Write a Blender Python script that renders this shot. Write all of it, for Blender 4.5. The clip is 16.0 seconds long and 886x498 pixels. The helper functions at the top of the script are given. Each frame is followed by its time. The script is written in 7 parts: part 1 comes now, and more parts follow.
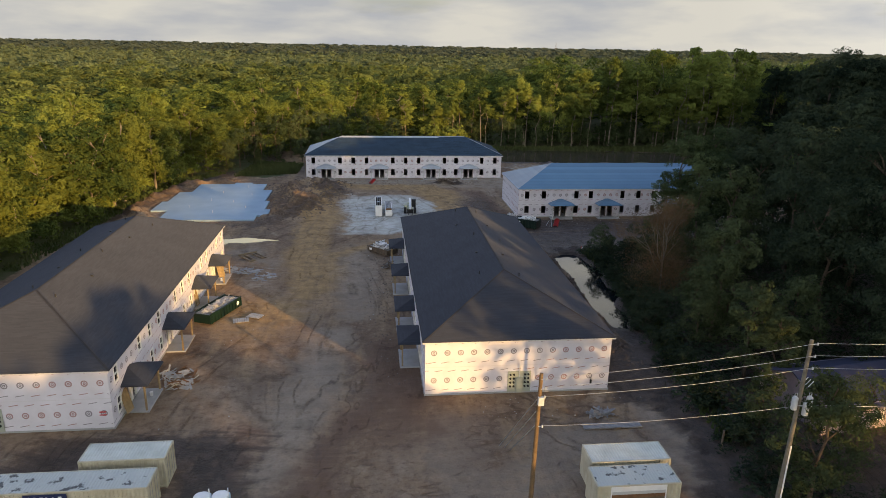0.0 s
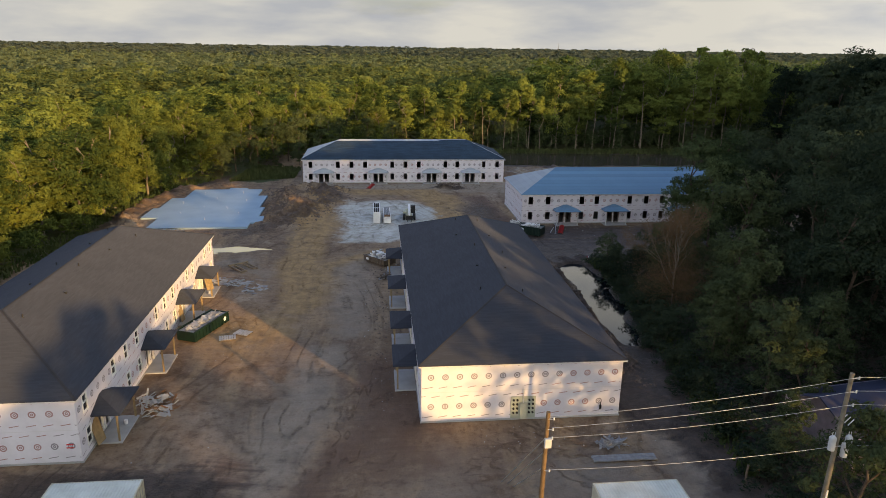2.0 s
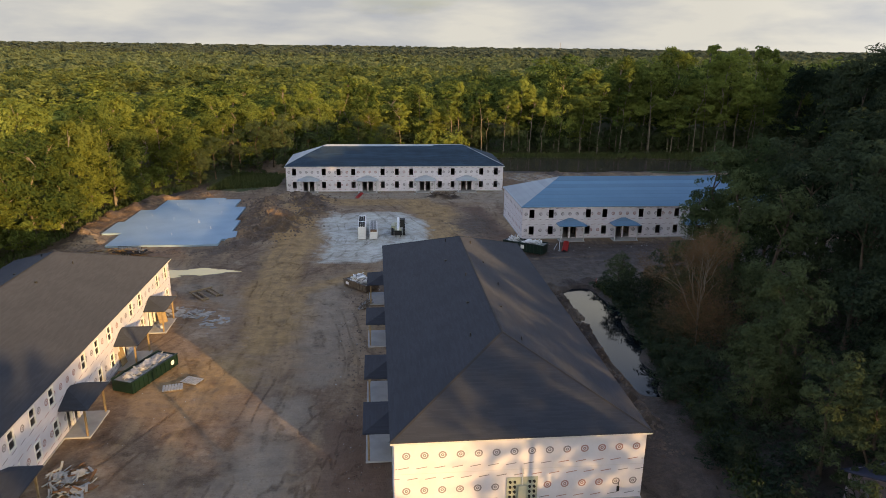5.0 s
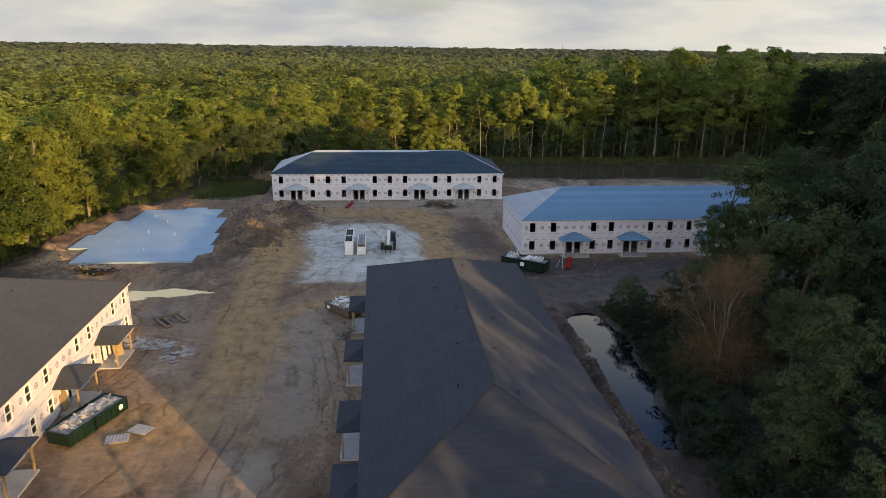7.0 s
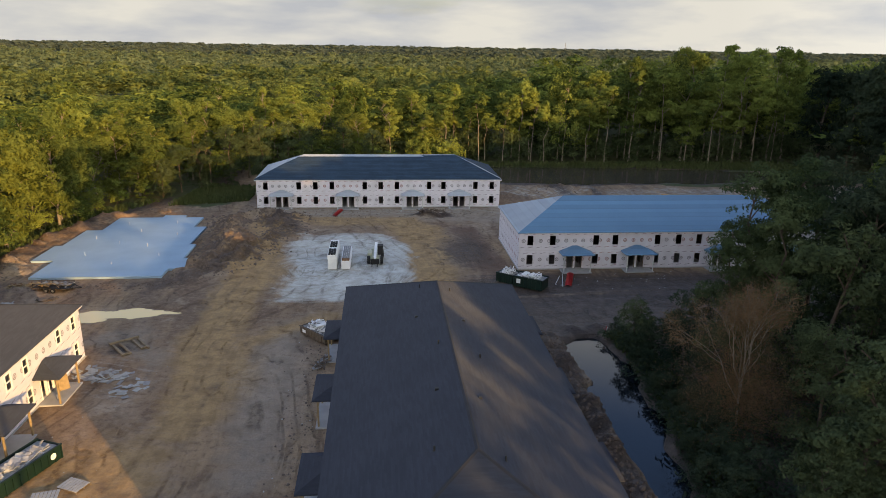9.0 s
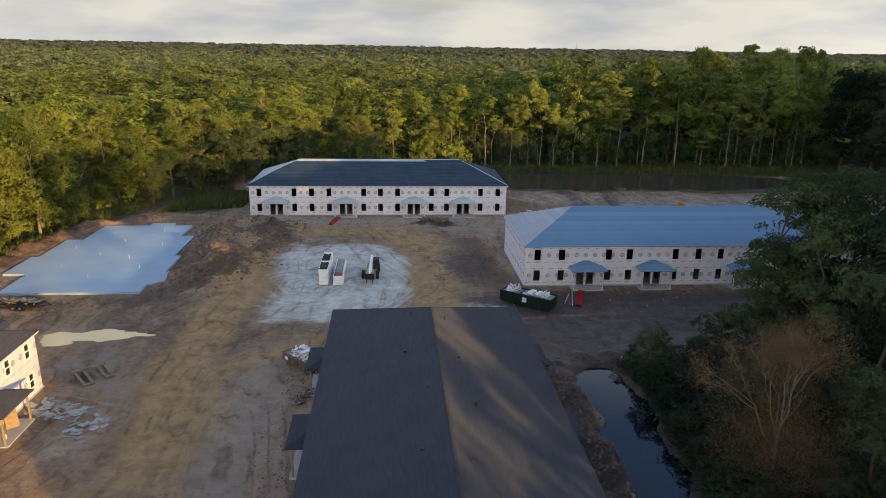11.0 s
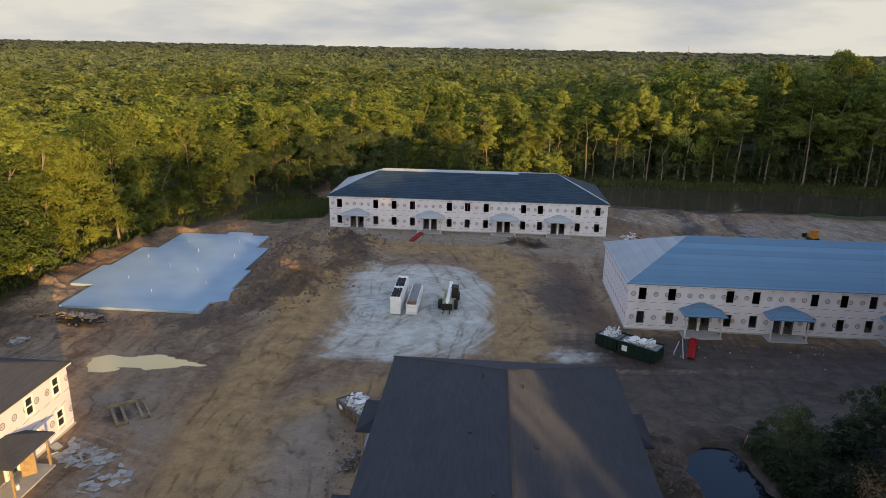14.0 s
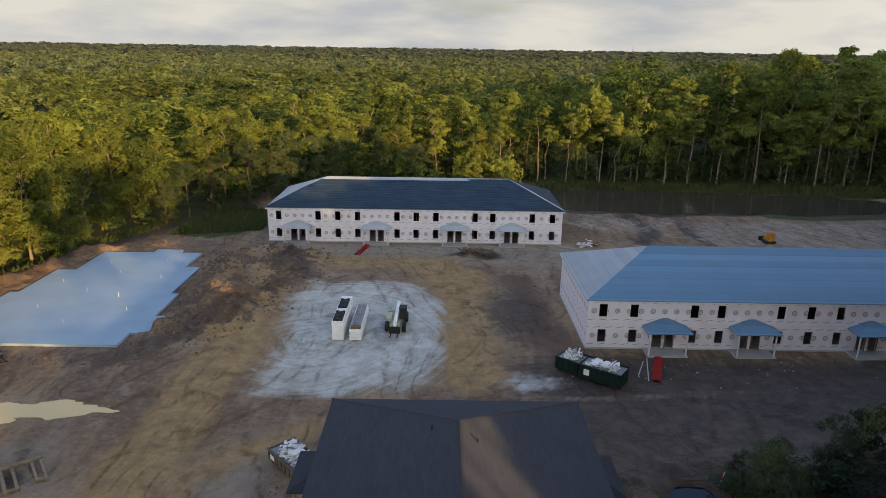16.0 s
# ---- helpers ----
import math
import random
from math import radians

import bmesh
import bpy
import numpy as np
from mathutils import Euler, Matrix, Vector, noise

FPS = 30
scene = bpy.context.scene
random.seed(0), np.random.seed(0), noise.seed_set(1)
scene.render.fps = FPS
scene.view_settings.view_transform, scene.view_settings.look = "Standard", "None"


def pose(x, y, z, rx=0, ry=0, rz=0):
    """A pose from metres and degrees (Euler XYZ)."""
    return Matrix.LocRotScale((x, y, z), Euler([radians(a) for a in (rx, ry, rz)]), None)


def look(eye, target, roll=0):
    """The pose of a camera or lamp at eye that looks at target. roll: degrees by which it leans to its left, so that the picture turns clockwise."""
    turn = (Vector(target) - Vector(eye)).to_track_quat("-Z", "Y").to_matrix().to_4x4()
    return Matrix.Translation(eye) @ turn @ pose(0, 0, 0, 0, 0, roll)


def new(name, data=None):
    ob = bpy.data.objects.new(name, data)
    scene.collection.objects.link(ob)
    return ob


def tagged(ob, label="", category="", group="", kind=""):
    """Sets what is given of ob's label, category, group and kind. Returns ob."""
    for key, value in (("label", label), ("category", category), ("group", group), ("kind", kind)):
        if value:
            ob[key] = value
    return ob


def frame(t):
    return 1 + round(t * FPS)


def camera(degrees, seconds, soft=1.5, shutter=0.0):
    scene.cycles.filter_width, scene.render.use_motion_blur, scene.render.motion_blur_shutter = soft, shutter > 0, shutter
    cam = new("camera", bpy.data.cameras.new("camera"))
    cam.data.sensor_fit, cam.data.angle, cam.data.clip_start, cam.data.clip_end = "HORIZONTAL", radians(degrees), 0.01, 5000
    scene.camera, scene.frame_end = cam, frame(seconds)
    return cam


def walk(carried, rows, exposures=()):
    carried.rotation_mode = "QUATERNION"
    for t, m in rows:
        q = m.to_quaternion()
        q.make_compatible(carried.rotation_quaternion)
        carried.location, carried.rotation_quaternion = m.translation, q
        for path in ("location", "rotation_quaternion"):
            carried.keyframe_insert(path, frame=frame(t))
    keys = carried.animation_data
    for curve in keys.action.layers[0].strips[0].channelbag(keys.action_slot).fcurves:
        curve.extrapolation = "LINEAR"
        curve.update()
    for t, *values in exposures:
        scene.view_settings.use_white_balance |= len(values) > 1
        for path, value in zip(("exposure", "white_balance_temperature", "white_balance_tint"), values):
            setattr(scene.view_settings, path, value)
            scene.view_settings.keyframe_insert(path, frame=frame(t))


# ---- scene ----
cam = camera(66.7, 16.0, soft=0.8)
PATH = [
    (0, (-14.866, -58.317, 32.694), (-14.658, -56.415, 32.113), 1.1),
    (0.5, (-14.674, -57.352, 32.671), (-14.468, -55.449, 32.091), 1.0),
    (1, (-14.447, -56.218, 32.632), (-14.244, -54.314, 32.055), 1.0),
    (1.5, (-14.168, -54.878, 32.587), (-13.968, -52.973, 32.01), 0.9),
    (2, (-13.847, -53.396, 32.548), (-13.648, -51.492, 31.97), 0.9),
    (2.5, (-13.451, -51.766, 32.506), (-13.253, -49.862, 31.927), 0.8),
    (3, (-12.982, -49.914, 32.45), (-12.785, -48.01, 31.87), 0.7),
    (3.5, (-12.467, -47.856, 32.413), (-12.271, -45.952, 31.832), 0.8),
    (4, (-11.933, -45.648, 32.336), (-11.738, -43.745, 31.755), 0.8),
    (6.5, (-9.373, -34.49, 32.172), (-9.183, -32.584, 31.595), 0.8),
    (7, (-8.723, -32.336, 32.161), (-8.535, -30.431, 31.583), 0.8),
    (7.5, (-7.977, -30.298, 32.134), (-7.79, -28.393, 31.555), 0.8),
    (8, (-7.316, -28.286, 32.106), (-7.131, -26.38, 31.528), 1.0),
    (8.5, (-6.771, -26.326, 32.073), (-6.587, -24.421, 31.494), 1.0),
    (11, (-4.327, -17.0, 31.863), (-4.173, -15.092, 31.283), 1.0),
    (11.5, (-3.785, -15.009, 31.792), (-3.701, -13.097, 31.213), 1.2),
    (12, (-3.302, -12.944, 31.751), (-3.396, -11.033, 31.171), 1.0),
    (12.5, (-2.854, -11.027, 31.716), (-2.956, -9.115, 31.137), 1.1),
    (13, (-2.756, -9.161, 31.702), (-2.885, -7.251, 31.124), 1.1),
    (13.5, (-2.719, -7.29, 31.725), (-2.848, -5.38, 31.146), 1.1),
    (14, (-2.666, -5.537, 31.745), (-2.795, -3.626, 31.168), 1.1),
    (14.5, (-2.54, -3.901, 31.769), (-2.672, -1.99, 31.193), 1.0),
    (15, (-2.371, -2.238, 31.784), (-2.461, -0.324, 31.209), 1.2),
    (15.5, (-2.346, -0.44, 31.794), (-2.337, 1.475, 31.218), 0.9),
    (16, (-2.188, 1.374, 31.789), (-2.18, 3.29, 31.214), 0.9),
]
walk(cam, [(t, look(eye, target, roll)) for t, eye, target, roll in PATH], [(0, 0.66), (4, 0.69), (8.5, 0.83), (11, 0.83), (16, 0.77)])

# ---- light ----
SUN_EL, SUN_AZ = radians(7.9), radians(144.2)
world = bpy.data.worlds.new("sky")
scene.world = world
world.use_nodes = True
wn, wl = world.node_tree.nodes, world.node_tree.links
wn.clear()
w_out = wn.new("ShaderNodeOutputWorld")
w_bg = wn.new("ShaderNodeBackground")
w_bg.inputs["Strength"].default_value = 0.64
w_sky = wn.new("ShaderNodeTexSky")
w_sky.sky_type, w_sky.sun_disc = "NISHITA", False
w_sky.sun_elevation, w_sky.sun_rotation = SUN_EL, SUN_AZ
w_sky.dust_density, w_sky.air_density = 2.0, 1.0
w_gain = wn.new("ShaderNodeMix")
w_gain.data_type, w_gain.blend_type = "RGBA", "MULTIPLY"
w_gain.inputs[0].default_value = 1.0
w_gain.inputs[7].default_value = (0.15, 0.15, 0.15, 1)
w_tc = wn.new("ShaderNodeTexCoord")
w_sep = wn.new("ShaderNodeSeparateXYZ")
w_flat = wn.new("ShaderNodeMapping")
w_flat.inputs["Scale"].default_value = (1.0, 1.0, 4.2)
w_n1 = wn.new("ShaderNodeTexNoise")
w_n1.inputs["Scale"].default_value, w_n1.inputs["Detail"].default_value = 2.6, 9.0
w_n1.inputs["Roughness"].default_value, w_n1.inputs["Distortion"].default_value = 0.52, 0.3
w_cov = wn.new("ShaderNodeValToRGB")
w_cov.color_ramp.elements[0].position, w_cov.color_ramp.elements[1].position = 0.22, 0.40
w_n2 = wn.new("ShaderNodeTexNoise")
w_n2.inputs["Scale"].default_value, w_n2.inputs["Detail"].default_value = 5.5, 6.0
w_n2.inputs["Distortion"].default_value = 0.12
w_col = wn.new("ShaderNodeValToRGB")
w_col.color_ramp.elements[0].position, w_col.color_ramp.elements[0].color = 0.34, (0.55, 0.56, 0.585, 1)
w_col.color_ramp.elements[1].position, w_col.color_ramp.elements[1].color = 0.60, (0.83, 0.79, 0.70, 1)
w_mix = wn.new("ShaderNodeMix")
w_mix.data_type = "RGBA"
# the cloud deck brightens above the horizon and towards the low sun, and opens to blue overhead
w_up = wn.new("ShaderNodeMapRange")
w_up.interpolation_type = "SMOOTHSTEP"
w_up.inputs["From Min"].default_value, w_up.inputs["From Max"].default_value = 0.07, 0.26
w_up.inputs["To Min"].default_value, w_up.inputs["To Max"].default_value = 0.88, 2.1
w_open = wn.new("ShaderNodeMapRange")
w_open.interpolation_type = "SMOOTHSTEP"
w_open.inputs["From Min"].default_value, w_open.inputs["From Max"].default_value = 0.31, 0.52
w_zen = wn.new("ShaderNodeMix")
w_zen.data_type = "RGBA"
w_veil = wn.new("ShaderNodeMix")
w_veil.data_type = "RGBA"
w_veil.inputs[6].default_value, w_veil.inputs[7].default_value = (0.26, 0.44, 0.86, 1), (0.41, 0.42, 0.43, 1)
w_side = wn.new("ShaderNodeMapRange")
w_side.interpolation_type = "SMOOTHSTEP"
w_side.inputs["From Min"].default_value, w_side.inputs["From Max"].default_value = -0.15, 0.75
w_glow = wn.new("ShaderNodeVectorMath")
w_glow.operation = "DOT_PRODUCT"
w_glow.inputs[1].default_value = (math.sin(SUN_AZ), math.cos(SUN_AZ), 0.1)
w_gl2 = wn.new("ShaderNodeMapRange")
w_gl2.inputs["From Min"].default_value, w_gl2.inputs["From Max"].default_value = -0.45, 1.0
w_gl2.inputs["To Min"].default_value, w_gl2.inputs["To Max"].default_value = 0.94, 2.1
w_m1 = wn.new("ShaderNodeMath")
w_m1.operation = "MULTIPLY"
w_br = wn.new("ShaderNodeMix")
w_br.data_type, w_br.blend_type = "RGBA", "MULTIPLY"
w_br.inputs[0].default_value = 1.0
w_comb = wn.new("ShaderNodeCombineColor")
wl.new(w_tc.outputs["Generated"], w_sep.inputs[0])
wl.new(w_tc.outputs["Generated"], w_flat.inputs["Vector"])
wl.new(w_flat.outputs[0], w_n1.inputs["Vector"])
wl.new(w_flat.outputs[0], w_n2.inputs["Vector"])
wl.new(w_n1.outputs["Fac"], w_cov.inputs[0])
wl.new(w_n2.outputs["Fac"], w_col.inputs[0])
wl.new(w_sep.outputs["Z"], w_up.inputs["Value"])
wl.new(w_tc.outputs["Generated"], w_glow.inputs[0])
wl.new(w_glow.outputs["Value"], w_gl2.inputs["Value"])
wl.new(w_up.outputs[0], w_m1.inputs[0])
wl.new(w_gl2.outputs[0], w_m1.inputs[1])
for k, gain in enumerate((0.0, 0.0, -0.10)):
    tint = wn.new("ShaderNodeMath")
    tint.operation = "MULTIPLY_ADD"
    tint.inputs[1].default_value, tint.inputs[2].default_value = gain, 1.0
    wl.new(w_sep.outputs["Z"], tint.inputs[0])
    both = wn.new("ShaderNodeMath")
    both.operation = "MULTIPLY"
    wl.new(tint.outputs[0], both.inputs[0])
    wl.new(w_m1.outputs[0], both.inputs[1])
    wl.new(both.outputs[0], w_comb.inputs[k])
wl.new(w_col.outputs[0], w_br.inputs[6])
wl.new(w_comb.outputs[0], w_br.inputs[7])
wl.new(w_sky.outputs[0], w_gain.inputs[6])
wl.new(w_cov.outputs[0], w_mix.inputs[0])
wl.new(w_gain.outputs[2], w_mix.inputs[6])
wl.new(w_br.outputs[2], w_mix.inputs[7])
wl.new(w_sep.outputs["Z"], w_open.inputs["Value"])
wl.new(w_open.outputs[0], w_zen.inputs[0])
wl.new(w_glow.outputs["Value"], w_side.inputs["Value"])
wl.new(w_side.outputs[0], w_veil.inputs[0])
wl.new(w_veil.outputs[2], w_zen.inputs[7])
wl.new(w_mix.outputs[2], w_zen.inputs[6])
wl.new(w_zen.outputs[2], w_bg.inputs["Color"])
wl.new(w_bg.outputs[0], w_out.inputs[0])

sun = new("sun", bpy.data.lights.new("sun", "SUN"))
sun.data.energy, sun.data.angle, sun.data.color = 5.2, radians(0.6), (1.0, 0.595, 0.215)
to_sun = Vector((math.sin(SUN_AZ) * math.cos(SUN_EL), math.cos(SUN_AZ) * math.cos(SUN_EL), math.sin(SUN_EL)))
sun.matrix_world = look((60, -80, 60), Vector((60, -80, 60)) - to_sun)


# ---- materials ----
def mat(name, color, rough=0.8, metal=0.0, vary=0.25, scale=1.5, bump=0.15, fine=30.0, second=None, spec=0.3, translucent=0.0):
    """A surface with variation at two scales and a fine relief."""
    m = bpy.data.materials.new(name)
    m.use_nodes = True
    n, l = m.node_tree.nodes, m.node_tree.links
    b = n["Principled BSDF"]
    b.inputs["Roughness"].default_value, b.inputs["Metallic"].default_value = rough, metal
    b.inputs["Specular IOR Level"].default_value = spec
    tc = n.new("ShaderNodeTexCoord")
    geo = n.new("ShaderNodeNewGeometry")
    n1, n2 = n.new("ShaderNodeTexNoise"), n.new("ShaderNodeTexNoise")
    n1.inputs["Scale"].default_value, n1.inputs["Detail"].default_value = scale, 5
    n2.inputs["Scale"].default_value, n2.inputs["Detail"].default_value = fine, 4
    l.new(geo.outputs["Position"], n1.inputs["Vector"])
    l.new(geo.outputs["Position"], n2.inputs["Vector"])
    mix = n.new("ShaderNodeMix")
    mix.data_type = "RGBA"
    c2 = second or tuple(c * (1 - vary) for c in color)
    mix.inputs[6].default_value, mix.inputs[7].default_value = (*color, 1), (*c2, 1)
    ramp = n.new("ShaderNodeValToRGB")
    ramp.color_ramp.elements[0].position, ramp.color_ramp.elements[1].position = 0.35, 0.7
    l.new(n1.outputs["Fac"], ramp.inputs[0])
    l.new(ramp.outputs[0], mix.inputs[0])
    mix2 = n.new("ShaderNodeMix")
    mix2.data_type, mix2.blend_type = "RGBA", "MULTIPLY"
    mix2.inputs[0].default_value = vary
    l.new(mix.outputs[2], mix2.inputs[6])
    l.new(n2.outputs["Fac"], mix2.inputs[7])
    l.new(mix2.outputs[2], b.inputs["Base Color"])
    bp = n.new("ShaderNodeBump")
    bp.inputs["Strength"].default_value, bp.inputs["Distance"].default_value = bump, 0.02
    l.new(n2.outputs["Fac"], bp.inputs["Height"])
    l.new(bp.outputs[0], b.inputs["Normal"])
    return m


def math_node(nt, op, a, b=None, c=None):
    k = nt.nodes.new("ShaderNodeMath")
    k.operation = op
    for i, v in enumerate((a, b, c)):
        if v is None:
            continue
        if isinstance(v, (int, float)):
            k.inputs[i].default_value = v
        else:
            nt.links.new(v, k.inputs[i])
    return k.outputs[0]


def wrap_material():
    """White house wrap: rows of printed rings between rows of slanted bars, seams and wrinkles."""
    m = mat("house_wrap", (0.635, 0.62, 0.68), 0.55, vary=0.10, scale=0.7, bump=0.35, fine=2.5)
    nt = m.node_tree
    n, l = nt.nodes, nt.links
    b = n["Principled BSDF"]
    base = b.inputs["Base Color"].links[0].from_socket
    tc = n.new("ShaderNodeTexCoord")
    sp = n.new("ShaderNodeSeparateXYZ")
    l.new(tc.outputs["Object"], sp.inputs[0])
    sn = n.new("ShaderNodeSeparateXYZ")
    l.new(tc.outputs["Normal"], sn.inputs[0])
    side = math_node(nt, "GREATER_THAN", math_node(nt, "ABSOLUTE", sn.outputs["X"]), 0.5)
    u = math_node(nt, "ADD", math_node(nt, "MULTIPLY", sp.outputs["X"], math_node(nt, "SUBTRACT", 1.0, side)), math_node(nt, "MULTIPLY", sp.outputs["Y"], side))
    v = math_node(nt, "FLOORED_MODULO", math_node(nt, "SUBTRACT", sp.outputs["Z"], 0.15), 2.9)
    uu = math_node(nt, "FLOORED_MODULO", u, 1.29)
    du = math_node(nt, "SUBTRACT", uu, 0.645)
    dv = math_node(nt, "SUBTRACT", v, 1.42)
    r = math_node(nt, "SQRT", math_node(nt, "ADD", math_node(nt, "MULTIPLY", du, du), math_node(nt, "MULTIPLY", dv, dv)))
    ring = math_node(nt, "LESS_THAN", math_node(nt, "ABSOLUTE", math_node(nt, "SUBTRACT", r, 0.24)), 0.055)
    dot = math_node(nt, "LESS_THAN", math_node(nt, "ABSOLUTE", math_node(nt, "SUBTRACT", r, 0.085)), 0.04)
    bars = None
    for off, row in ((0.2, 0.42), (0.85, 2.42)):
        u2 = math_node(nt, "SUBTRACT", math_node(nt, "FLOORED_MODULO", math_node(nt, "ADD", u, off), 1.29), 0.645)
        d2 = math_node(nt, "ABSOLUTE", math_node(nt, "SUBTRACT", math_node(nt, "SUBTRACT", v, row), math_node(nt, "MULTIPLY", u2, 0.16)))
        one = math_node(nt, "MULTIPLY", math_node(nt, "LESS_THAN", d2, 0.035), math_node(nt, "LESS_THAN", math_node(nt, "ABSOLUTE", u2), 0.38))
        bars = one if bars is None else math_node(nt, "MAXIMUM", bars, one)
    red = n.new("ShaderNodeTexNoise")
    red.inputs["Scale"].default_value = 0.12
    l.new(tc.outputs["Object"], red.inputs["Vector"])
    ink = n.new("ShaderNodeMix")
    ink.data_type = "RGBA"
    ink.inputs[6].default_value, ink.inputs[7].default_value = (0.15, 0.135, 0.155, 1), (0.26, 0.12, 0.11, 1)
    l.new(math_node(nt, "GREATER_THAN", red.outputs["Fac"], 0.58), ink.inputs[0])
    col = n.new("ShaderNodeMix")
    col.data_type = "RGBA"
    l.new(math_node(nt, "MULTIPLY", math_node(nt, "MAXIMUM", math_node(nt, "MAXIMUM", ring, dot), bars), 0.85), col.inputs[0])
    l.new(base, col.inputs[6])
    l.new(ink.outputs[2], col.inputs[7])
    seam = math_node(nt, "LESS_THAN", math_node(nt, "ABSOLUTE", math_node(nt, "SUBTRACT", v, 2.83)), 0.025)
    c3 = n.new("ShaderNodeMix")
    c3.data_type = "RGBA"
    c3.inputs[7].default_value = (0.5, 0.48, 0.5, 1)
    l.new(math_node(nt, "MULTIPLY", seam, 0.6), c3.inputs[0])
    l.new(col.outputs[2], c3.inputs[6])
    l.new(c3.outputs[2], b.inputs["Base Color"])
    return m


def course_material(name, color, second, course=0.14, rough=0.85, strength=0.5, spec=0.3, joint=1.1, spread=0.16):
    """Roof covering in horizontal courses with staggered joints, and blotches."""
    m = mat(name, color, rough, vary=0.22, scale=0.35, bump=0.5, fine=22, second=second, spec=spec)
    nt = m.node_tree
    n, l = nt.nodes, nt.links
    b = n["Principled BSDF"]
    base = b.inputs["Base Color"].links[0].from_socket
    geo = n.new("ShaderNodeNewGeometry")
    sp = n.new("ShaderNodeSeparateXYZ")
    l.new(geo.outputs["Position"], sp.inputs[0])
    h = math_node(nt, "MULTIPLY", sp.outputs["Z"], 2.6)
    row = math_node(nt, "DIVIDE", h, course)
    edge = math_node(nt, "FRACT", row)
    shade = math_node(nt, "SUBTRACT", 1.0, math_node(nt, "MULTIPLY", math_node(nt, "LESS_THAN", edge, 0.16), strength))
    per = n.new("ShaderNodeTexWhiteNoise")
    per.noise_dimensions = "2D"
    cv = n.new("ShaderNodeCombineXYZ")
    along = math_node(nt, "ADD", sp.outputs["X"], sp.outputs["Y"])
    l.new(math_node(nt, "FLOOR", math_node(nt, "ADD", math_node(nt, "MULTIPLY", along, joint), math_node(nt, "MULTIPLY", math_node(nt, "FLOOR", row), 0.37))), cv.inputs[0])
    l.new(math_node(nt, "FLOOR", row), cv.inputs[1])
    l.new(cv.outputs[0], per.inputs["Vector"])
    tone = math_node(nt, "ADD", 1.0 - spread / 2, math_node(nt, "MULTIPLY", per.outputs["Value"], spread))
    mul = n.new("ShaderNodeMix")
    mul.data_type, mul.blend_type = "RGBA", "MULTIPLY"
    mul.inputs[0].default_value = 1.0
    cc = n.new("ShaderNodeCombineColor")
    t2 = math_node(nt, "MULTIPLY", tone, shade)
    for k in range(3):
        l.new(t2, cc.inputs[k])
    l.new(base, mul.inputs[6])
    l.new(cc.outputs[0], mul.inputs[7])
    l.new(mul.outputs[2], b.inputs["Base Color"])
    return m


def leaf_material(name, lo, hi, through_light=0.35):
    m = bpy.data.materials.new(name)
    m.use_nodes = True
    nt = m.node_tree
    n, l = nt.nodes, nt.links
    n.remove(n["Principled BSDF"])
    out = n["Material Output"]
    info, geo, nz = n.new("ShaderNodeObjectInfo"), n.new("ShaderNodeNewGeometry"), n.new("ShaderNodeTexNoise")
    nz.inputs["Scale"].default_value, nz.inputs["Detail"].default_value = 0.07, 3
    l.new(geo.outputs["Position"], nz.inputs["Vector"])
    cell = n.new("ShaderNodeTexVoronoi")
    cell.voronoi_dimensions = "2D"
    cell.inputs["Scale"].default_value = 0.13
    l.new(geo.outputs["Position"], cell.inputs["Vector"])
    csep = n.new("ShaderNodeSeparateColor")
    l.new(cell.outputs["Color"], csep.inputs[0])
    f = math_node(nt, "ADD", math_node(nt, "MULTIPLY", info.outputs["Random"], 0.65), math_node(nt, "MULTIPLY", math_node(nt, "SUBTRACT", geo.outputs["Random Per Island"], 0.3), 0.5))
    f = math_node(nt, "ADD", f, math_node(nt, "MULTIPLY", math_node(nt, "SUBTRACT", csep.outputs[0], 0.32), 0.8))
    f = math_node(nt, "ADD", f, math_node(nt, "MULTIPLY", math_node(nt, "SUBTRACT", nz.outputs["Fac"], 0.42), 0.6))
    mix = n.new("ShaderNodeMix")
    mix.data_type, mix.clamp_factor = "RGBA", True
    l.new(f, mix.inputs[0])
    mix.inputs[6].default_value, mix.inputs[7].default_value = (*lo, 1), (*hi, 1)
    d, t, s = n.new("ShaderNodeBsdfDiffuse"), n.new("ShaderNodeBsdfTranslucent"), n.new("ShaderNodeMixShader")
    l.new(mix.outputs[2], d.inputs[0])
    l.new(mix.outputs[2], t.inputs[0])
    s.inputs[0].default_value = through_light
    l.new(d.outputs[0], s.inputs[1])
    l.new(t.outputs[0], s.inputs[2])
    l.new(s.outputs[0], out.inputs[0])
    return m


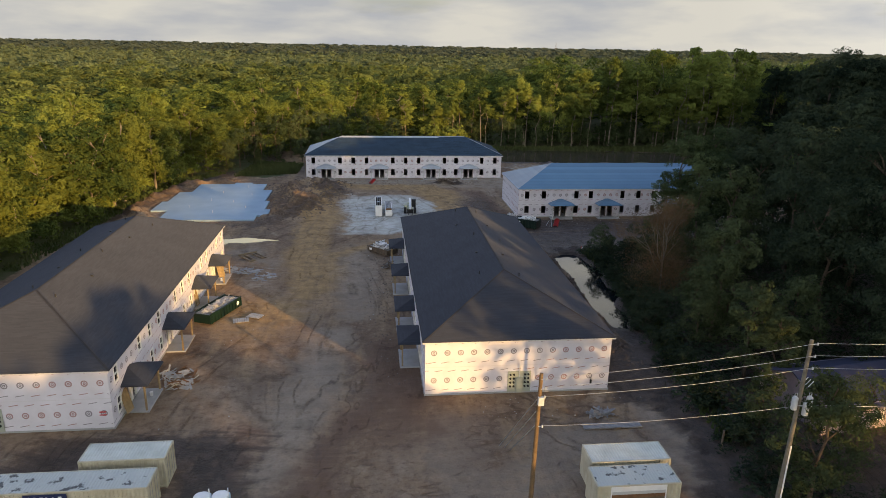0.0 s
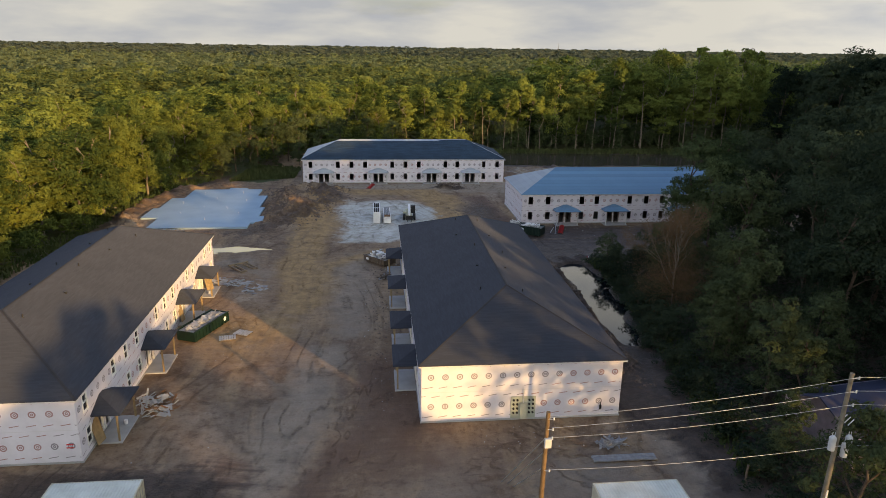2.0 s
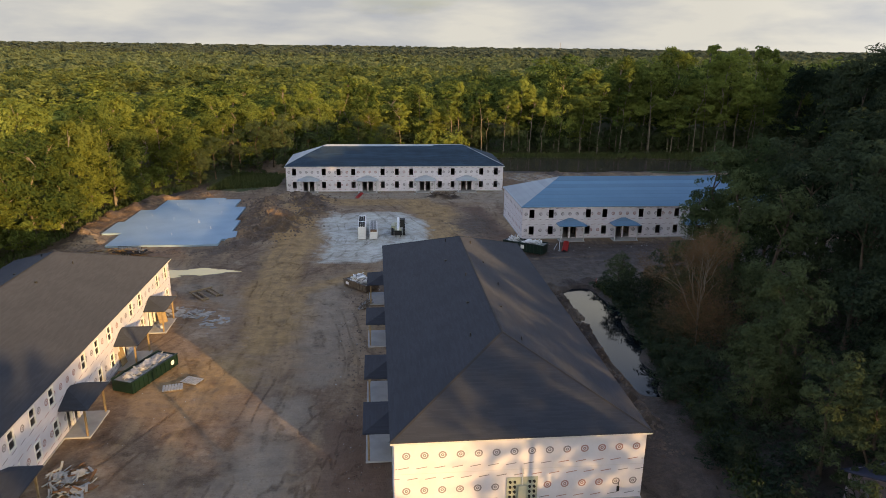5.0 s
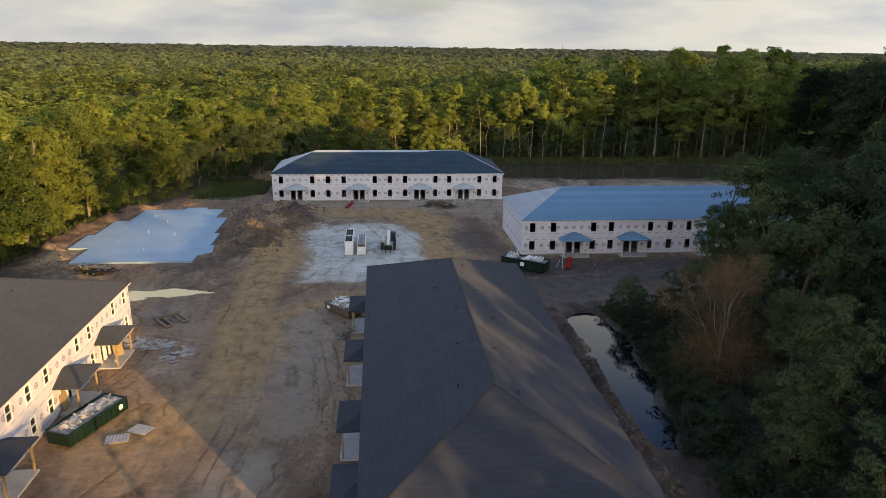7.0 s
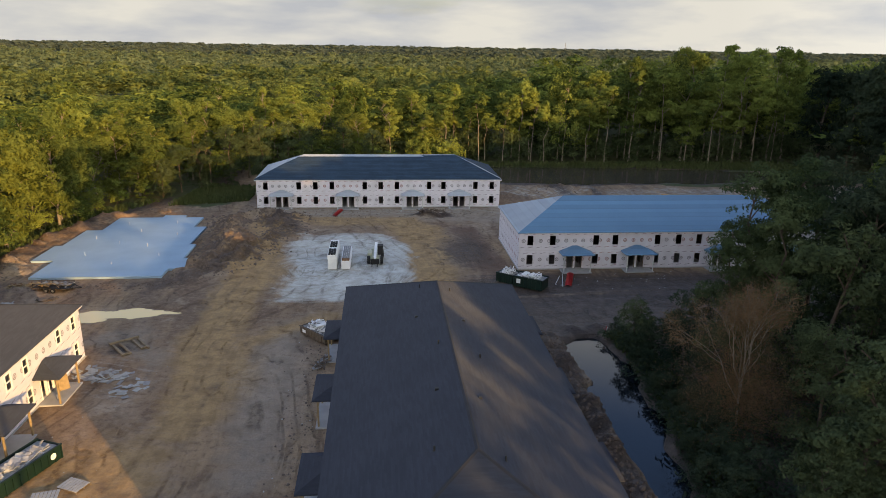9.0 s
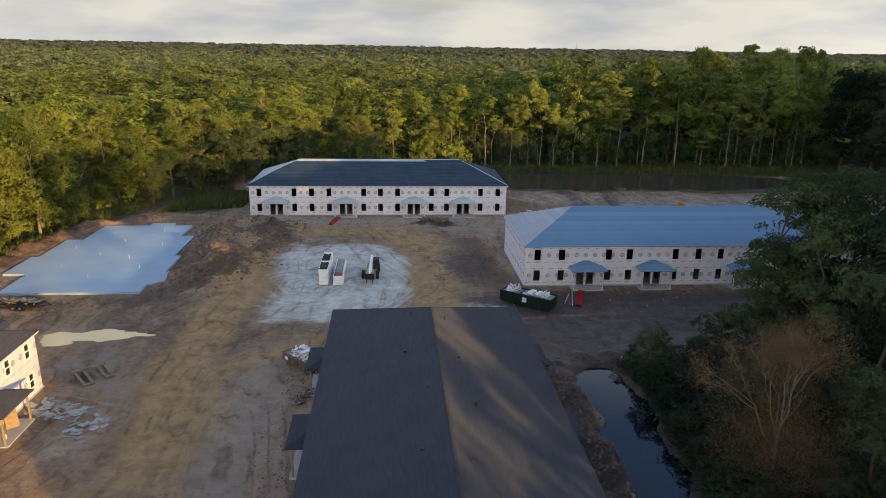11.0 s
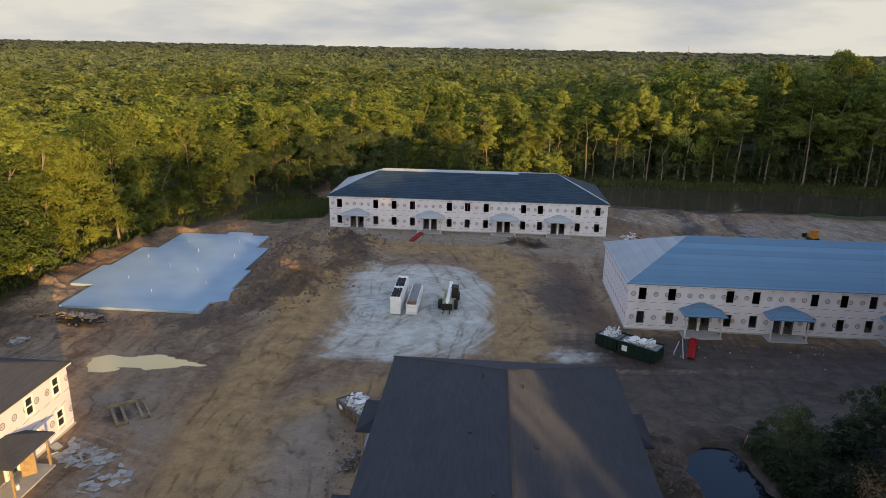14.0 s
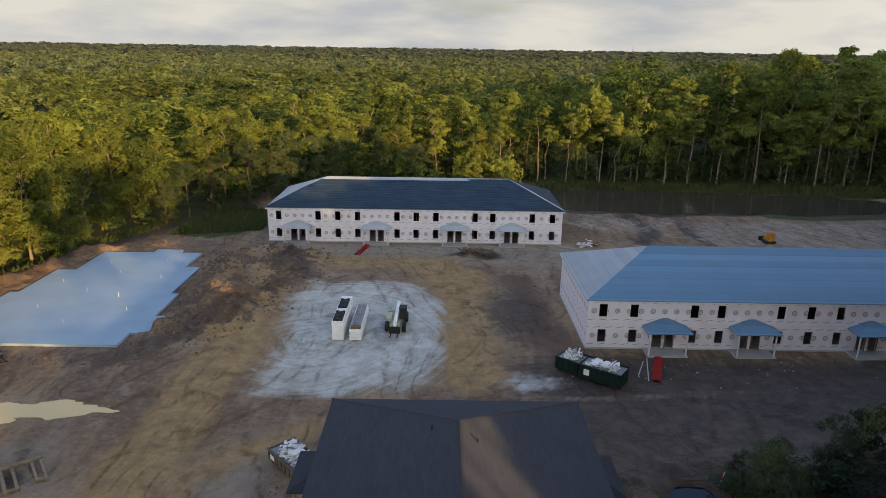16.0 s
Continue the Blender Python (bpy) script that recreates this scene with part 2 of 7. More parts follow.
def soil_material():
    """Bare building-site ground; the corner attribute soil says where marl, tan sand, muddy and shaded earth, and grass
    lie.
    """
    m = bpy.data.materials.new("site_soil")
    m.use_nodes = True
    nt = m.node_tree
    n, l = nt.nodes, nt.links
    b = n["Principled BSDF"]
    b.inputs["Specular IOR Level"].default_value = 0.25
    at = n.new("ShaderNodeVertexColor")
    at.layer_name = "soil"
    sep = n.new("ShaderNodeSeparateColor")
    l.new(at.outputs["Color"], sep.inputs[0])
    geo = n.new("ShaderNodeNewGeometry")

    def noise_of(scale, detail=6, rough=0.6, stretch=None):
        k = n.new("ShaderNodeTexNoise")
        k.inputs["Scale"].default_value, k.inputs["Detail"].default_value, k.inputs["Roughness"].default_value = scale, detail, rough
        if stretch:
            mp = n.new("ShaderNodeMapping")
            mp.inputs["Scale"].default_value = stretch[:3]
            mp.inputs["Rotation"].default_value = (0, 0, stretch[3])
            l.new(bend.outputs[0], mp.inputs["Vector"])
            l.new(mp.outputs[0], k.inputs["Vector"])
        else:
            l.new(geo.outputs["Position"], k.inputs["Vector"])
        return k.outputs["Fac"]

    def blend(fac, a, c):
        k = n.new("ShaderNodeMix")
        k.data_type = "RGBA"
        if isinstance(fac, float):
            k.inputs[0].default_value = fac
        else:
            l.new(fac, k.inputs[0])
        for i, v in ((6, a), (7, c)):
            if isinstance(v, tuple):
                k.inputs[i].default_value = (*v, 1)
            else:
                l.new(v, k.inputs[i])
        return k.outputs[2]

    def sharp(v, lo, hi):
        k = n.new("ShaderNodeMapRange")
        k.interpolation_type = "SMOOTHSTEP"
        k.inputs["From Min"].default_value, k.inputs["From Max"].default_value = lo, hi
        l.new(v, k.inputs["Value"])
        return k.outputs[0]

    warp = n.new("ShaderNodeTexNoise")
    warp.inputs["Scale"].default_value, warp.inputs["Detail"].default_value = 0.06, 2
    l.new(geo.outputs["Position"], warp.inputs["Vector"])
    bend = n.new("ShaderNodeVectorMath")
    bend.operation = "MULTIPLY_ADD"
    bend.inputs[1].default_value = (5, 5, 0)
    l.new(warp.outputs["Color"], bend.inputs[0])
    l.new(geo.outputs["Position"], bend.inputs[2])
    big, mid, small = noise_of(0.09), noise_of(0.55, 8, 0.65), noise_of(5.0, 6, 0.7)
    swirl = n.new("ShaderNodeTexWave")
    swirl.wave_type, swirl.rings_direction = "RINGS", "Z"
    swirl.inputs["Scale"].default_value, swirl.inputs["Distortion"].default_value = 0.55, 16.0
    swirl.inputs["Detail"].default_value, swirl.inputs["Detail Scale"].default_value = 4.0, 0.35
    around = n.new("ShaderNodeVectorMath")
    around.operation = "SUBTRACT"
    around.inputs[1].default_value = (-11, 77, 0)
    l.new(geo.outputs["Position"], around.inputs[0])
    l.new(around.outputs[0], swirl.inputs["Vector"])
    # scraper arcs round the middle of the pad
    polar, wide = n.new("ShaderNodeSeparateXYZ"), n.new("ShaderNodeVectorMath")
    wide.operation = "LENGTH"
    off = n.new("ShaderNodeVectorMath")
    off.operation = "SUBTRACT"
    off.inputs[1].default_value = (-14, 74, 0)
    l.new(bend.outputs[0], off.inputs[0])
    l.new(off.outputs[0], polar.inputs[0])
    l.new(off.outputs[0], wide.inputs[0])
    arc = n.new("ShaderNodeCombineXYZ")
    l.new(math_node(nt, "MULTIPLY", wide.outputs["Value"], 1.25), arc.inputs[0])
    l.new(math_node(nt, "MULTIPLY", math_node(nt, "ARCTAN2", polar.outputs["X"], polar.outputs["Y"]), 1.1), arc.inputs[1])
    scrape = n.new("ShaderNodeTexNoise")
    scrape.inputs["Scale"].default_value, scrape.inputs["Detail"].default_value, scrape.inputs["Roughness"].default_value = 1.0, 6, 0.65
    l.new(arc.outputs[0], scrape.inputs["Vector"])
    at2 = n.new("ShaderNodeVertexColor")
    at2.layer_name = "dust"
    sep2 = n.new("ShaderNodeSeparateColor")
    l.new(at2.outputs["Color"], sep2.inputs[0])
    ruts = noise_of(1.0, 4, 0.6, (1.1, 0.05, 1, radians(4)))
    ruts2 = noise_of(1.0, 4, 0.6, (0.09, 1.1, 1, radians(22)))
    crumb = noise_of(1.5, 8, 0.70)
    sweep = noise_of(1.0, 5, 0.55, (0.28, 0.04, 1, radians(-7)))
    dirt = blend(sharp(mid, 0.30, 0.72), (0.287, 0.196, 0.121), (0.194, 0.126, 0.077))
    dirt = blend(math_node(nt, "MULTIPLY", sharp(big, 0.44, 0.64), 0.8), dirt, (0.400, 0.314, 0.225))
    dirt = blend(math_node(nt, "MULTIPLY", sharp(noise_of(0.045, 5), 0.48, 0.62), 0.75), dirt, (0.141, 0.090, 0.057))
    dirt = blend(math_node(nt, "MULTIPLY", sharp(noise_of(0.16, 7, 0.62), 0.54, 0.66), 0.6), dirt, (0.122, 0.079, 0.052))
    dirt = blend(math_node(nt, "MULTIPLY", sharp(noise_of(0.21, 7, 0.62), 0.56, 0.68), 0.45), dirt, (0.448, 0.370, 0.275))
    dirt = blend(math_node(nt, "MULTIPLY", sharp(sweep, 0.52, 0.66), 0.5), dirt, (0.416, 0.289, 0.158))
    dirt = blend(math_node(nt, "MULTIPLY", sharp(sweep, 0.46, 0.34), 0.4), dirt, (0.141, 0.088, 0.055))
    dirt = blend(math_node(nt, "MULTIPLY", sharp(ruts, 0.52, 0.62), 0.16), dirt, (0.120, 0.077, 0.050))
    dirt = blend(math_node(nt, "MULTIPLY", sharp(ruts2, 0.53, 0.62), 0.14), dirt, (0.345, 0.260, 0.175))
    dirt = blend(math_node(nt, "MULTIPLY", sharp(crumb, 0.51, 0.62), 0.45), dirt, (0.109, 0.068, 0.046))
    dirt = blend(math_node(nt, "MULTIPLY", sharp(crumb, 0.47, 0.37), 0.32), dirt, (0.396, 0.299, 0.208))
    marl = blend(sharp(mid, 0.35, 0.62), (0.618, 0.627, 0.587), (0.483, 0.475, 0.426))
    marl = blend(math_node(nt, "MULTIPLY", sharp(scrape.outputs["Fac"], 0.49, 0.58), math_node(nt, "MULTIPLY", sharp(mid, 0.36, 0.56), 0.46)), marl, (0.248, 0.229, 0.186))
    marl = blend(math_node(nt, "MULTIPLY", sharp(noise_of(0.22, 7, 0.62), 0.46, 0.64), 0.55), marl, (0.36, 0.325, 0.270))
    marl = blend(math_node(nt, "MULTIPLY", sharp(crumb, 0.54, 0.64), 0.3), marl, (0.25, 0.22, 0.18))
    tan = blend(sharp(mid, 0.35, 0.65), (0.419, 0.277, 0.126), (0.274, 0.178, 0.087))
    mud_shade = blend(sharp(mid, 0.4, 0.65), (0.054, 0.039, 0.029), (0.100, 0.071, 0.052))
    grass = blend(sharp(mid, 0.35, 0.65), (0.060, 0.085, 0.022), (0.09, 0.085, 0.04))
    wob = math_node(nt, "ADD", math_node(nt, "MULTIPLY", math_node(nt, "SUBTRACT", mid, 0.5), 1.0), math_node(nt, "MULTIPLY", math_node(nt, "SUBTRACT", small, 0.5), 0.25))
    wob = math_node(nt, "ADD", wob, math_node(nt, "MULTIPLY", math_node(nt, "SUBTRACT", scrape.outputs["Fac"], 0.5), -0.7))
    tan = blend(math_node(nt, "MULTIPLY", sharp(crumb, 0.52, 0.64), 0.3), tan, (0.17, 0.112, 0.062))
    tan = blend(math_node(nt, "MULTIPLY", sharp(ruts, 0.5, 0.6), 0.25), tan, (0.19, 0.125, 0.07))
    mud_shade = blend(math_node(nt, "MULTIPLY", sharp(crumb, 0.50, 0.40), 0.3), mud_shade, (0.15, 0.108, 0.080))
    dust = blend(sharp(mid, 0.32, 0.68), (0.345, 0.278, 0.205), (0.255, 0.200, 0.148))
    dust = blend(math_node(nt, "MULTIPLY", sharp(crumb, 0.54, 0.66), 0.35), dust, (0.15, 0.108, 0.076))
    wet = blend(sharp(mid, 0.35, 0.65), (0.125, 0.075, 0.049), (0.180, 0.116, 0.078))
    col = dirt
    for ch, c in ((0, dust), (1, wet)):
        col = blend(sharp(math_node(nt, "ADD", sep2.outputs[ch], wob), 0.15, 0.95), col, c)
    for ch, c in ((1, tan), (2, mud_shade), (0, marl)):
        col = blend(sharp(math_node(nt, "ADD", sep.outputs[ch], wob), 0.25, 0.85), col, c)
    # thin meandering wheel marks, broken up by patches
    marks = []
    for stretch, count, patch in (((0.06, 0.014, 1, radians(-6)), 22.0, 0.11), ((0.05, 0.016, 1, radians(38)), 20.0, 0.14)):
        line = sharp(math_node(nt, "PINGPONG", math_node(nt, "MULTIPLY", noise_of(1.0, 1, 0.4, stretch), count), 0.5), 0.36, 0.47)
        marks.append(math_node(nt, "MULTIPLY", line, math_node(nt, "MULTIPLY", sharp(noise_of(patch, 4), 0.46, 0.58), sharp(crumb, 0.62, 0.44))))
    worn = math_node(nt, "MAXIMUM", marks[0], marks[1])
    dark = n.new("ShaderNodeMix")
    dark.data_type, dark.blend_type = "RGBA", "MULTIPLY"
    l.new(math_node(nt, "MULTIPLY", worn, 0.8), dark.inputs[0])
    l.new(col, dark.inputs[6])
    dark.inputs[7].default_value = (0.52, 0.48, 0.45, 1)
    col = dark.outputs[2]
    col = blend(sharp(math_node(nt, "ADD", at.outputs["Alpha"], wob), 0.35, 0.6), col, grass)
    k = n.new("ShaderNodeMix")
    k.data_type, k.blend_type = "RGBA", "MULTIPLY"
    k.inputs[0].default_value = 0.35
    l.new(col, k.inputs[6])
    l.new(small, k.inputs[7])
    l.new(k.outputs[2], b.inputs["Base Color"])
    rg = n.new("ShaderNodeMapRange")
    rg.inputs["To Min"].default_value, rg.inputs["To Max"].default_value = 0.95, 0.6
    l.new(sep.outputs[2], rg.inputs["Value"])
    l.new(rg.outputs[0], b.inputs["Roughness"])
    bp = n.new("ShaderNodeBump")
    bp.inputs["Strength"].default_value, bp.inputs["Distance"].default_value = 1.0, 0.20
    l.new(math_node(nt, "ADD", math_node(nt, "ADD", mid, math_node(nt, "MULTIPLY", math_node(nt, "ADD", small, crumb), 0.4)), math_node(nt, "SUBTRACT", math_node(nt, "MULTIPLY", math_node(nt, "ADD", ruts, ruts2), 0.35), math_node(nt, "MULTIPLY", worn, 0.3))), bp.inputs["Height"])
    l.new(bp.outputs[0], b.inputs["Normal"])
    return m


M_WRAP = wrap_material()
M_SHINGLE = course_material("charcoal_shingle", (0.047, 0.053, 0.071), (0.041, 0.047, 0.063), strength=0.05, spec=0.10)
M_SHINGLE.node_tree.nodes["Principled BSDF"].inputs["Diffuse Roughness"].default_value = 1.0
M_SLATE = course_material("blue_grey_shingle", (0.027, 0.051, 0.082), (0.021, 0.041, 0.067), course=0.5, strength=0.6, spread=0.3, joint=0.5)
M_UNDER = course_material("blue_underlayment", (0.118, 0.222, 0.335), (0.106, 0.205, 0.315), course=1.1, rough=0.5, strength=0.10, joint=0.004, spread=0.22)
M_UNDER_PALE = course_material("pale_underlayment", (0.41, 0.445, 0.475), (0.37, 0.405, 0.435), course=1.1, rough=0.5, strength=0.1, joint=0.004)
M_UNDER_DULL = course_material("dull_underlayment", (0.30, 0.345, 0.385), (0.27, 0.31, 0.35), course=1.1, rough=0.6, strength=0.08, joint=0.004)
M_CAP = mat("ridge_cap", (0.034, 0.034, 0.038), 0.85)
M_FASCIA = mat("white_fascia", (0.62, 0.61, 0.62), 0.6, vary=0.12)
M_VINYL = mat("white_vinyl", (0.78, 0.78, 0.74), 0.35, vary=0.06)
M_VENT = mat("dull_vent_metal", (0.035, 0.035, 0.035), 0.6)
M_DARK = mat("near_black_floor", (0.03, 0.028, 0.026), 0.9)
M_CONC = mat("pale_concrete", (0.40, 0.40, 0.40), 0.85, vary=0.2, scale=0.8)
M_SLAB = mat("fresh_slab_concrete", (0.305, 0.415, 0.515), 0.78, vary=0.16, scale=0.22, bump=0.08, fine=12, second=(0.265, 0.365, 0.455), spec=0.25)
M_WOOD = mat("yellow_pine", (0.33, 0.24, 0.125), 0.75, vary=0.3, scale=3)
M_OLDWOOD = mat("weathered_wood", (0.17, 0.13, 0.095), 0.85, vary=0.35, scale=3)
M_TIMBER = mat("muddy_timber", (0.29, 0.225, 0.15), 0.85, vary=0.35, scale=3)
M_POLE = mat("pole_wood", (0.19, 0.125, 0.065), 0.85, vary=0.35, scale=2.5)
M_POLE_GREY = mat("grey_pole_wood", (0.21, 0.19, 0.15), 0.85, vary=0.35, scale=2.5)
M_GALV = mat("galvanised_steel", (0.45, 0.46, 0.47), 0.4, metal=0.8, vary=0.15)
M_GREYP = mat("grey_paint", (0.50, 0.52, 0.53), 0.45, vary=0.12)
M_CREAM = mat("cream_container_paint", (0.55, 0.52, 0.40), 0.5, vary=0.2, scale=1.2, second=(0.44, 0.40, 0.29))
M_CREAM_TOP = mat("chalky_white_roof_paint", (0.62, 0.64, 0.58), 0.6, vary=0.2, scale=1.0, second=(0.50, 0.52, 0.46))
M_RUSTTOP = mat("peeling_roof_paint", (0.52, 0.54, 0.50), 0.7, vary=0.3, scale=1.3, second=(0.12, 0.12, 0.115))
for node in M_RUSTTOP.node_tree.nodes:
    if node.bl_idname == "ShaderNodeValToRGB":
        node.color_ramp.elements[0].position, node.color_ramp.elements[1].position = 0.57, 0.63
M_NAVY = mat("navy_sign", (0.02, 0.03, 0.09), 0.5, vary=0.1)
M_WHITE = mat("white_paint", (0.78, 0.78, 0.77), 0.5, vary=0.1)
M_TOILET = mat("pale_blue_plastic", (0.50, 0.68, 0.80), 0.4, vary=0.08)
M_GREEN = mat("dark_green_steel", (0.007, 0.024, 0.017), 0.5, vary=0.3, scale=1.5)
M_METER = mat("meter_board_green", (0.36, 0.39, 0.33), 0.6, vary=0.12)
M_BLACK = mat("black_rubber", (0.018, 0.018, 0.018), 0.7, vary=0.2)
M_RED = mat("red_plastic", (0.54, 0.035, 0.03), 0.45, vary=0.15)
M_ORANGE = mat("orange_paint", (0.45, 0.20, 0.03), 0.5, vary=0.2)
M_LOADER = mat("pale_yellow_machine_paint", (0.42, 0.43, 0.31), 0.5, vary=0.2)
M_DEBRIS = mat("pale_construction_scrap", (0.40, 0.40, 0.38), 0.8, vary=0.25, scale=3)
M_DEBRIS_PALE = mat("whitish_mixed_scrap", (0.56, 0.56, 0.55), 0.7, vary=0.3, scale=0.9, second=(0.30, 0.29, 0.28))
M_DEBRIS2 = mat("grey_scrap", (0.30, 0.30, 0.30), 0.8, vary=0.3, scale=3)
M_RUSTWOOD = mat("brown_scrap_wood", (0.22, 0.12, 0.06), 0.85, vary=0.3, scale=3)
M_BARK = mat("bark", (0.12, 0.09, 0.065), 0.95, vary=0.4, scale=2.0, fine=12)
M_BARK_PALE = mat("pale_bark", (0.26, 0.22, 0.175), 0.95, vary=0.35, scale=2.0, fine=12)
M_LEAF = leaf_material("broadleaf", (0.040, 0.065, 0.020), (0.188, 0.225, 0.050), 0.24)
# darker copy of the dark broadleaf: the wood's shade is in its colour
M_LEAF_SHADED = leaf_material("shaded_leaf_copy", (0.015, 0.024, 0.016), (0.052, 0.069, 0.039))
M_LEAF_YOUNG = leaf_material("young_leaf", (0.026, 0.038, 0.018), (0.088, 0.110, 0.051))
# greyer leaf of low contrast: distance haze is put into this colour
M_LEAF_DISTANT_HAZE = leaf_material("hazed_distant_leaf", (0.065, 0.084, 0.063), (0.092, 0.113, 0.082))
M_BARK_BARE = mat("bleached_bark", (0.23, 0.20, 0.16), 0.95, vary=0.3, scale=2.0, fine=12)
M_LEAF_OAK = leaf_material("oak_leaf", (0.038, 0.060, 0.018), (0.137, 0.160, 0.034), 0.24)
M_LEAF_DARK = leaf_material("dark_broadleaf", (0.032, 0.050, 0.023), (0.102, 0.130, 0.056))
# leaf copies greyed by distance, so haze is painted into both
M_LEAF_MID_HAZE = leaf_material("hazed_mid_leaf", (0.060, 0.083, 0.032), (0.162, 0.194, 0.061))
M_LEAF_FAR_HAZE = leaf_material("hazed_far_leaf", (0.073, 0.097, 0.054), (0.154, 0.188, 0.091))
M_LEAF_BROWN = leaf_material("browning_leaf", (0.070, 0.060, 0.038), (0.185, 0.115, 0.060))
M_GRASS = leaf_material("grass_blade", (0.046, 0.068, 0.024), (0.094, 0.110, 0.042))
M_SOIL = soil_material()
M_HOUSE_ROOF = mat("blue_grey_house_roof", (0.05, 0.054, 0.09), 0.8, vary=0.15)
M_PINK = mat("faded_wall_paint", (0.42, 0.34, 0.36), 0.8)
M_GLASS = bpy.data.materials.new("window_glass")
M_GLASS.use_nodes = True
gb = M_GLASS.node_tree.nodes["Principled BSDF"]
gb.inputs["Base Color"].default_value, gb.inputs["Roughness"].default_value = (0.02, 0.024, 0.03, 1), 0.06
gb.inputs["Specular IOR Level"].default_value = 0.6


def water_material(name, color, rough=0.04, ripple=0.03):
    m = bpy.data.materials.new(name)
    m.use_nodes = True
    n, l = m.node_tree.nodes, m.node_tree.links
    b = n["Principled BSDF"]
    b.inputs["Base Color"].default_value, b.inputs["Roughness"].default_value = (*color, 1), rough
    b.inputs["IOR"].default_value = 1.33
    b.inputs["Specular IOR Level"].default_value = 0.5
    geo, nz, bp = n.new("ShaderNodeNewGeometry"), n.new("ShaderNodeTexNoise"), n.new("ShaderNodeBump")
    nz.inputs["Scale"].default_value, nz.inputs["Detail"].default_value = 1.1, 4
    bp.inputs["Strength"].default_value, bp.inputs["Distance"].default_value = ripple, 0.1
    l.new(geo.outputs["Position"], nz.inputs["Vector"])
    l.new(nz.outputs["Fac"], bp.inputs["Height"])
    l.new(bp.outputs[0], b.inputs["Normal"])
    return m


M_WATER = water_material("still_pond_water", (0.006, 0.008, 0.010))
M_WATER.node_tree.nodes["Principled BSDF"].inputs["IOR"].default_value = 1.33
M_LAKE = water_material("brown_lake_water", (0.055, 0.047, 0.033), 0.10)
# yellow base colour holds the silt and a painted reflection of the sky
M_PUDDLE = water_material("silt_and_sky_puddle_water", (0.60, 0.44, 0.19), 0.07)


# ---- mesh helpers ----
def box(bm, x0, x1, y0, y1, z0, z1):
    v = [bm.verts.new(p) for p in ((x0, y0, z0), (x1, y0, z0), (x1, y1, z0), (x0, y1, z0), (x0, y0, z1), (x1, y0, z1), (x1, y1, z1), (x0, y1, z1))]
    for f in ((0, 3, 2, 1), (4, 5, 6, 7), (0, 1, 5, 4), (1, 2, 6, 5), (2, 3, 7, 6), (3, 0, 4, 7)):
        bm.faces.new([v[i] for i in f])
    return v


def soft_box(bm, x0, x1, y0, y1, z0, z1, r=0.02):
    """A box with chamfered edges."""
    tmp = bmesh.new()
    box(tmp, x0, x1, y0, y1, z0, z1)
    bmesh.ops.bevel(tmp, geom=tmp.edges[:], offset=r, segments=1, affect="EDGES")
    merge(bm, tmp)


def merge(bm, other, m=None):
    ids = [bm.verts.new(m @ v.co if m else v.co) for v in other.verts]
    other.verts.index_update()
    for f in other.faces:
        bm.faces.new([ids[v.index] for v in f.verts])
    other.free()


def tube(bm, a, b, r0, r1=None, seg=8, caps=True):
    a, b = Vector(a), Vector(b)
    r1 = r0 if r1 is None else r1
    q = (b - a).to_track_quat("Z", "Y")
    rings = []
    for p, r in ((a, r0), (b, r1)):
        rings.append([bm.verts.new(p + q @ Vector((r * math.cos(k * 2 * math.pi / seg), r * math.sin(k * 2 * math.pi / seg), 0))) for k in range(seg)])
    for k in range(seg):
        bm.faces.new((rings[0][k], rings[0][(k + 1) % seg], rings[1][(k + 1) % seg], rings[1][k]))
    if caps:
        bm.faces.new(rings[1])
        bm.faces.new(rings[0][::-1])


def polyface(bm, pts):
    return bm.faces.new([bm.verts.new(p) for p in pts])


def mesh_of(name, bm, material):
    me = bpy.data.meshes.new(name)
    bm.normal_update()
    bm.to_mesh(me)
    bm.free()
    me.materials.append(material)
    return me


def part(name, bm, material, parent=None, label=""):
    """Links a bmesh as one mesh object under a thing or a part."""
    ob = new(name, mesh_of(name, bm, material))
    ob.parent = parent
    if label:
        tagged(ob, label)
    return ob


def piece(name, me, parent, m=None, label=""):
    """An object of its own on a shared mesh."""
    ob = new(name, me)
    ob.parent = parent
    if m is not None:
        ob.matrix_basis = m
    if label:
        tagged(ob, label)
    return ob


def thing(name, label, category, m=None, group="", kind=""):
    ob = new(name)
    if m is not None:
        ob.matrix_basis = m
    return tagged(ob, label, category, group, kind)


def mesh_from_arrays(name, co, quads, material):
    """A mesh of triangles or quads from arrays of corners and corner numbers."""
    me = bpy.data.meshes.new(name)
    me.vertices.add(len(co))
    me.vertices.foreach_set("co", np.asarray(co, np.float32).ravel())
    nq, k = np.shape(quads)
    me.loops.add(nq * k)
    me.loops.foreach_set("vertex_index", np.asarray(quads, np.int32).ravel())
    me.polygons.add(nq)
    me.polygons.foreach_set("loop_start", np.arange(0, nq * k, k, dtype=np.int32))
    me.update(calc_edges=True)
    me.materials.append(material)
    return me


def quads_mesh(name, q, material):
    q = np.asarray(q)
    k = q.shape[1]
    return mesh_from_arrays(name, q.reshape(-1, 3), np.arange(len(q) * k).reshape(-1, k), material)


def lattice(ix, iy, seed):
    h = (ix.astype(np.int64) * 374761393 + iy.astype(np.int64) * 668265263 + seed * 144269) & 0xFFFFFFFF
    h = ((h ^ (h >> 13)) * 1274126177) & 0xFFFFFFFF
    return ((h ^ (h >> 16)) & 0xFFFF) / 65535.0


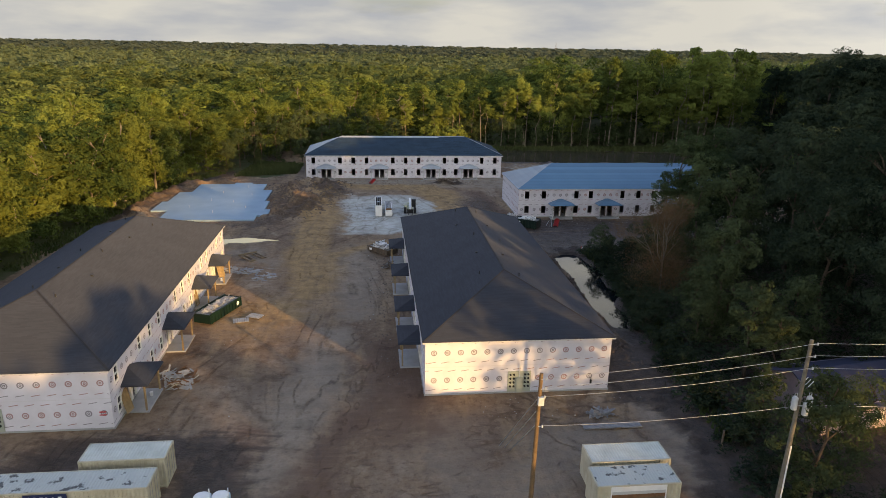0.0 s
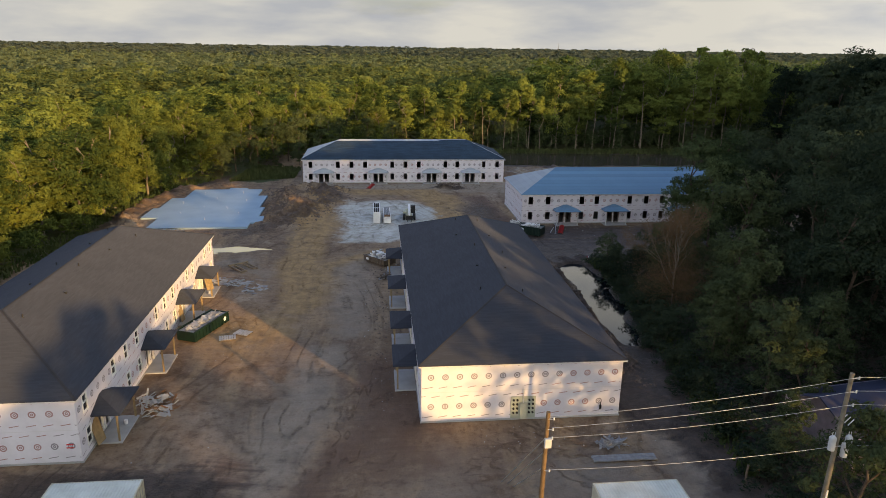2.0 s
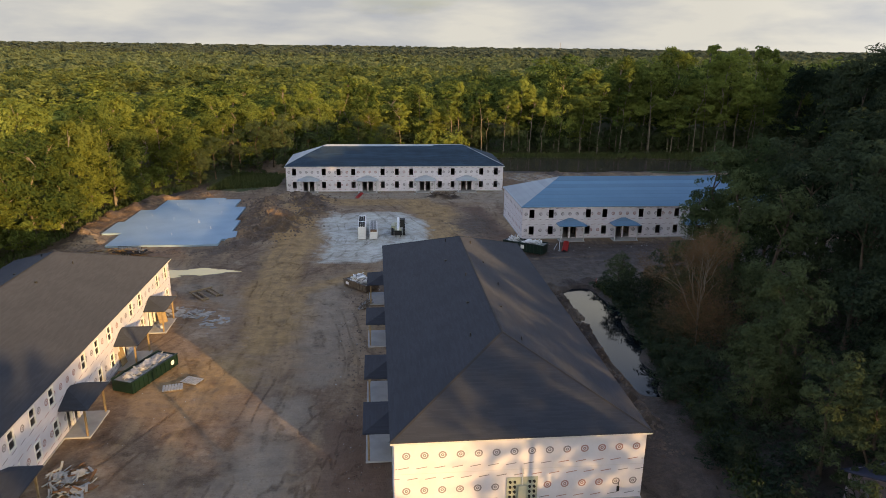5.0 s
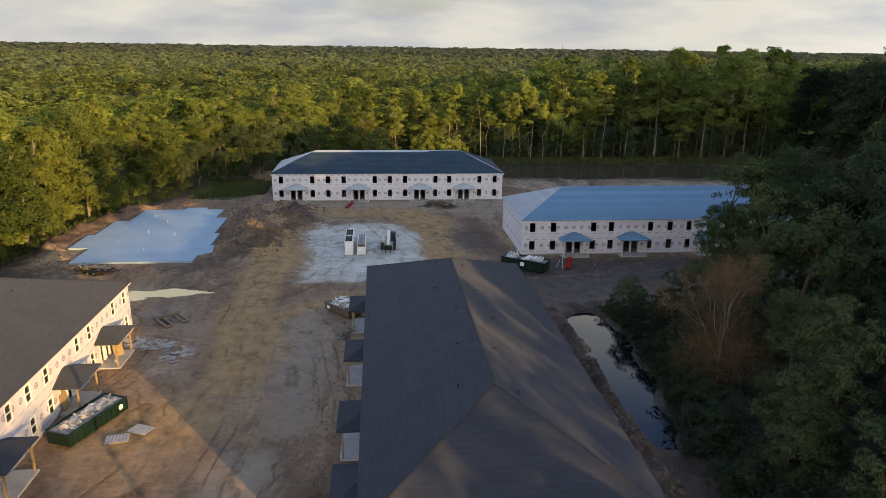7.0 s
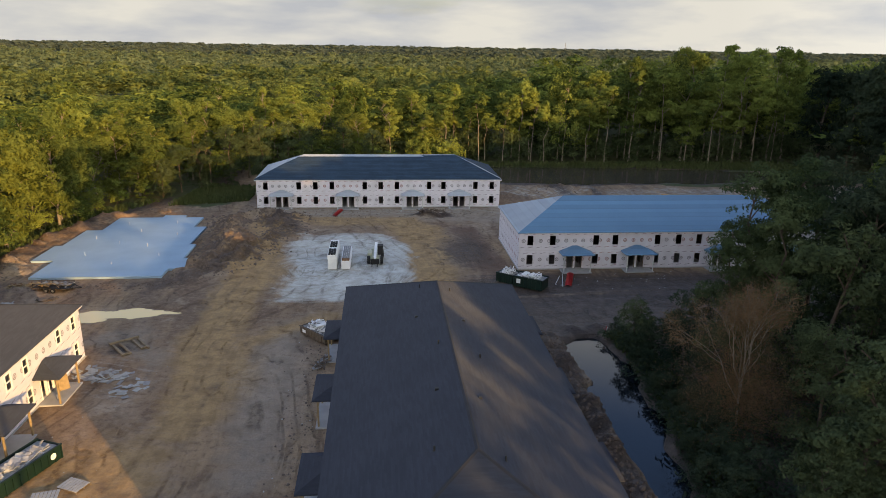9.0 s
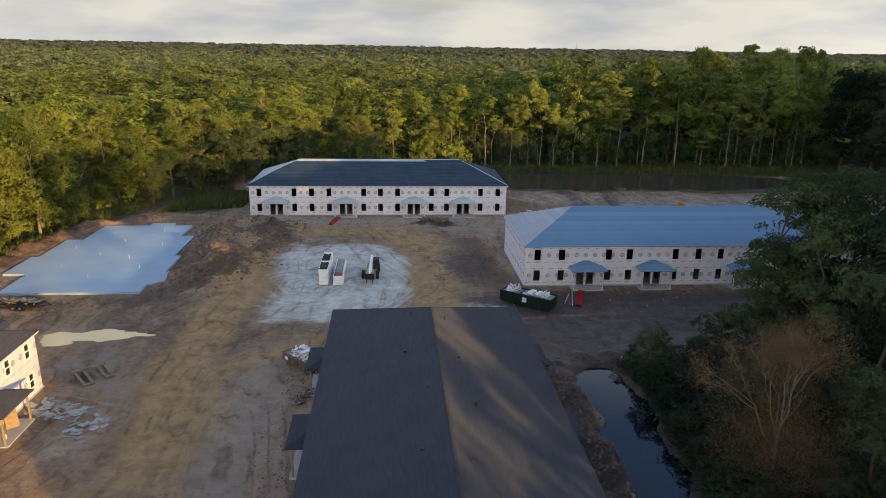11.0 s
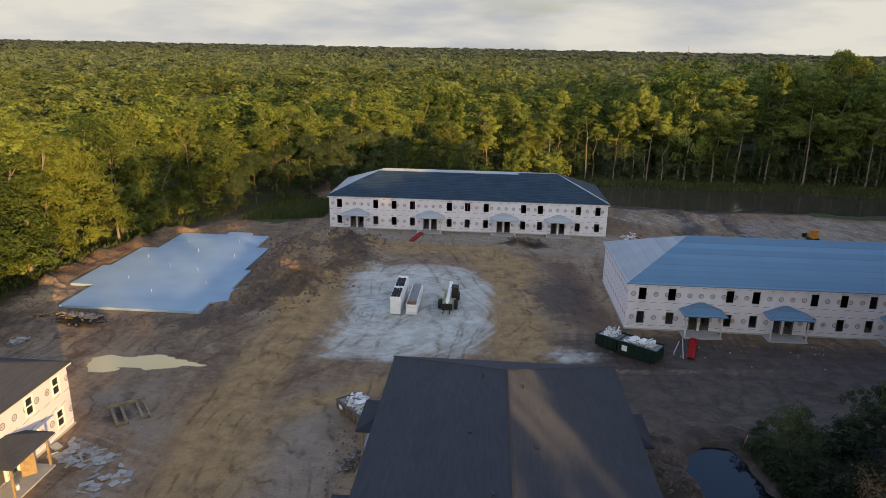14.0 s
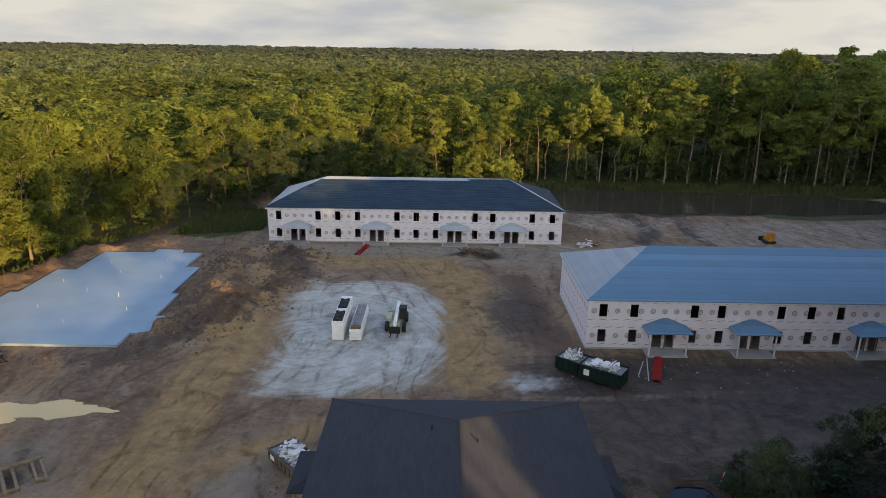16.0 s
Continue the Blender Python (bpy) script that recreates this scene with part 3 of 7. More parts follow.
def vnoise(x, y, scale, seed=0, octaves=3):
    """Smooth value noise about 0, within about -0.5 and 0.5."""
    x, y = np.asarray(x, float), np.asarray(y, float)
    out, amp, tot = 0.0, 1.0, 0.0
    for o in range(octaves):
        fx, fy = x * scale * 2**o + 17.3 * o, y * scale * 2**o - 9.1 * o
        ix, iy = np.floor(fx), np.floor(fy)
        u, v = fx - ix, fy - iy
        u, v = u * u * (3 - 2 * u), v * v * (3 - 2 * v)
        ix, iy = ix.astype(int), iy.astype(int)
        a, b = lattice(ix, iy, seed + o), lattice(ix + 1, iy, seed + o)
        c, d = lattice(ix, iy + 1, seed + o), lattice(ix + 1, iy + 1, seed + o)
        out = out + amp * ((a * (1 - u) + b * u) * (1 - v) + (c * (1 - u) + d * u) * v - 0.5)
        tot += amp
        amp *= 0.5
    return out / tot


def seg_dist(x, y, pts, closed=False):
    """Distance to a polyline."""
    best = np.full(np.shape(x), 1e9)
    pairs = list(zip(pts[:-1], pts[1:])) + ([(pts[-1], pts[0])] if closed else [])
    for (ax, ay), (bx, by) in pairs:
        dx, dy = bx - ax, by - ay
        t = np.clip(((x - ax) * dx + (y - ay) * dy) / (dx * dx + dy * dy + 1e-9), 0, 1)
        best = np.minimum(best, np.hypot(x - ax - t * dx, y - ay - t * dy))
    return best


def inside(x, y, pts):
    """Signed distance to a polygon: negative inside."""
    d, c = seg_dist(x, y, pts, True), np.zeros(np.shape(x), bool)
    for (ax, ay), (bx, by) in zip(pts, pts[1:] + pts[:1]):
        hit = (ay > y) != (by > y)
        c ^= hit & (x < (bx - ax) * (y - ay) / (by - ay + 1e-12) + ax)
    return np.where(c, -d, d)


def smooth(v, lo, hi):
    t = np.clip((v - lo) / (hi - lo), 0, 1)
    return t * t * (3 - 2 * t)


# ---- ground ----
CLEAR = [(-66, -60), (-66, 38), (-67, 50), (-64.5, 74), (-61.5, 92), (-59, 105), (-53, 116), (-46, 126), (-44, 156), (22, 160), (76, 161), (110, 160), (115, 130), (100, 95), (66, 60), (36, 50), (24, 48), (20, 42), (19, 28), (17, 14), (14.5, -2), (13.5, -12), (11, -25), (9, -60)]
POND = [(14.6, 44.6), (16, 46), (18.2, 45.8), (19.4, 43.6), (19.9, 38.8), (19.3, 34), (19.1, 30.4), (18.4, 25.3), (17.5, 20.4), (16.1, 15.5), (15.0, 15.8), (14.4, 19), (13.6, 25.5), (13.7, 30.7), (14.3, 35.5), (14.1, 40.2)]
PUDDLE = [(-43.4, 55.9), (-41.3, 56.8), (-36.7, 56.9), (-33, 55.9), (-30.7, 55.2), (-35, 54.4), (-38.5, 53.6), (-41.4, 52.7), (-42.8, 53.6)]
PAD = [(-20.4, 88.0), (-13, 90.5), (-4.4, 90.2), (-0.6, 84), (-0.4, 72), (-2.4, 60.5), (-12.6, 57.8), (-20.2, 58.8), (-21.2, 69), (-21.2, 80)]
LAKE = [(21, 137), (40, 135.2), (58, 135.4), (76, 135.4), (90, 137), (97, 143), (94, 151), (82, 155.5), (60, 157.6), (42, 158.3), (21, 159)]
SLAB = [(-57.2, 93.3), (-54.6, 93.3), (-54.6, 102.2), (-47.0, 102.2), (-47.0, 103.8), (-43.0, 103.8), (-43.0, 102.2), (-39.6, 102.2), (-39.6, 95.3), (-37.4, 95.3), (-37.4, 84.2), (-36.4, 84.2), (-36.4, 76.6), (-35.2, 76.6), (-35.2, 71.6), (-37.2, 71.6), (-37.2, 68.3), (-55.0, 68.3), (-55.0, 76.0), (-58.3, 76.0), (-58.3, 84.0), (-57.2, 84.0)]


TRACKS = []
track_rng = random.Random(12)
for k in range(13):
    x0, sw, ph = -28 + k * 1.25 + track_rng.uniform(-0.8, 0.8), track_rng.uniform(0.6, 2.2), track_rng.uniform(0, 6)
    y0, y1 = track_rng.uniform(-40, 0), track_rng.uniform(50, 100)
    TRACKS.append([(x0 + sw * math.sin(ph + t * 0.45) + 0.05 * (t - 10) * k / 6, y0 + (y1 - y0) * t / 20) for t in range(21)])
for k in range(9):
    r, cx, cy = 9 + k * 1.9, -2 + track_rng.uniform(-1, 1), 47 + track_rng.uniform(-2, 4)
    TRACKS.append([(cx - r * 1.05 * math.cos(t * 0.105), cy + r * 0.85 * math.sin(t * 0.105) - 4) for t in range(19)])
for k in range(7):
    r, a = 4 + k * 1.1, track_rng.uniform(0, 6)
    TRACKS.append([(-11 + (r + 2.5) * math.cos(a + t * 0.2), 75 + 1.5 * r * math.sin(a + t * 0.2)) for t in range(16)])
for k in range(8):
    y0 = 52 + k * 1.9
    TRACKS.append([(4 + 4.0 * t, y0 + 1.2 * math.sin(k + t * 0.5)) for t in range(14)])
for k in range(6):
    y0 = 96 + k * 1.7
    TRACKS.append([(-30 + 4.5 * t, y0 + 1.5 * math.sin(k * 2 + t * 0.4)) for t in range(13)])
for k in range(7):
    y0 = -16 + k * 1.8
    TRACKS.append([(-34 + 4.2 * t, y0 + 2.0 * math.sin(k * 1.7 + t * 0.35)) for t in range(12)])


def track_mask(x, y):
    """Nearness to the middle of a wheel track, 0 to 1."""
    out = np.zeros(np.shape(x))
    for n, pts in enumerate(TRACKS):
        lo, hi = np.min(pts, 0) - 3, np.max(pts, 0) + 3
        sel = (x > lo[0]) & (x < hi[0]) & (y > lo[1]) & (y < hi[1])
        d = seg_dist(x[sel], y[sel], pts)
        m = np.exp(-(((d - 0.95) / 0.30) ** 2)) * np.clip(0.55 + 1.3 * vnoise(x[sel] + 9 * n, y[sel], 0.09, 61), 0, 1)
        out[sel] = np.maximum(out[sel], m)
    return out


def ground_height(x, y):
    x, y = np.asarray(x, float), np.asarray(y, float)
    near = 1 - smooth(np.hypot(x + 10, y - 60), 120, 200)
    z = 0.10 * vnoise(x, y, 0.12, 3) * near + 0.10 * vnoise(x, y, 0.6, 5) * near
    # spoil heaps along the slab, beside the pond and by the far building
    for pts, w, h in (([(-32.5, 72), (-31.2, 80), (-32.5, 90), (-33.5, 99), (-27, 104)], 4.0, 1.35), ([(-59, 70), (-62, 80), (-60, 92), (-56, 104), (-48, 108)], 2.4, 0.8),
                      ([(-54, 62.5), (-58, 58), (-61, 63)], 2.5, 0.7), ([(12.5, 45), (12.9, 36), (12.5, 26), (12.3, 16), (12.8, 10)], 1.2, 1.15), ([(-25.5, 101), (-22.5, 91), (-26.5, 83), (-28, 76)], 3.0, 0.9), ([(1, 103.4), (6, 103.2)], 1.6, 0.8),
                      ([(24, 126), (34, 128), (42, 124)], 3.0, 0.9), ([(16, 47.6), (22, 48.2)], 1.0, 0.5)):
        d = seg_dist(x, y, pts)
        z = z + 0.9 * np.exp(-((d / w) ** 2)) * (vnoise(x, y, 0.85, 12, 2) - np.abs(vnoise(x, y, 0.5, 14, 2)) + 0.15) + h * np.exp(-((d / w) ** 2)) * np.clip(0.85 + 3.0 * vnoise(x, y, 0.36, 11, 4), 0.02, 2)
    z = z - 1.3 * smooth(-inside(x, y, POND) + 2.2 * vnoise(x, y, 0.45, 21), -0.7, 1.2)
    z = z - 0.16 * smooth(-inside(x, y, PUDDLE) + 2.0 * vnoise(0.5 * x, 1.3 * y, 1.0, 22), -0.15, 0.45)
    z = z - 0.5 * smooth(-inside(x, y, LAKE) + 3.0 * vnoise(x, y, 0.2, 23), -2.5, 3.5)
    # level bearing under buildings, slab and pad
    for x0, x1, y0, y1 in ((-10.6, 9, -0.6, 48), (-56.5, -37, -4.5, 43.8), (-31.8, 18.8, 110.2, 128.4), (13.4, 64, 69, 87.2)):
        d = np.maximum(np.maximum(x0 - x, x - x1), np.maximum(y0 - y, y - y1))
        z = z * smooth(d, 0.0, 1.2)
    z = np.where(inside(x, y, SLAB) < 0.6, 0.0, z)
    return z


def axis_steps(lo, hi, step, far):
    mid = np.arange(lo, hi + 0.01, step)
    out, d, p = [], step, hi
    while p < far:
        d *= 1.28
        p += d
        out.append(min(p, far))
    back, d, p = [], step, lo
    while p > -far:
        d *= 1.28
        p -= d
        back.append(max(p, -far))
    return np.array(back[::-1] + list(mid) + out)


def build_ground():
    xs, ys = axis_steps(-66, 64, 0.45, 4200), axis_steps(-24, 140, 0.45, 4200)
    gx, gy = np.meshgrid(xs, ys)
    wheels = track_mask(gx.ravel(), gy.ravel())
    co = np.stack([gx.ravel(), gy.ravel(), ground_height(gx, gy).ravel() - 0.06 * wheels], 1)
    nx = len(xs)
    i = (np.arange(len(ys) - 1)[:, None] * nx + np.arange(nx - 1)[None]).ravel()
    me = mesh_from_arrays("ground", co, np.stack([i, i + 1, i + nx + 1, i + nx], 1), M_SOIL)
    x = co[:, 0] + 5.0 * vnoise(co[:, 0], co[:, 1], 0.11, 41) + 1.6 * vnoise(co[:, 0], co[:, 1], 0.6, 42)
    y = co[:, 1] + 5.0 * vnoise(co[:, 0], co[:, 1], 0.11, 43) + 1.6 * vnoise(co[:, 0], co[:, 1], 0.6, 44)
    pad = 1 - smooth(inside(x, y, PAD), -3.6, 2.8)
    pad = np.maximum(pad, 0.85 * np.exp(-(((x - 7.0) / 4.0) ** 2 + ((y - 61.0) / 2.0) ** 2)))
    pad = np.maximum(pad, 0.36 * np.exp(-(((x + 33) / 6) ** 2 + ((y - 38) / 9) ** 2)))
    pad = np.maximum(pad, 0.38 * (1 - smooth(seg_dist(x, y, [(-27, 107), (18, 107)]), 1, 6)))
    far_dust = 1.0 - smooth(seg_dist(x, y, [(-27, 105), (18, 105)]), 3, 10)
    pad = np.maximum(pad, 0.42 * (1 - smooth(np.abs(y - 124) + 0.3 * np.abs(x - 29), 2, 11)) * smooth(x, 18, 24))
    pad = np.maximum(pad, 0.42 * (1 - smooth(np.abs(y - 119), 8, 14)) * smooth(x, 42, 46))
    dust, wet = far_dust, 0.0 * x
    tan = np.exp(-((seg_dist(x, y, [(-24, 30), (-25, 48), (-25, 62), (-24, 78), (-26, 100), (-2, 98), (1.5, 88), (1.5, 62)]) / 4.0) ** 2)) * 1.1
    # tan patch over the sunlit wedge: brighter soil painted to strengthen the sunlight
    tan = np.maximum(tan, 0.9 * np.exp(-(((x + 29) / 7) ** 2 + ((y - 22) / 9) ** 2)))
    tan = np.maximum(tan, 0.15 * np.exp(-((inside(x, y, CLEAR) / 3.5) ** 2)) * (x < -40))
    # mottled dark earth on the heaps, with shade of their crevices painted in
    mud_shade = 0.8 * np.clip(0.36 + 1.8 * vnoise(x, y, 0.5, 71, 3), 0, 1) * np.exp(-((seg_dist(x, y, [(-52, 66), (-36, 65), (-31, 75), (-32, 98), (-25, 104)]) / 4.6) ** 2))
    mud_shade = np.maximum(mud_shade, np.exp(-((seg_dist(x, y, [(12, 46), (34, 52), (48, 60)]) / 6.0) ** 2)) * 0.9)
    mud_shade = np.maximum(mud_shade, 0.8 * (1 - smooth(np.maximum(np.abs(x - 10.5) - 2.5, np.abs(y - 25) - 28), 0, 3)))
    wet = np.maximum(wet, 0.94 * np.exp(-(((x + 12) / 3.5) ** 2 + ((y - 4) / 14) ** 2)))
    mud_shade = np.maximum(mud_shade, 0.9 * np.exp(-(((x - 7) / 4) ** 2 + ((y - 80) / 10) ** 2)))
    # wood floor by the pond: muddy earth and painted shade share one tone
    mud_shade = np.maximum(mud_shade, smooth(inside(x, y, CLEAR), -3.0, 1.0) * (x > 10) * (y < 64))
    mud_shade = np.maximum(mud_shade, 0.95 * np.exp(-((seg_dist(x, y, [(16, 50), (60, 56)]) / 6.0) ** 2)))
    mud_shade = np.maximum(mud_shade, 0.95 * np.exp(-((seg_dist(x, y, [(12, 63), (60, 63)]) / 6.0) ** 2)))
    # pale sand before the end wall, dark earth by the containers
    dust = np.maximum(dust, 0.75 * np.exp(-(((x - 2) / 9) ** 2 + ((y + 9) / 4.5) ** 2)))
    # pale patch on the lane puts a soft haze spot into the soil colour
    dust = np.maximum(dust, 0.51 * np.exp(-(((x + 22) / 7) ** 2 + ((y + 4) / 12) ** 2)))
    dust = np.maximum(dust, 0.75 * np.exp(-((seg_dist(x, y, [(9.5, -4), (11.5, -10), (12.3, -22)]) / 2.2) ** 2)))
    mud_shade = np.maximum(mud_shade, 0.9 * np.exp(-((inside(x, y, CLEAR) / 4.5) ** 2)) * (x < -40) * (y > 50))
    mud_shade = np.maximum(mud_shade, 0.85 * np.exp(-(((x + 38) / 12) ** 2 + ((y + 8) / 3.5) ** 2)))
    wet = np.maximum(wet, 0.69 * np.exp(-(((x + 11) / 5) ** 2 + ((y + 6) / 5) ** 2)))
    mud_shade = np.maximum(mud_shade, 1.1 * np.exp(-((seg_dist(co[:, 0], co[:, 1], [(41, 131), (44.2, 112)]) / 1.3) ** 2)))
    mud_shade = np.maximum(mud_shade, 0.9 * np.exp(-((seg_dist(x, y, [(35, 133), (36, 122), (33, 113)]) / 2.6) ** 2)))
    mud_shade = np.maximum(mud_shade, 1 - smooth(np.abs(inside(x, y, LAKE)), 2.0, 4.0))
    mud_shade = np.maximum(mud_shade, 0.75 * np.exp(-(((x + 60) / 8) ** 2 + ((y - 61) / 9) ** 2)))
    mud_shade = np.maximum(mud_shade, 1.3 * np.exp(-((seg_dist(x, y, [(13, 51), (62, 58)]) / 8.0) ** 2)))
    # wet red-brown wheel way before the end wall, dark foot of the porches, ploughed earth by the blue roof
    wet = np.maximum(wet, 0.78 * np.exp(-((seg_dist(x, y, [(-20, -30), (-19, -12), (-15, -1), (-13, 12)]) / 3.2) ** 2)))
    wet = np.maximum(wet, 0.69 * np.exp(-((seg_dist(x, y, [(-29, -24), (-26, -6)]) / 3.0) ** 2)))
    wet = np.maximum(wet, 1.00 * np.exp(-((seg_dist(x, y, [(8, 92), (9, 77), (10.5, 66)]) / 3.4) ** 2)))
    mud_shade = np.maximum(mud_shade, 0.3 * np.exp(-((seg_dist(x, y, [(-36, 48), (-30, 50), (-28, 60), (-34, 64)]) / 3.0) ** 2)))
    dust = np.maximum(dust, 0.63 * np.exp(-((seg_dist(x, y, [(-9, -6), (-9, -15), (2, -12), (11, -12)]) / 4.5) ** 2)))
    dust = np.maximum(dust, 0.90 * np.exp(-((seg_dist(x, y, [(-21, 14), (-21, 2), (-23, -12)]) / 3.6) ** 2)))
    dust = np.maximum(dust, 0.69 * np.exp(-((seg_dist(x, y, [(-38, 46), (-34, 48), (-30, 43)]) / 2.6) ** 2)))
    mud_shade = np.maximum(mud_shade, 0.9 * np.exp(-(((x + 33.6) / 2.2) ** 2 + ((y - 44.5) / 1.8) ** 2)))
    mud_shade = np.maximum(mud_shade, 0.75 * np.exp(-((seg_dist(x, y, [(-46, -10), (-30, -9), (-26, -18)]) / 4.0) ** 2)))
    mud_shade = np.maximum(mud_shade, 1.1 * np.exp(-((seg_dist(x, y, [(16.5, 14), (15, 8), (14.2, -4), (14.8, -18), (15, -30)]) / 3.4) ** 2)))
    dust = np.maximum(dust, 0.78 * np.exp(-((seg_dist(x, y, [(-15.5, 38), (-17.5, 20)]) / 3.0) ** 2)))
    tan = np.maximum(tan, 1.25 * np.exp(-((seg_dist(x, y, [(2.2, 93), (2.0, 76), (2.4, 62)]) / 2.8) ** 2)))
    tan = np.maximum(tan, 0.8 * np.exp(-((seg_dist(x, y, [(-13, 52), (-20, 46), (-24, 36)]) / 2.6) ** 2)))
    mud_shade = np.maximum(mud_shade, 1.0 * np.exp(-((seg_dist(x, y, [(1, 103.4), (6, 103.2)]) / 2.0) ** 2)))
    mud_shade = np.maximum(mud_shade, 1.2 * np.exp(-((inside(x, y, POND) / 2.6) ** 2)) * (x > 15))
    mud_shade = np.maximum(mud_shade, 0.72 * np.exp(-((seg_dist(x, y, [(-25.5, 101), (-22.5, 91), (-26.5, 83), (-29, 75), (-36, 66)]) / 3.6) ** 2)))
    mud_shade = np.clip(mud_shade + 0.42 * wheels, 0, 1.3)
    pad = pad * (1 - 0.35 * wheels)
    grass = smooth(inside(x, y, CLEAR), -1.0, 2.0) * (1 - (x > 10) * (y < 64))
    grass = np.maximum(grass, 1 - smooth(np.hypot((x + 42) / 1.0, (y - 122) / 1.3), 5, 9))
    grass = np.maximum(grass, smooth(y, 158, 160) * (x > 15))
    shore = inside(x, y, LAKE)
    grass = np.maximum(grass, (1 - smooth(shore, 3.0, 6.0)) * (shore > 1.5) * np.maximum(x > 62, y > 150) * (x > 30))
    grass = np.maximum(grass, 1 - smooth(np.hypot((x - 108) / 1.2, y - 143), 8, 13))
    attr = me.color_attributes.new("soil", "FLOAT_COLOR", "POINT")
    attr.data.foreach_set("color", np.stack([pad, tan, mud_shade, grass], 1).astype(np.float32).ravel())
    dust = np.maximum(dust, 0.78 * np.exp(-((seg_dist(x, y, [(-18, 30), (-16, 50)]) / 3.4) ** 2)))
    attr = me.color_attributes.new("dust", "FLOAT_COLOR", "POINT")
    attr.data.foreach_set("color", np.stack([dust, wet, 0 * x, 0 * x], 1).astype(np.float32).ravel())
    for p in me.polygons:
        p.use_smooth = True
    tagged(new("ground", me), "brown rutted bare dirt of a building site", "ground", kind="structure")


build_ground()


def flat_polygon(name, pts, z, material, label, category, thick=0.0, kind="structure"):
    bm = bmesh.new()
    top = [bm.verts.new((x, y, z)) for x, y in pts]
    f = bm.faces.new(top)
    if thick:
        r = bmesh.ops.extrude_face_region(bm, geom=[f])
        for v in [g for g in r["geom"] if isinstance(g, bmesh.types.BMVert)]:
            v.co.z -= thick
    bmesh.ops.recalc_face_normals(bm, faces=bm.faces[:])
    if not thick and bm.faces[0].normal.z < 0:
        bmesh.ops.reverse_faces(bm, faces=bm.faces[:])
    return tagged(new(name, mesh_of(name, bm, material)), label, category, kind=kind)


def grown(pts, d):
    cx, cy = sum(p[0] for p in pts) / len(pts), sum(p[1] for p in pts) / len(pts)
    return [(x + d * (x - cx) / (math.hypot(x - cx, y - cy) + 1e-6), y + d * (y - cy) / (math.hypot(x - cx, y - cy) + 1e-6)) for x, y in pts]


flat_polygon("pond_water", grown(POND, 2.5), -0.45, M_WATER, "still dark water of a narrow retention pond", "water")
flat_polygon("puddle_water", grown(PUDDLE, 1.0), -0.07, M_PUDDLE, "shallow silty rain puddle on the dirt, sky reflection in its yellow", "water")
flat_polygon("lake_water", grown(LAKE, 4), -0.22, M_LAKE, "still brown pond water behind the site", "water")
slab = flat_polygon("foundation_slab", SLAB, 0.32, M_SLAB, "pale wet concrete foundation slab with stepped edges", "slab", 0.45, kind="")


# ---- apartment buildings ----
EAVE, PITCH = 5.8, 5 / 12
WIN_AT = (0.037, 0.170, 0.237, 0.304, 0.438, 0.503, 0.570, 0.703, 0.763, 0.897, 0.966)
PORCH_AT = (0.101, 0.369, 0.634, 0.828)


def wall_mesh(length, height, openings, t=0.2):
    """A wall in the x-z plane, its outer face at y = 0, with openings (x0, x1, z0, z1) right through."""
    bm = bmesh.new()
    xs = sorted({0.0, length, *(o[0] for o in openings), *(o[1] for o in openings)})
    zs = sorted({0.0, height, *(o[2] for o in openings), *(o[3] for o in openings)})
    made = {}

    def vert(i, j, k):
        if (i, j, k) not in made:
            made[i, j, k] = bm.verts.new((xs[i], t * k, zs[j]))
        return made[i, j, k]

    def solid(i, j):
        if not (0 <= i < len(xs) - 1 and 0 <= j < len(zs) - 1):
            return False
        cx, cz = (xs[i] + xs[i + 1]) / 2, (zs[j] + zs[j + 1]) / 2
        return not any(o[0] < cx < o[1] and o[2] < cz < o[3] for o in openings)

    for i in range(len(xs) - 1):
        for j in range(len(zs) - 1):
            if not solid(i, j):
                continue
            bm.faces.new((vert(i, j, 0), vert(i + 1, j, 0), vert(i + 1, j + 1, 0), vert(i, j + 1, 0)))
            bm.faces.new((vert(i, j, 1), vert(i, j + 1, 1), vert(i + 1, j + 1, 1), vert(i + 1, j, 1)))
            if not solid(i - 1, j):
                bm.faces.new((vert(i, j, 0), vert(i, j + 1, 0), vert(i, j + 1, 1), vert(i, j, 1)))
            if not solid(i + 1, j):
                bm.faces.new((vert(i + 1, j, 0), vert(i + 1, j, 1), vert(i + 1, j + 1, 1), vert(i + 1, j + 1, 0)))
            if not solid(i, j - 1):
                bm.faces.new((vert(i, j, 0), vert(i, j, 1), vert(i + 1, j, 1), vert(i + 1, j, 0)))
            if not solid(i, j + 1):
                bm.faces.new((vert(i, j + 1, 0), vert(i + 1, j + 1, 0), vert(i + 1, j + 1, 1), vert(i, j + 1, 1)))
    return bm


def window_meshes(w, h):
    """Vinyl frame with a meeting rail, and two panes; the frame's outer face stands at y = -0.04."""
    fr = bmesh.new()
    b = 0.07
    for x0, x1, z0, z1 in ((-w / 2 - 0.06, -w / 2 + b, -0.06, h + 0.06), (w / 2 - b, w / 2 + 0.06, -0.06, h + 0.06)):
        box(fr, x0, x1, -0.04, 0.10, z0, z1)
    for z0, z1 in ((-0.06, b), (h - b, h + 0.06), (h / 2 - 0.04, h / 2 + 0.04)):
        box(fr, -w / 2 + b, w / 2 - b, -0.038, 0.098, z0, z1)
    gl = bmesh.new()
    box(gl, -w / 2 + b, w / 2 - b, 0.04, 0.05, 0, h / 2 - 0.04)
    return mesh_of("window_frame", fr, M_VINYL), mesh_of("pane", gl, M_GLASS)


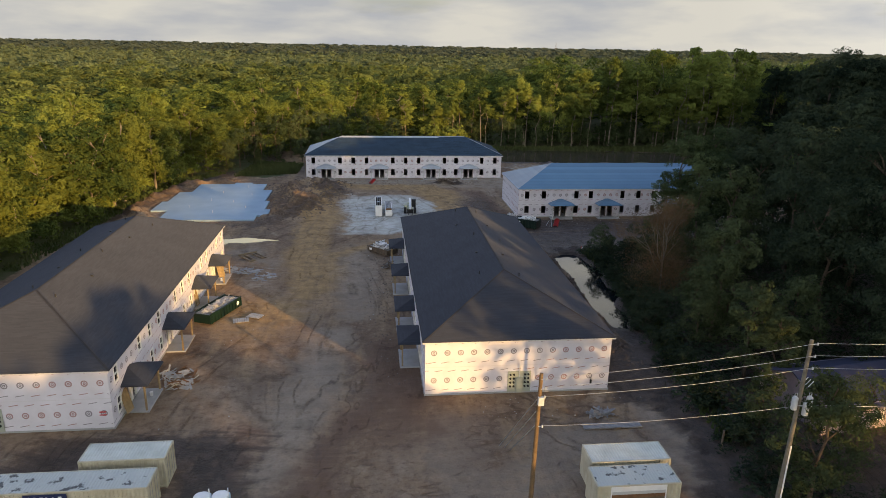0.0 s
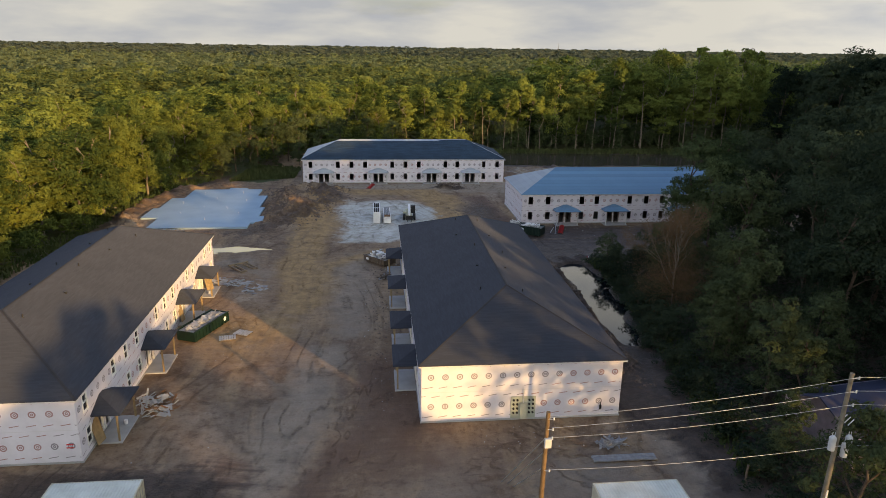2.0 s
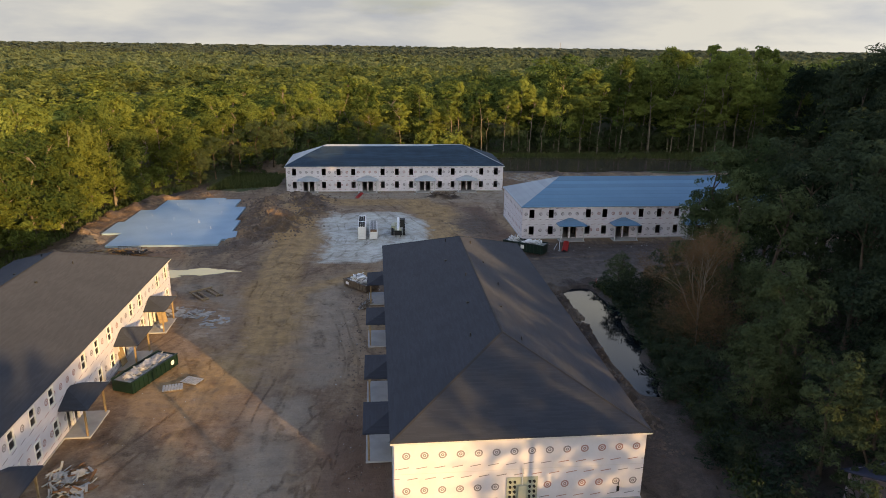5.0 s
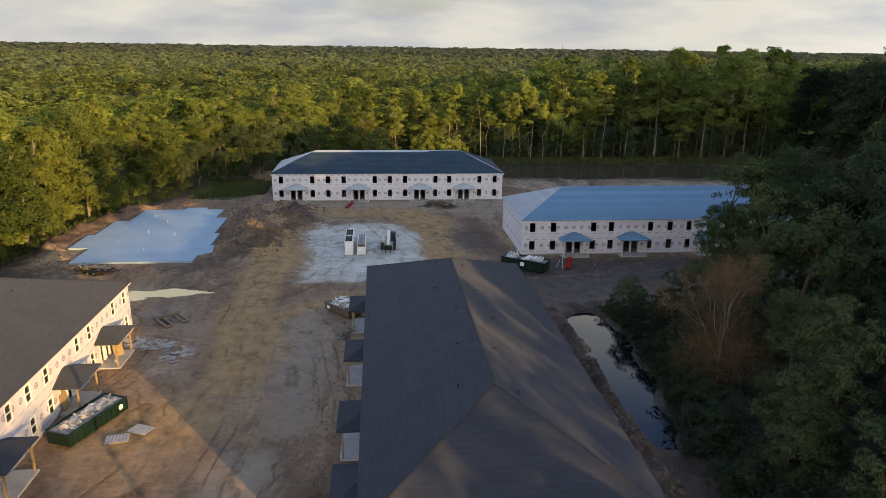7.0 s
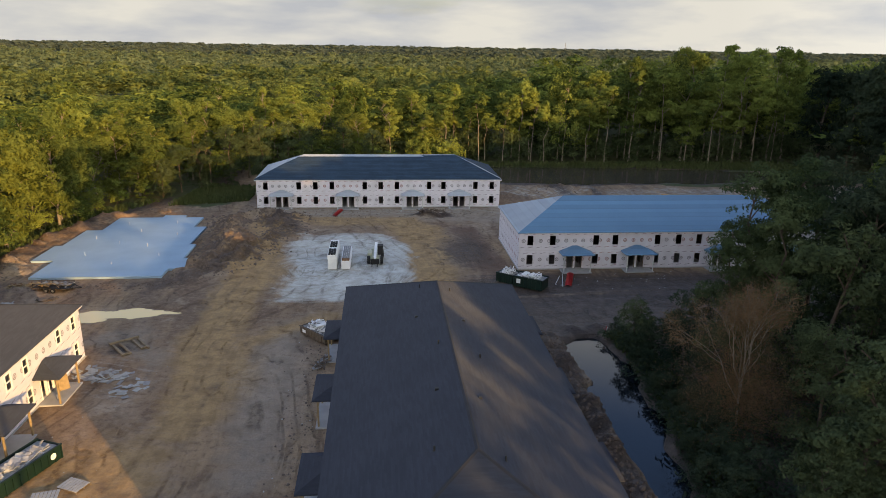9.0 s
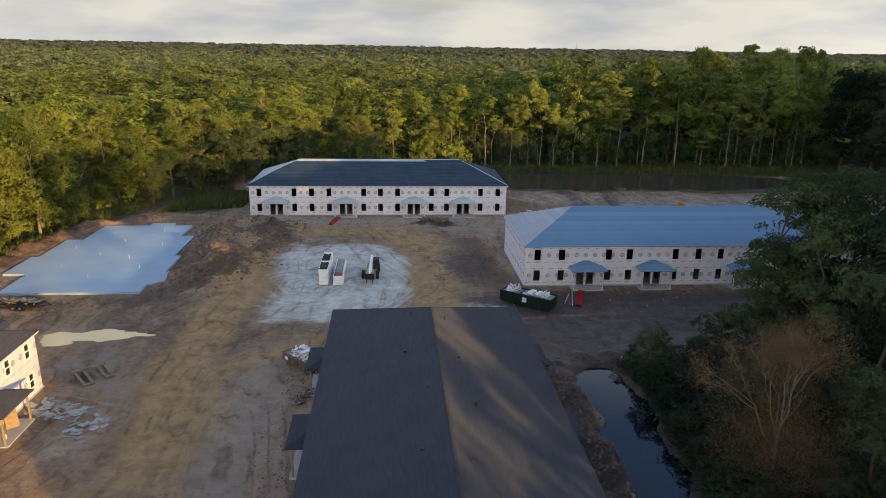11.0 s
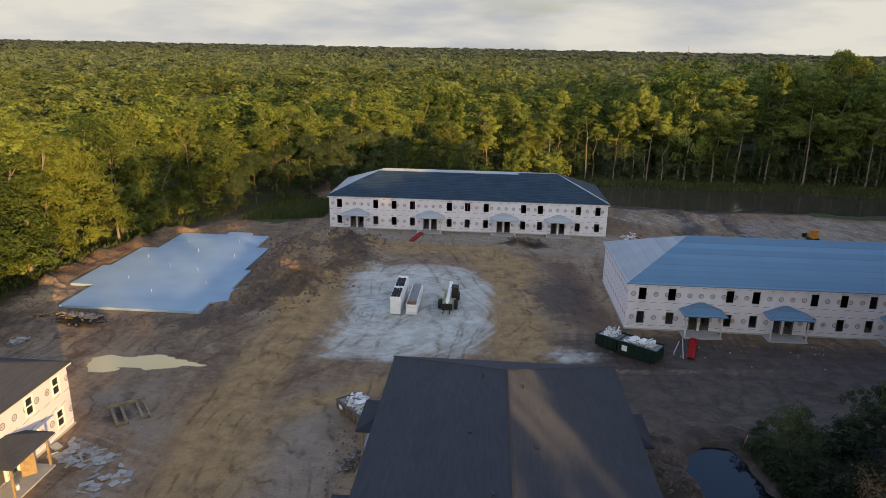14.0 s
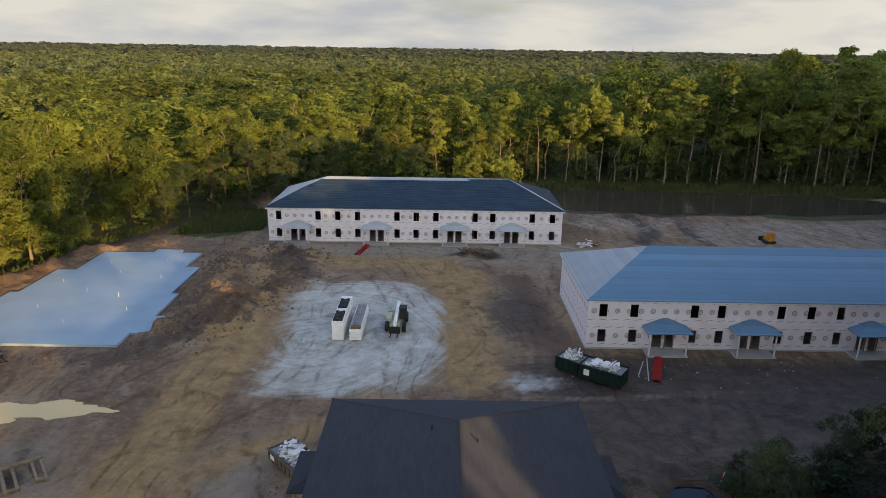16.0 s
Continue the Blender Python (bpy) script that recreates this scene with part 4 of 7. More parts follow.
WIN_FRAME, WIN_PANE = window_meshes(0.9, 1.5)


def hip_faces(L, D, over, z):
    """The four slopes of a hipped roof as corner lists: front, right, back, left."""
    x0, x1, y0, y1 = -over, L + over, -over, D + over
    half = (y1 - y0) / 2
    zr = z + half * PITCH
    a, b, c, d = (x0, y0, z), (x1, y0, z), (x1, y1, z), (x0, y1, z)
    e, f = (x0 + half, y0 + half, zr), (x1 - half, y0 + half, zr)
    return [a, b, f, e], [b, c, f], [c, d, e, f], [d, a, e]


def slope_part(name, pts, material, parent, thick=0.12, label="", lift=0.0):
    """A sloping sheet with thickness below it."""
    bm = bmesh.new()
    top = [bm.verts.new((p[0], p[1], p[2] + lift)) for p in pts]
    low = [bm.verts.new((p[0], p[1], p[2] + lift - thick)) for p in pts]
    bm.faces.new(top)
    bm.faces.new(low[::-1])
    for i in range(len(pts)):
        j = (i + 1) % len(pts)
        bm.faces.new((top[j], top[i], low[i], low[j]))
    bmesh.ops.recalc_face_normals(bm, faces=bm.faces[:])
    return part(name, bm, material, parent, label)


def lerp3(a, b, t):
    return tuple(a[k] + (b[k] - a[k]) * t for k in range(3))


def porch(parent, m, mats, post_mat):
    """Entrance porch: slab, two posts, beam and a hipped roof against the wall."""
    roof_mat, proj, w = mats, 2.25, 4.7
    base = new("porch")
    base.parent = parent
    base.matrix_basis = m
    bm = bmesh.new()
    soft_box(bm, -w / 2 + 0.15, w / 2 - 0.15, -proj + 0.1, -0.01, -0.1, 0.14)
    part("porch_slab", bm, M_CONC, base, "grey concrete porch slab")
    for px in (-w / 2 + 0.35, w / 2 - 0.35):
        bm = bmesh.new()
        soft_box(bm, px - 0.08, px + 0.08, -proj + 0.28, -proj + 0.44, 0.14, 2.72)
        part("post", bm, post_mat, base)
    bm = bmesh.new()
    box(bm, -w / 2 + 0.12, w / 2 - 0.12, -proj + 0.26, -proj + 0.46, 2.72, 2.86)
    box(bm, -w / 2 + 0.12, -w / 2 + 0.26, -proj + 0.46, -0.02, 2.72, 2.86)
    box(bm, w / 2 - 0.26, w / 2 - 0.12, -proj + 0.46, -0.02, 2.72, 2.86)
    part("beam", bm, post_mat, base)
    bm = bmesh.new()
    z0, z1 = 2.88, 2.88 + (proj + 0.1) * 0.36
    a, b, c, d = (-w / 2 - 0.1, -0.02, z0), (-w / 2 - 0.1, -proj - 0.1, z0), (w / 2 + 0.1, -proj - 0.1, z0), (w / 2 + 0.1, -0.02, z0)
    e, f = (-0.35, -0.02, z1), (0.35, -0.02, z1)
    for pts in ((a, b, e), (b, c, f, e), (c, d, f), (a, d, c, b), (a, e, f, d)):
        polyface(bm, pts)
    for p, q in ((a, b), (b, c), (c, d)):
        polyface(bm, (p, q, (q[0], q[1], q[2] - 0.12), (p[0], p[1], p[2] - 0.12)))
    bmesh.ops.remove_doubles(bm, verts=bm.verts[:], dist=0.001)
    bmesh.ops.recalc_face_normals(bm, faces=bm.faces[:])
    part("porch_roof", bm, roof_mat, base)


def meter_bank(parent, m):
    """Board with rows of electricity meters on an end wall; m: its place in the world, facing -y."""
    x = 0.0
    bm = bmesh.new()
    soft_box(bm, x - 1.15, x + 1.15, -0.10, -0.02, 0.15, 2.35)
    board = part("meter_board", bm, M_METER, parent, "green-grey board with electricity meters")
    board.matrix_basis = parent.matrix_basis.inverted() @ m
    cab = bmesh.new()
    soft_box(cab, x - 0.32, x + 0.32, -0.32, -0.10, 0.2, 1.75)
    part("switch_cabinet", cab, M_METER, board)
    bm = bmesh.new()
    tube(bm, (0, 0, 0), (0, -0.13, 0), 0.10, 0.085, 10)
    me = mesh_of("meter", bm, M_BLACK)
    for side in (-1, 1):
        for i in range(2):
            for j in range(4):
                piece("meter", me, board, pose(x + side * (0.55 + 0.34 * i), -0.10, 0.75 + 0.42 * j))
    bm = bmesh.new()
    tube(bm, (x, -0.16, 1.75), (x, -0.16, 3.1), 0.045)
    part("riser_pipe", bm, M_GREYP, board)


def building(label, m, L, D, style, flip=False, group="apartment buildings"):
    """A two-storey apartment building; local x runs along its front, which faces local -y."""
    glazed = style in ("dark",)
    home = thing("apartment_building", label, "building", m, group)
    opens, doors = [], []
    win_at, porch_at = ([1 - u for u in some] if flip else list(some) for some in (WIN_AT, PORCH_AT))
    for u in win_at:
        x = u * L
        opens += [(x - 0.45, x + 0.45, 3.75, 5.25), (x - 0.45, x + 0.45, 0.8, 2.3)]
    for u in porch_at:
        for s in (-0.68, 0.68):
            opens.append((u * L + s - 0.46, u * L + s + 0.46, 0.16, 2.2))
            doors.append(u * L + s)
    part("front_wall", wall_mesh(L, EAVE - 0.1, opens), M_WRAP, home)
    back = part("back_wall", wall_mesh(L, EAVE - 0.1, opens if glazed else []), M_WRAP, home)
    back.matrix_basis = pose(L, D, 0, 0, 0, 180)
    left = part("side_wall", wall_mesh(D - 0.4, EAVE - 0.1, []), M_WRAP, home)
    left.matrix_basis = pose(0, D - 0.2, 0, 0, 0, -90)
    right = part("side_wall", wall_mesh(D - 0.4, EAVE - 0.1, []), M_WRAP, home)
    right.matrix_basis = pose(L, 0.2, 0, 0, 0, 90)
    bm = bmesh.new()
    box(bm, -0.08, L + 0.08, -0.08, D + 0.08, -0.3, 0.14)
    part("foundation", bm, M_CONC, home)
    # near-black colour adds to the darkness of the unlit rooms behind the openings
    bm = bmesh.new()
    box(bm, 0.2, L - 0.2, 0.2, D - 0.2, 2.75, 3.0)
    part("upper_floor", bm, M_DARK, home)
    for z0, z1 in ((0.14, 2.75), (3.0, 5.6)):
        for k in range(9):
            bm = bmesh.new()
            xx = L * (k + 1) / 10
            box(bm, xx, xx + 0.12, 2.5, D - 2.5, z0, z1)
            part("partition_wall", bm, M_OLDWOOD, home)
    over = 0.3
    bm = bmesh.new()
    box(bm, -over + 0.03, L + over - 0.03, -over + 0.03, D + over - 0.03, EAVE - 0.12, EAVE - 0.1)
    part("soffit", bm, M_FASCIA, home)
    faces = hip_faces(L, D, over, EAVE)
    front, rgt, bck, lft = faces
    if style == "dark":
        for nm, f in zip(("roof_slope",) * 4, faces):
            slope_part(nm, f, M_SHINGLE, home, 0.1, "dark charcoal shingles")
        roof_extra(home, faces)
    elif style == "blue":
        slope_part("roof_slope", front, M_UNDER, home, 0.1, "light blue roofing underlayment")
        slope_part("roof_slope", bck, M_UNDER, home, 0.1)
        slope_part("roof_slope", rgt, M_UNDER, home, 0.1)
        slope_part("roof_slope", lft, M_UNDER_DULL, home, 0.1, "pale wrinkled underlayment")
    else:
        for f in faces:
            slope_part("roof_deck", f, M_UNDER_PALE, home, 0.1, "pale grey underlayment")
        a, b, f, e = front
        n1 = 0.90
        slope_part("shingle_field", [a, b, lerp3(b, f, 0.97), lerp3(lerp3(b, f, 0.97), lerp3(a, e, n1), 0.22), lerp3(lerp3(b, f, n1), lerp3(a, e, n1), 0.22), lerp3(a, e, n1)], M_SLATE, home, 0.04, "dark blue-grey shingles laid up to the ridge strip", 0.05)
        c, d = rgt[1], lft[0]
        slope_part("shingle_field", [lerp3(b, c, 0.10), c, lerp3(c, f, 0.95), lerp3(lerp3(b, f, 0.62), c, 0.12)], M_SLATE, home, 0.04, "", 0.05)
        slope_part("shingle_field", [lerp3(d, a, 0.93), a, lerp3(a, e, 0.85), lerp3(lerp3(a, e, 0.6), d, 0.1)], M_SLATE, home, 0.04, "", 0.05)
        slope_part("shingle_field", [c, d, lerp3(d, e, 0.9), lerp3(c, f, 0.9)], M_SLATE, home, 0.04, "", 0.05)
    bm = bmesh.new()
    z0, z1 = EAVE - 0.24, EAVE - 0.125
    for x0, x1, y0, y1 in ((-over + 0.01, L + over - 0.01, -over + 0.01, -over + 0.03), (-over + 0.01, L + over - 0.01, D + over - 0.03, D + over - 0.01), (-over + 0.01, -over + 0.03, -over + 0.03, D + over - 0.03), (L + over - 0.03, L + over - 0.01, -over + 0.03, D + over - 0.03)):
        box(bm, x0, x1, y0, y1, z0, z1)
    part("fascia", bm, M_FASCIA, home)
    post_mat = M_WOOD if style == "dark" else M_GREYP
    for u in porch_at:
        porch(home, pose(u * L, 0, 0), {"dark": M_SHINGLE, "blue": M_UNDER, "slate": M_UNDER_PALE}[style], post_mat)
    if glazed:
        for u in porch_at:
            porch(home, pose(u * L, D, 0, 0, 0, 180), M_SHINGLE, post_mat)
        for u in win_at:
            for z in (3.75, 0.8):
                win = piece("window", WIN_FRAME, home, pose(u * L, 0, z))
                piece("pane", WIN_PANE, win, pose(0, 0, 0))
                piece("pane", WIN_PANE, win, pose(0, 0.01, 0.79))
    for x in doors:
        bm = bmesh.new()
        for x0, x1, z0, z1 in ((x - 0.52, x - 0.44, 0.14, 2.28), (x + 0.44, x + 0.52, 0.14, 2.28), (x - 0.44, x + 0.44, 2.2, 2.28)):
            box(bm, x0, x1, -0.03, 0.12, z0, z1)
        part("door_frame", bm, M_VINYL if glazed else M_OLDWOOD, home)
    return home


def roof_extra(home, faces):
    """Ridge caps and plumbing vents."""
    front, rgt, bck, lft = faces
    a, b, f, e = front
    c, d = bck[0], bck[1]
    for p, q in ((e, f), (a, e), (b, f), (c, f), (d, e)):
        bm = bmesh.new()
        p, q = Vector(p), Vector(q)
        way = (q - p).normalized()
        side = way.cross(Vector((0, 0, 1))).normalized() * 0.14
        up = Vector((0, 0, 0.035))
        lo = [p + side - up * 0.6, p + up, p - side - up * 0.6]
        hi = [q + side - up * 0.6, q + up, q - side - up * 0.6]
        for i in range(2):
            polyface(bm, (lo[i], hi[i], hi[i + 1], lo[i + 1]))
        bmesh.ops.remove_doubles(bm, verts=bm.verts[:], dist=0.001)
        part("ridge_cap", bm, M_CAP, home)
    ridge, half = e[2], (d[1] - a[1]) / 2
    y_mid = e[1]
    vent = bmesh.new()
    tube(vent, (0, 0, -0.1), (0, 0, 0.32), 0.06, seg=8)
    tube(vent, (0, 0, -0.12), (0, 0, 0.05), 0.16, 0.07, seg=8)
    vent_me = mesh_of("vent_pipe", vent, M_VENT)
    hood = bmesh.new()
    soft_box(hood, -0.13, 0.13, -0.13, 0.13, -0.1, 0.14, 0.03)
    hood_me = mesh_of("vent_hood", hood, M_VENT)
    x = e[0] + 0.8
    k = 0
    while x < f[0]:
        for s, off in ((1, 1.1 + 0.5 * (k % 3)), (-1, 1.0 + 0.7 * ((k + 1) % 3))):
            piece("vent_hood" if k % 2 else "vent_pipe", hood_me if k % 2 else vent_me, home, pose(x + 0.9 * s, y_mid + s * off, ridge - off * PITCH))
        x += (f[0] - e[0]) / 4.2
        k += 1


bld_c = building("apartment block in white house wrap with charcoal roof beside the pond", pose(-10, 47.3, 0, 0, 0, -90), 47.3, 18.3, "dark")
bld_l = building("apartment block in white house wrap with dark roof and timber porches", pose(-37.5, -3.9, 0, 0, 0, 90), 47.2, 18.3, "dark")
bld_b = building("apartment block with empty window openings and half-shingled blue-grey roof", pose(-31.1, 110.7, 0), 49.3, 17.4, "slate")
bld_d = building("apartment block with empty window openings and light blue roof", pose(14.05, 69.8, 0), 49.3, 17.0, "blue", flip=True)
meter_bank(bld_c, pose(-0.75, 0, 0))
meter_bank(bld_l, pose(-47.6, -3.9, 0))


def wall_detail(name, parent, m, bm, material, label):
    ob = part(name, bm, material, parent, label)
    ob.matrix_basis = parent.matrix_basis.inverted() @ m


bm = bmesh.new()
soft_box(bm, -0.09, 0.09, -0.14, -0.005, 0.0, 0.42, 0.02)
tube(bm, (0, -0.08, 0.42), (0, -0.08, 0.75), 0.03, seg=6)
wall_detail("hose_box", bld_c, pose(6.5, 0, 0.75), bm, M_BLACK, "black wall box on the end wall")
bm = bmesh.new()
box(bm, -0.30, 0.30, -0.006, -0.003, 0.0, 0.10)
box(bm, -0.28, 0.28, -0.006, -0.003, 0.28, 0.40)
wall_detail("spray_mark", bld_l, pose(-38.3, -3.9, 1.35), bm, M_RED, "red spray-painted mark bars")


# ---- trees ----
def crown_arrays(rng, height, radius, base, leaves, size, blobs=16, shape=1.0, clumps=8, ruffle=0.40):
    """Leaves as bent diamonds in small clumps gathered on uneven boughs; corners (n, 4, 3)."""
    t = rng.uniform(0.0, 1.0, blobs)
    t[0], t[1] = 0.97, 0.8
    ang = rng.uniform(0, 2 * np.pi, blobs) + np.arange(blobs) * 2.4
    prof = np.sin(np.pi * np.clip(0.16 + 0.80 * t, 0, 1)) ** (0.75 * shape)
    rr = radius * prof * np.sqrt(rng.uniform(0.10, 1.0, blobs)) * 0.82
    cz = base + (height - base) * (0.07 + 0.86 * t)
    cen = np.stack([rr * np.cos(ang), rr * np.sin(ang), cz], 1)
    br = radius * rng.uniform(0.24, 0.48, blobs) * (0.5 + 0.6 * prof)
    br[0] *= 0.8
    # clumps over each bough, more of them on its upper side
    n = blobs * clumps
    own = np.repeat(np.arange(blobs), clumps)
    d = rng.normal(size=(n, 3))
    d[:, 2] = d[:, 2] * 0.9 + 0.35
    d /= np.linalg.norm(d, axis=1)[:, None]
    cc = cen[own] + d * (br[own] * rng.uniform(0.7, 1.25, n))[:, None] * np.array([1, 1, 0.85])
    cr = br[own] * rng.uniform(0.32, 0.62, n)
    cr *= (8 / clumps) ** 0.5
    pick = rng.choice(n, leaves, p=cr**2 / (cr**2).sum())
    e = rng.normal(size=(leaves, 3))
    e[:, 2] = e[:, 2] * 0.75 + 0.35
    e /= np.linalg.norm(e, axis=1)[:, None]
    c = cc[pick] + e * (cr[pick] * rng.uniform(0.35, 1.15, leaves) ** 0.6)[:, None] * np.array([1, 1, 0.72])
    c[:, 2] = np.maximum(c[:, 2], 0.3)
    out = c - np.array([0, 0, base + 0.45 * (height - base)])
    out[:, 2] *= 0.7
    out /= np.linalg.norm(out, axis=1)[:, None] + 1e-9
    nrm = 0.85 * e + 0.45 * d[pick] + 0.45 * out + rng.normal(size=(leaves, 3)) * ruffle
    nrm /= np.linalg.norm(nrm, axis=1)[:, None]
    u = np.cross(nrm, rng.normal(size=(leaves, 3)))
    u /= np.linalg.norm(u, axis=1)[:, None] + 1e-9
    v = np.cross(nrm, u)
    s = size * rng.uniform(0.55, 1.35, leaves)[:, None]
    k = rng.uniform(0.5, 0.9, leaves)[:, None]
    q = np.stack([c + u * s, c + v * s * k + nrm * s * 0.22, c - u * s, c - v * s * k + nrm * s * 0.22], 1)
    return q, cen, br


def limb_mesh(bm, rng, height, base, cen, thick, top):
    """Tapered, slightly bent trunk with limbs to the boughs."""
    pts, p = [], Vector((0, 0, -0.3))
    steps = 5
    for k in range(steps + 1):
        pts.append(p.copy())
        p = Vector((rng.normal() * 0.18 * (k + 0.3), rng.normal() * 0.18 * (k + 0.3), height * top * (k + 1) / steps))
    for k in range(steps):
        r0, r1 = thick * (1 - 0.78 * k / steps), thick * (1 - 0.78 * (k + 1) / steps)
        tube(bm, pts[k], pts[k + 1], r0 * (1.35 if k == 0 else 1), r1, 7, caps=False)
    for c in cen[:9]:
        z = max(base * 0.75, min(c[2] - 1.2 - 0.35 * math.hypot(c[0], c[1]), height * top * 0.92))
        s = min(max(z / (height * top) * steps, 0), steps - 0.01)
        a = pts[int(s)].lerp(pts[int(s) + 1], s - int(s))
        mid = a.lerp(Vector(c), 0.55) + Vector((0, 0, 0.35))
        tube(bm, a, mid, thick * 0.36, thick * 0.20, 5, caps=False)
        tube(bm, mid, c, thick * 0.20, thick * 0.05, 5, caps=False)


def tree_kind(seed, height, radius, base, leaves, size, leaf_mat, bark_mat, blobs=16, shape=1.0, thick=0.28, top=0.86, corners=4):
    rng = np.random.default_rng(seed)
    q, cen, br = crown_arrays(rng, height, radius, base, leaves, size, blobs, shape)
    bm = bmesh.new()
    limb_mesh(bm, rng, height, base, cen, thick, top)
    return mesh_of("trunk", bm, bark_mat), quads_mesh("crown", q[:, :corners], leaf_mat)


TREES = {
    "tall": [tree_kind(11 + k, 22.0, 3.2 + 0.55 * k, 8.5 - k * 1.1, 5600 + 500 * k, 0.28, M_LEAF, M_BARK_PALE, 12 + 2 * k, 0.8, 0.17, 0.86, 3) for k in range(6)],
    "full": [tree_kind(31 + k, 19.0, 3.5 + 0.55 * k, 1.2, 6800 + 500 * k, 0.29, M_LEAF_OAK, M_BARK_PALE, 20 + 2 * k, 0.55, 0.22, 0.86, 3) for k in range(6)],
    "lank": [tree_kind(41 + k, 24.0, 2.9 + 0.5 * k, 13.5 - 1.2 * k, 4400, 0.28, M_LEAF, M_BARK_PALE, 11, 0.8, 0.15, 0.92, 3) for k in range(4)],
    "airy": [tree_kind(46 + k, 24.0, 5.2, 8.0, 3200, 0.20, M_LEAF, M_BARK, 22, 0.6, 0.14, 0.8) for k in range(2)],
    "dusk": [tree_kind(51 + k, 21.0, 5.0 + 0.6 * k, 2.5, 10500, 0.235, M_LEAF_DARK, M_BARK, 22, 0.7, 0.32, 0.86, 3) for k in range(3)],
    "shade": [tree_kind(91 + k, 21.0, 5.4 + 0.5 * k, 4.0, 6600, 0.34, M_LEAF_SHADED, M_BARK, 22, 0.7, 0.32, 0.86, 3) for k in range(3)],
    "gloom": [tree_kind(95 + k, 21.0, 5.4 + 0.5 * k, 3.0, 10000, 0.245, M_LEAF_SHADED, M_BARK, 24, 0.7, 0.32, 0.86, 3) for k in range(2)],
    "cone": [tree_kind(61 + k, 13.0, 3.0 + 0.4 * k, 0.4, 8500, 0.18, M_LEAF_YOUNG, M_BARK, 22, 0.6, 0.20, 0.9, 3) for k in range(4)],
    "bush": [tree_kind(71 + k, 4.0, 2.1, 0.0, 3400, 0.13, M_LEAF_SHADED, M_BARK, 12, 0.4, 0.07, 0.6, 3) for k in range(3)],
    "scrub": [tree_kind(81 + k, 5.5, 2.9, 0.0, 1800, 0.25, M_LEAF, M_BARK, 13, 0.4, 0.09, 0.6, 3) for k in range(3)],
}
LABEL = {
    "tall": "tall broadleaf tree with olive-green crown at the wood's edge",
    "full": "dense broadleaf tree leafed almost to the ground",
    "lank": "slender tree with long pale bare trunk and small crown",
    "airy": "tall thinly leafed tree added out of view to thin sunlight",
    "dusk": "large dark-green broadleaf tree in the shaded wood",
    "shade": "tall dark-green tree of the shaded wood",
    "gloom": "broad dark-green tree with deep shaded crown beside the pond",
    "cone": "young dark-green tree with pointed full crown",
    "bush": "dark-green bush by the water",
    "scrub": "olive-green undergrowth shrub at the wood's edge",
}
tree_rng = random.Random(5)


def plant(kind, x, y, scale=1.0, tall=1.0, which=None, group="trees of the wood"):
    trunk, crown = TREES[kind][tree_rng.randrange(len(TREES[kind])) if which is None else which]
    z = float(ground_height(x, y))
    is_tree = kind not in ("bush", "scrub")
    ob = thing("tree" if is_tree else "bush", LABEL[kind], "tree" if is_tree else "bush", pose(x, y, z, 0, 0, tree_rng.uniform(0, 360)) @ Matrix.Diagonal((scale, scale, scale * tall, 1)), group)
    piece("trunk", trunk, ob)
    piece("crown", crown, ob)
    return ob


def along(pts, step, jitter):
    """Places along a line, about step apart."""
    out, carry = [], 0.0
    for (ax, ay), (bx, by) in zip(pts[:-1], pts[1:]):
        n = math.hypot(bx - ax, by - ay)
        d = carry
        while d < n:
            out.append((ax + (bx - ax) * d / n + tree_rng.uniform(-jitter, jitter), ay + (by - ay) * d / n + tree_rng.uniform(-jitter, jitter)))
            d += step * tree_rng.uniform(0.8, 1.25)
        carry = d - n
    return out


# edge of the wood on the open side: dense full trees
LEFT_EDGE = [(-70, 20), (-71, 38), (-71, 50), (-68.5, 74), (-66, 92), (-63, 106), (-59.5, 118), (-54, 131)]
for x, y in along(LEFT_EDGE, 5.8, 1.7):
    plant("full", x, y, tree_rng.uniform(0.85, 1.25), tree_rng.uniform(0.68, 0.92))
for x, y in along([(px - 7.5, py) for px, py in LEFT_EDGE], 6.8, 2.4):
    plant(tree_rng.choice(("full", "tall", "tall")), x, y, tree_rng.uniform(0.85, 1.2), tree_rng.uniform(0.70, 0.92))
# far edge: taller, barer trunks
FAR_EDGE = [(-50, 138), (-48, 152), (-40, 162), (-20, 164), (0, 165), (22, 165), (50, 166), (80, 166), (112, 166)]
for x, y in along(FAR_EDGE, 7.6, 2.6):
    kind = tree_rng.choice(("tall", "full", "tall")) if x < 8 else tree_rng.choice(("lank", "lank", "lank", "tall"))
    plant(kind, x, y, tree_rng.uniform(0.78, 1.12) * (1.0 + 0.28 * float(smooth(x, 20, 60))), tree_rng.uniform(0.66, 0.86))
for x, y in along([(px - 3 if px < -45 else px, py + 7) for px, py in FAR_EDGE], 6.5, 1.8):
    plant(tree_rng.choice(("tall", "lank", "tall")), x, y, tree_rng.uniform(0.85, 1.18) * (1.0 + 0.26 * float(smooth(x, 20, 60))), tree_rng.uniform(0.68, 0.86))
# the tallest trees stand above the skyline
for x, y, s in ((15, 171, 1.0), (34, 169, 1.12), (47, 169, 1.22), (58, 172, 1.2), (66, 170, 1.36), (76, 173, 1.42), (83, 169, 1.5), (89, 174, 1.46), (95, 170, 1.55), (103, 172, 1.5), (110, 169, 1.56), (117, 173, 1.5), (-38, 168, 0.95), (-14, 170, 0.95)):
    plant("tall", x, y, s * 0.93, 1.08)
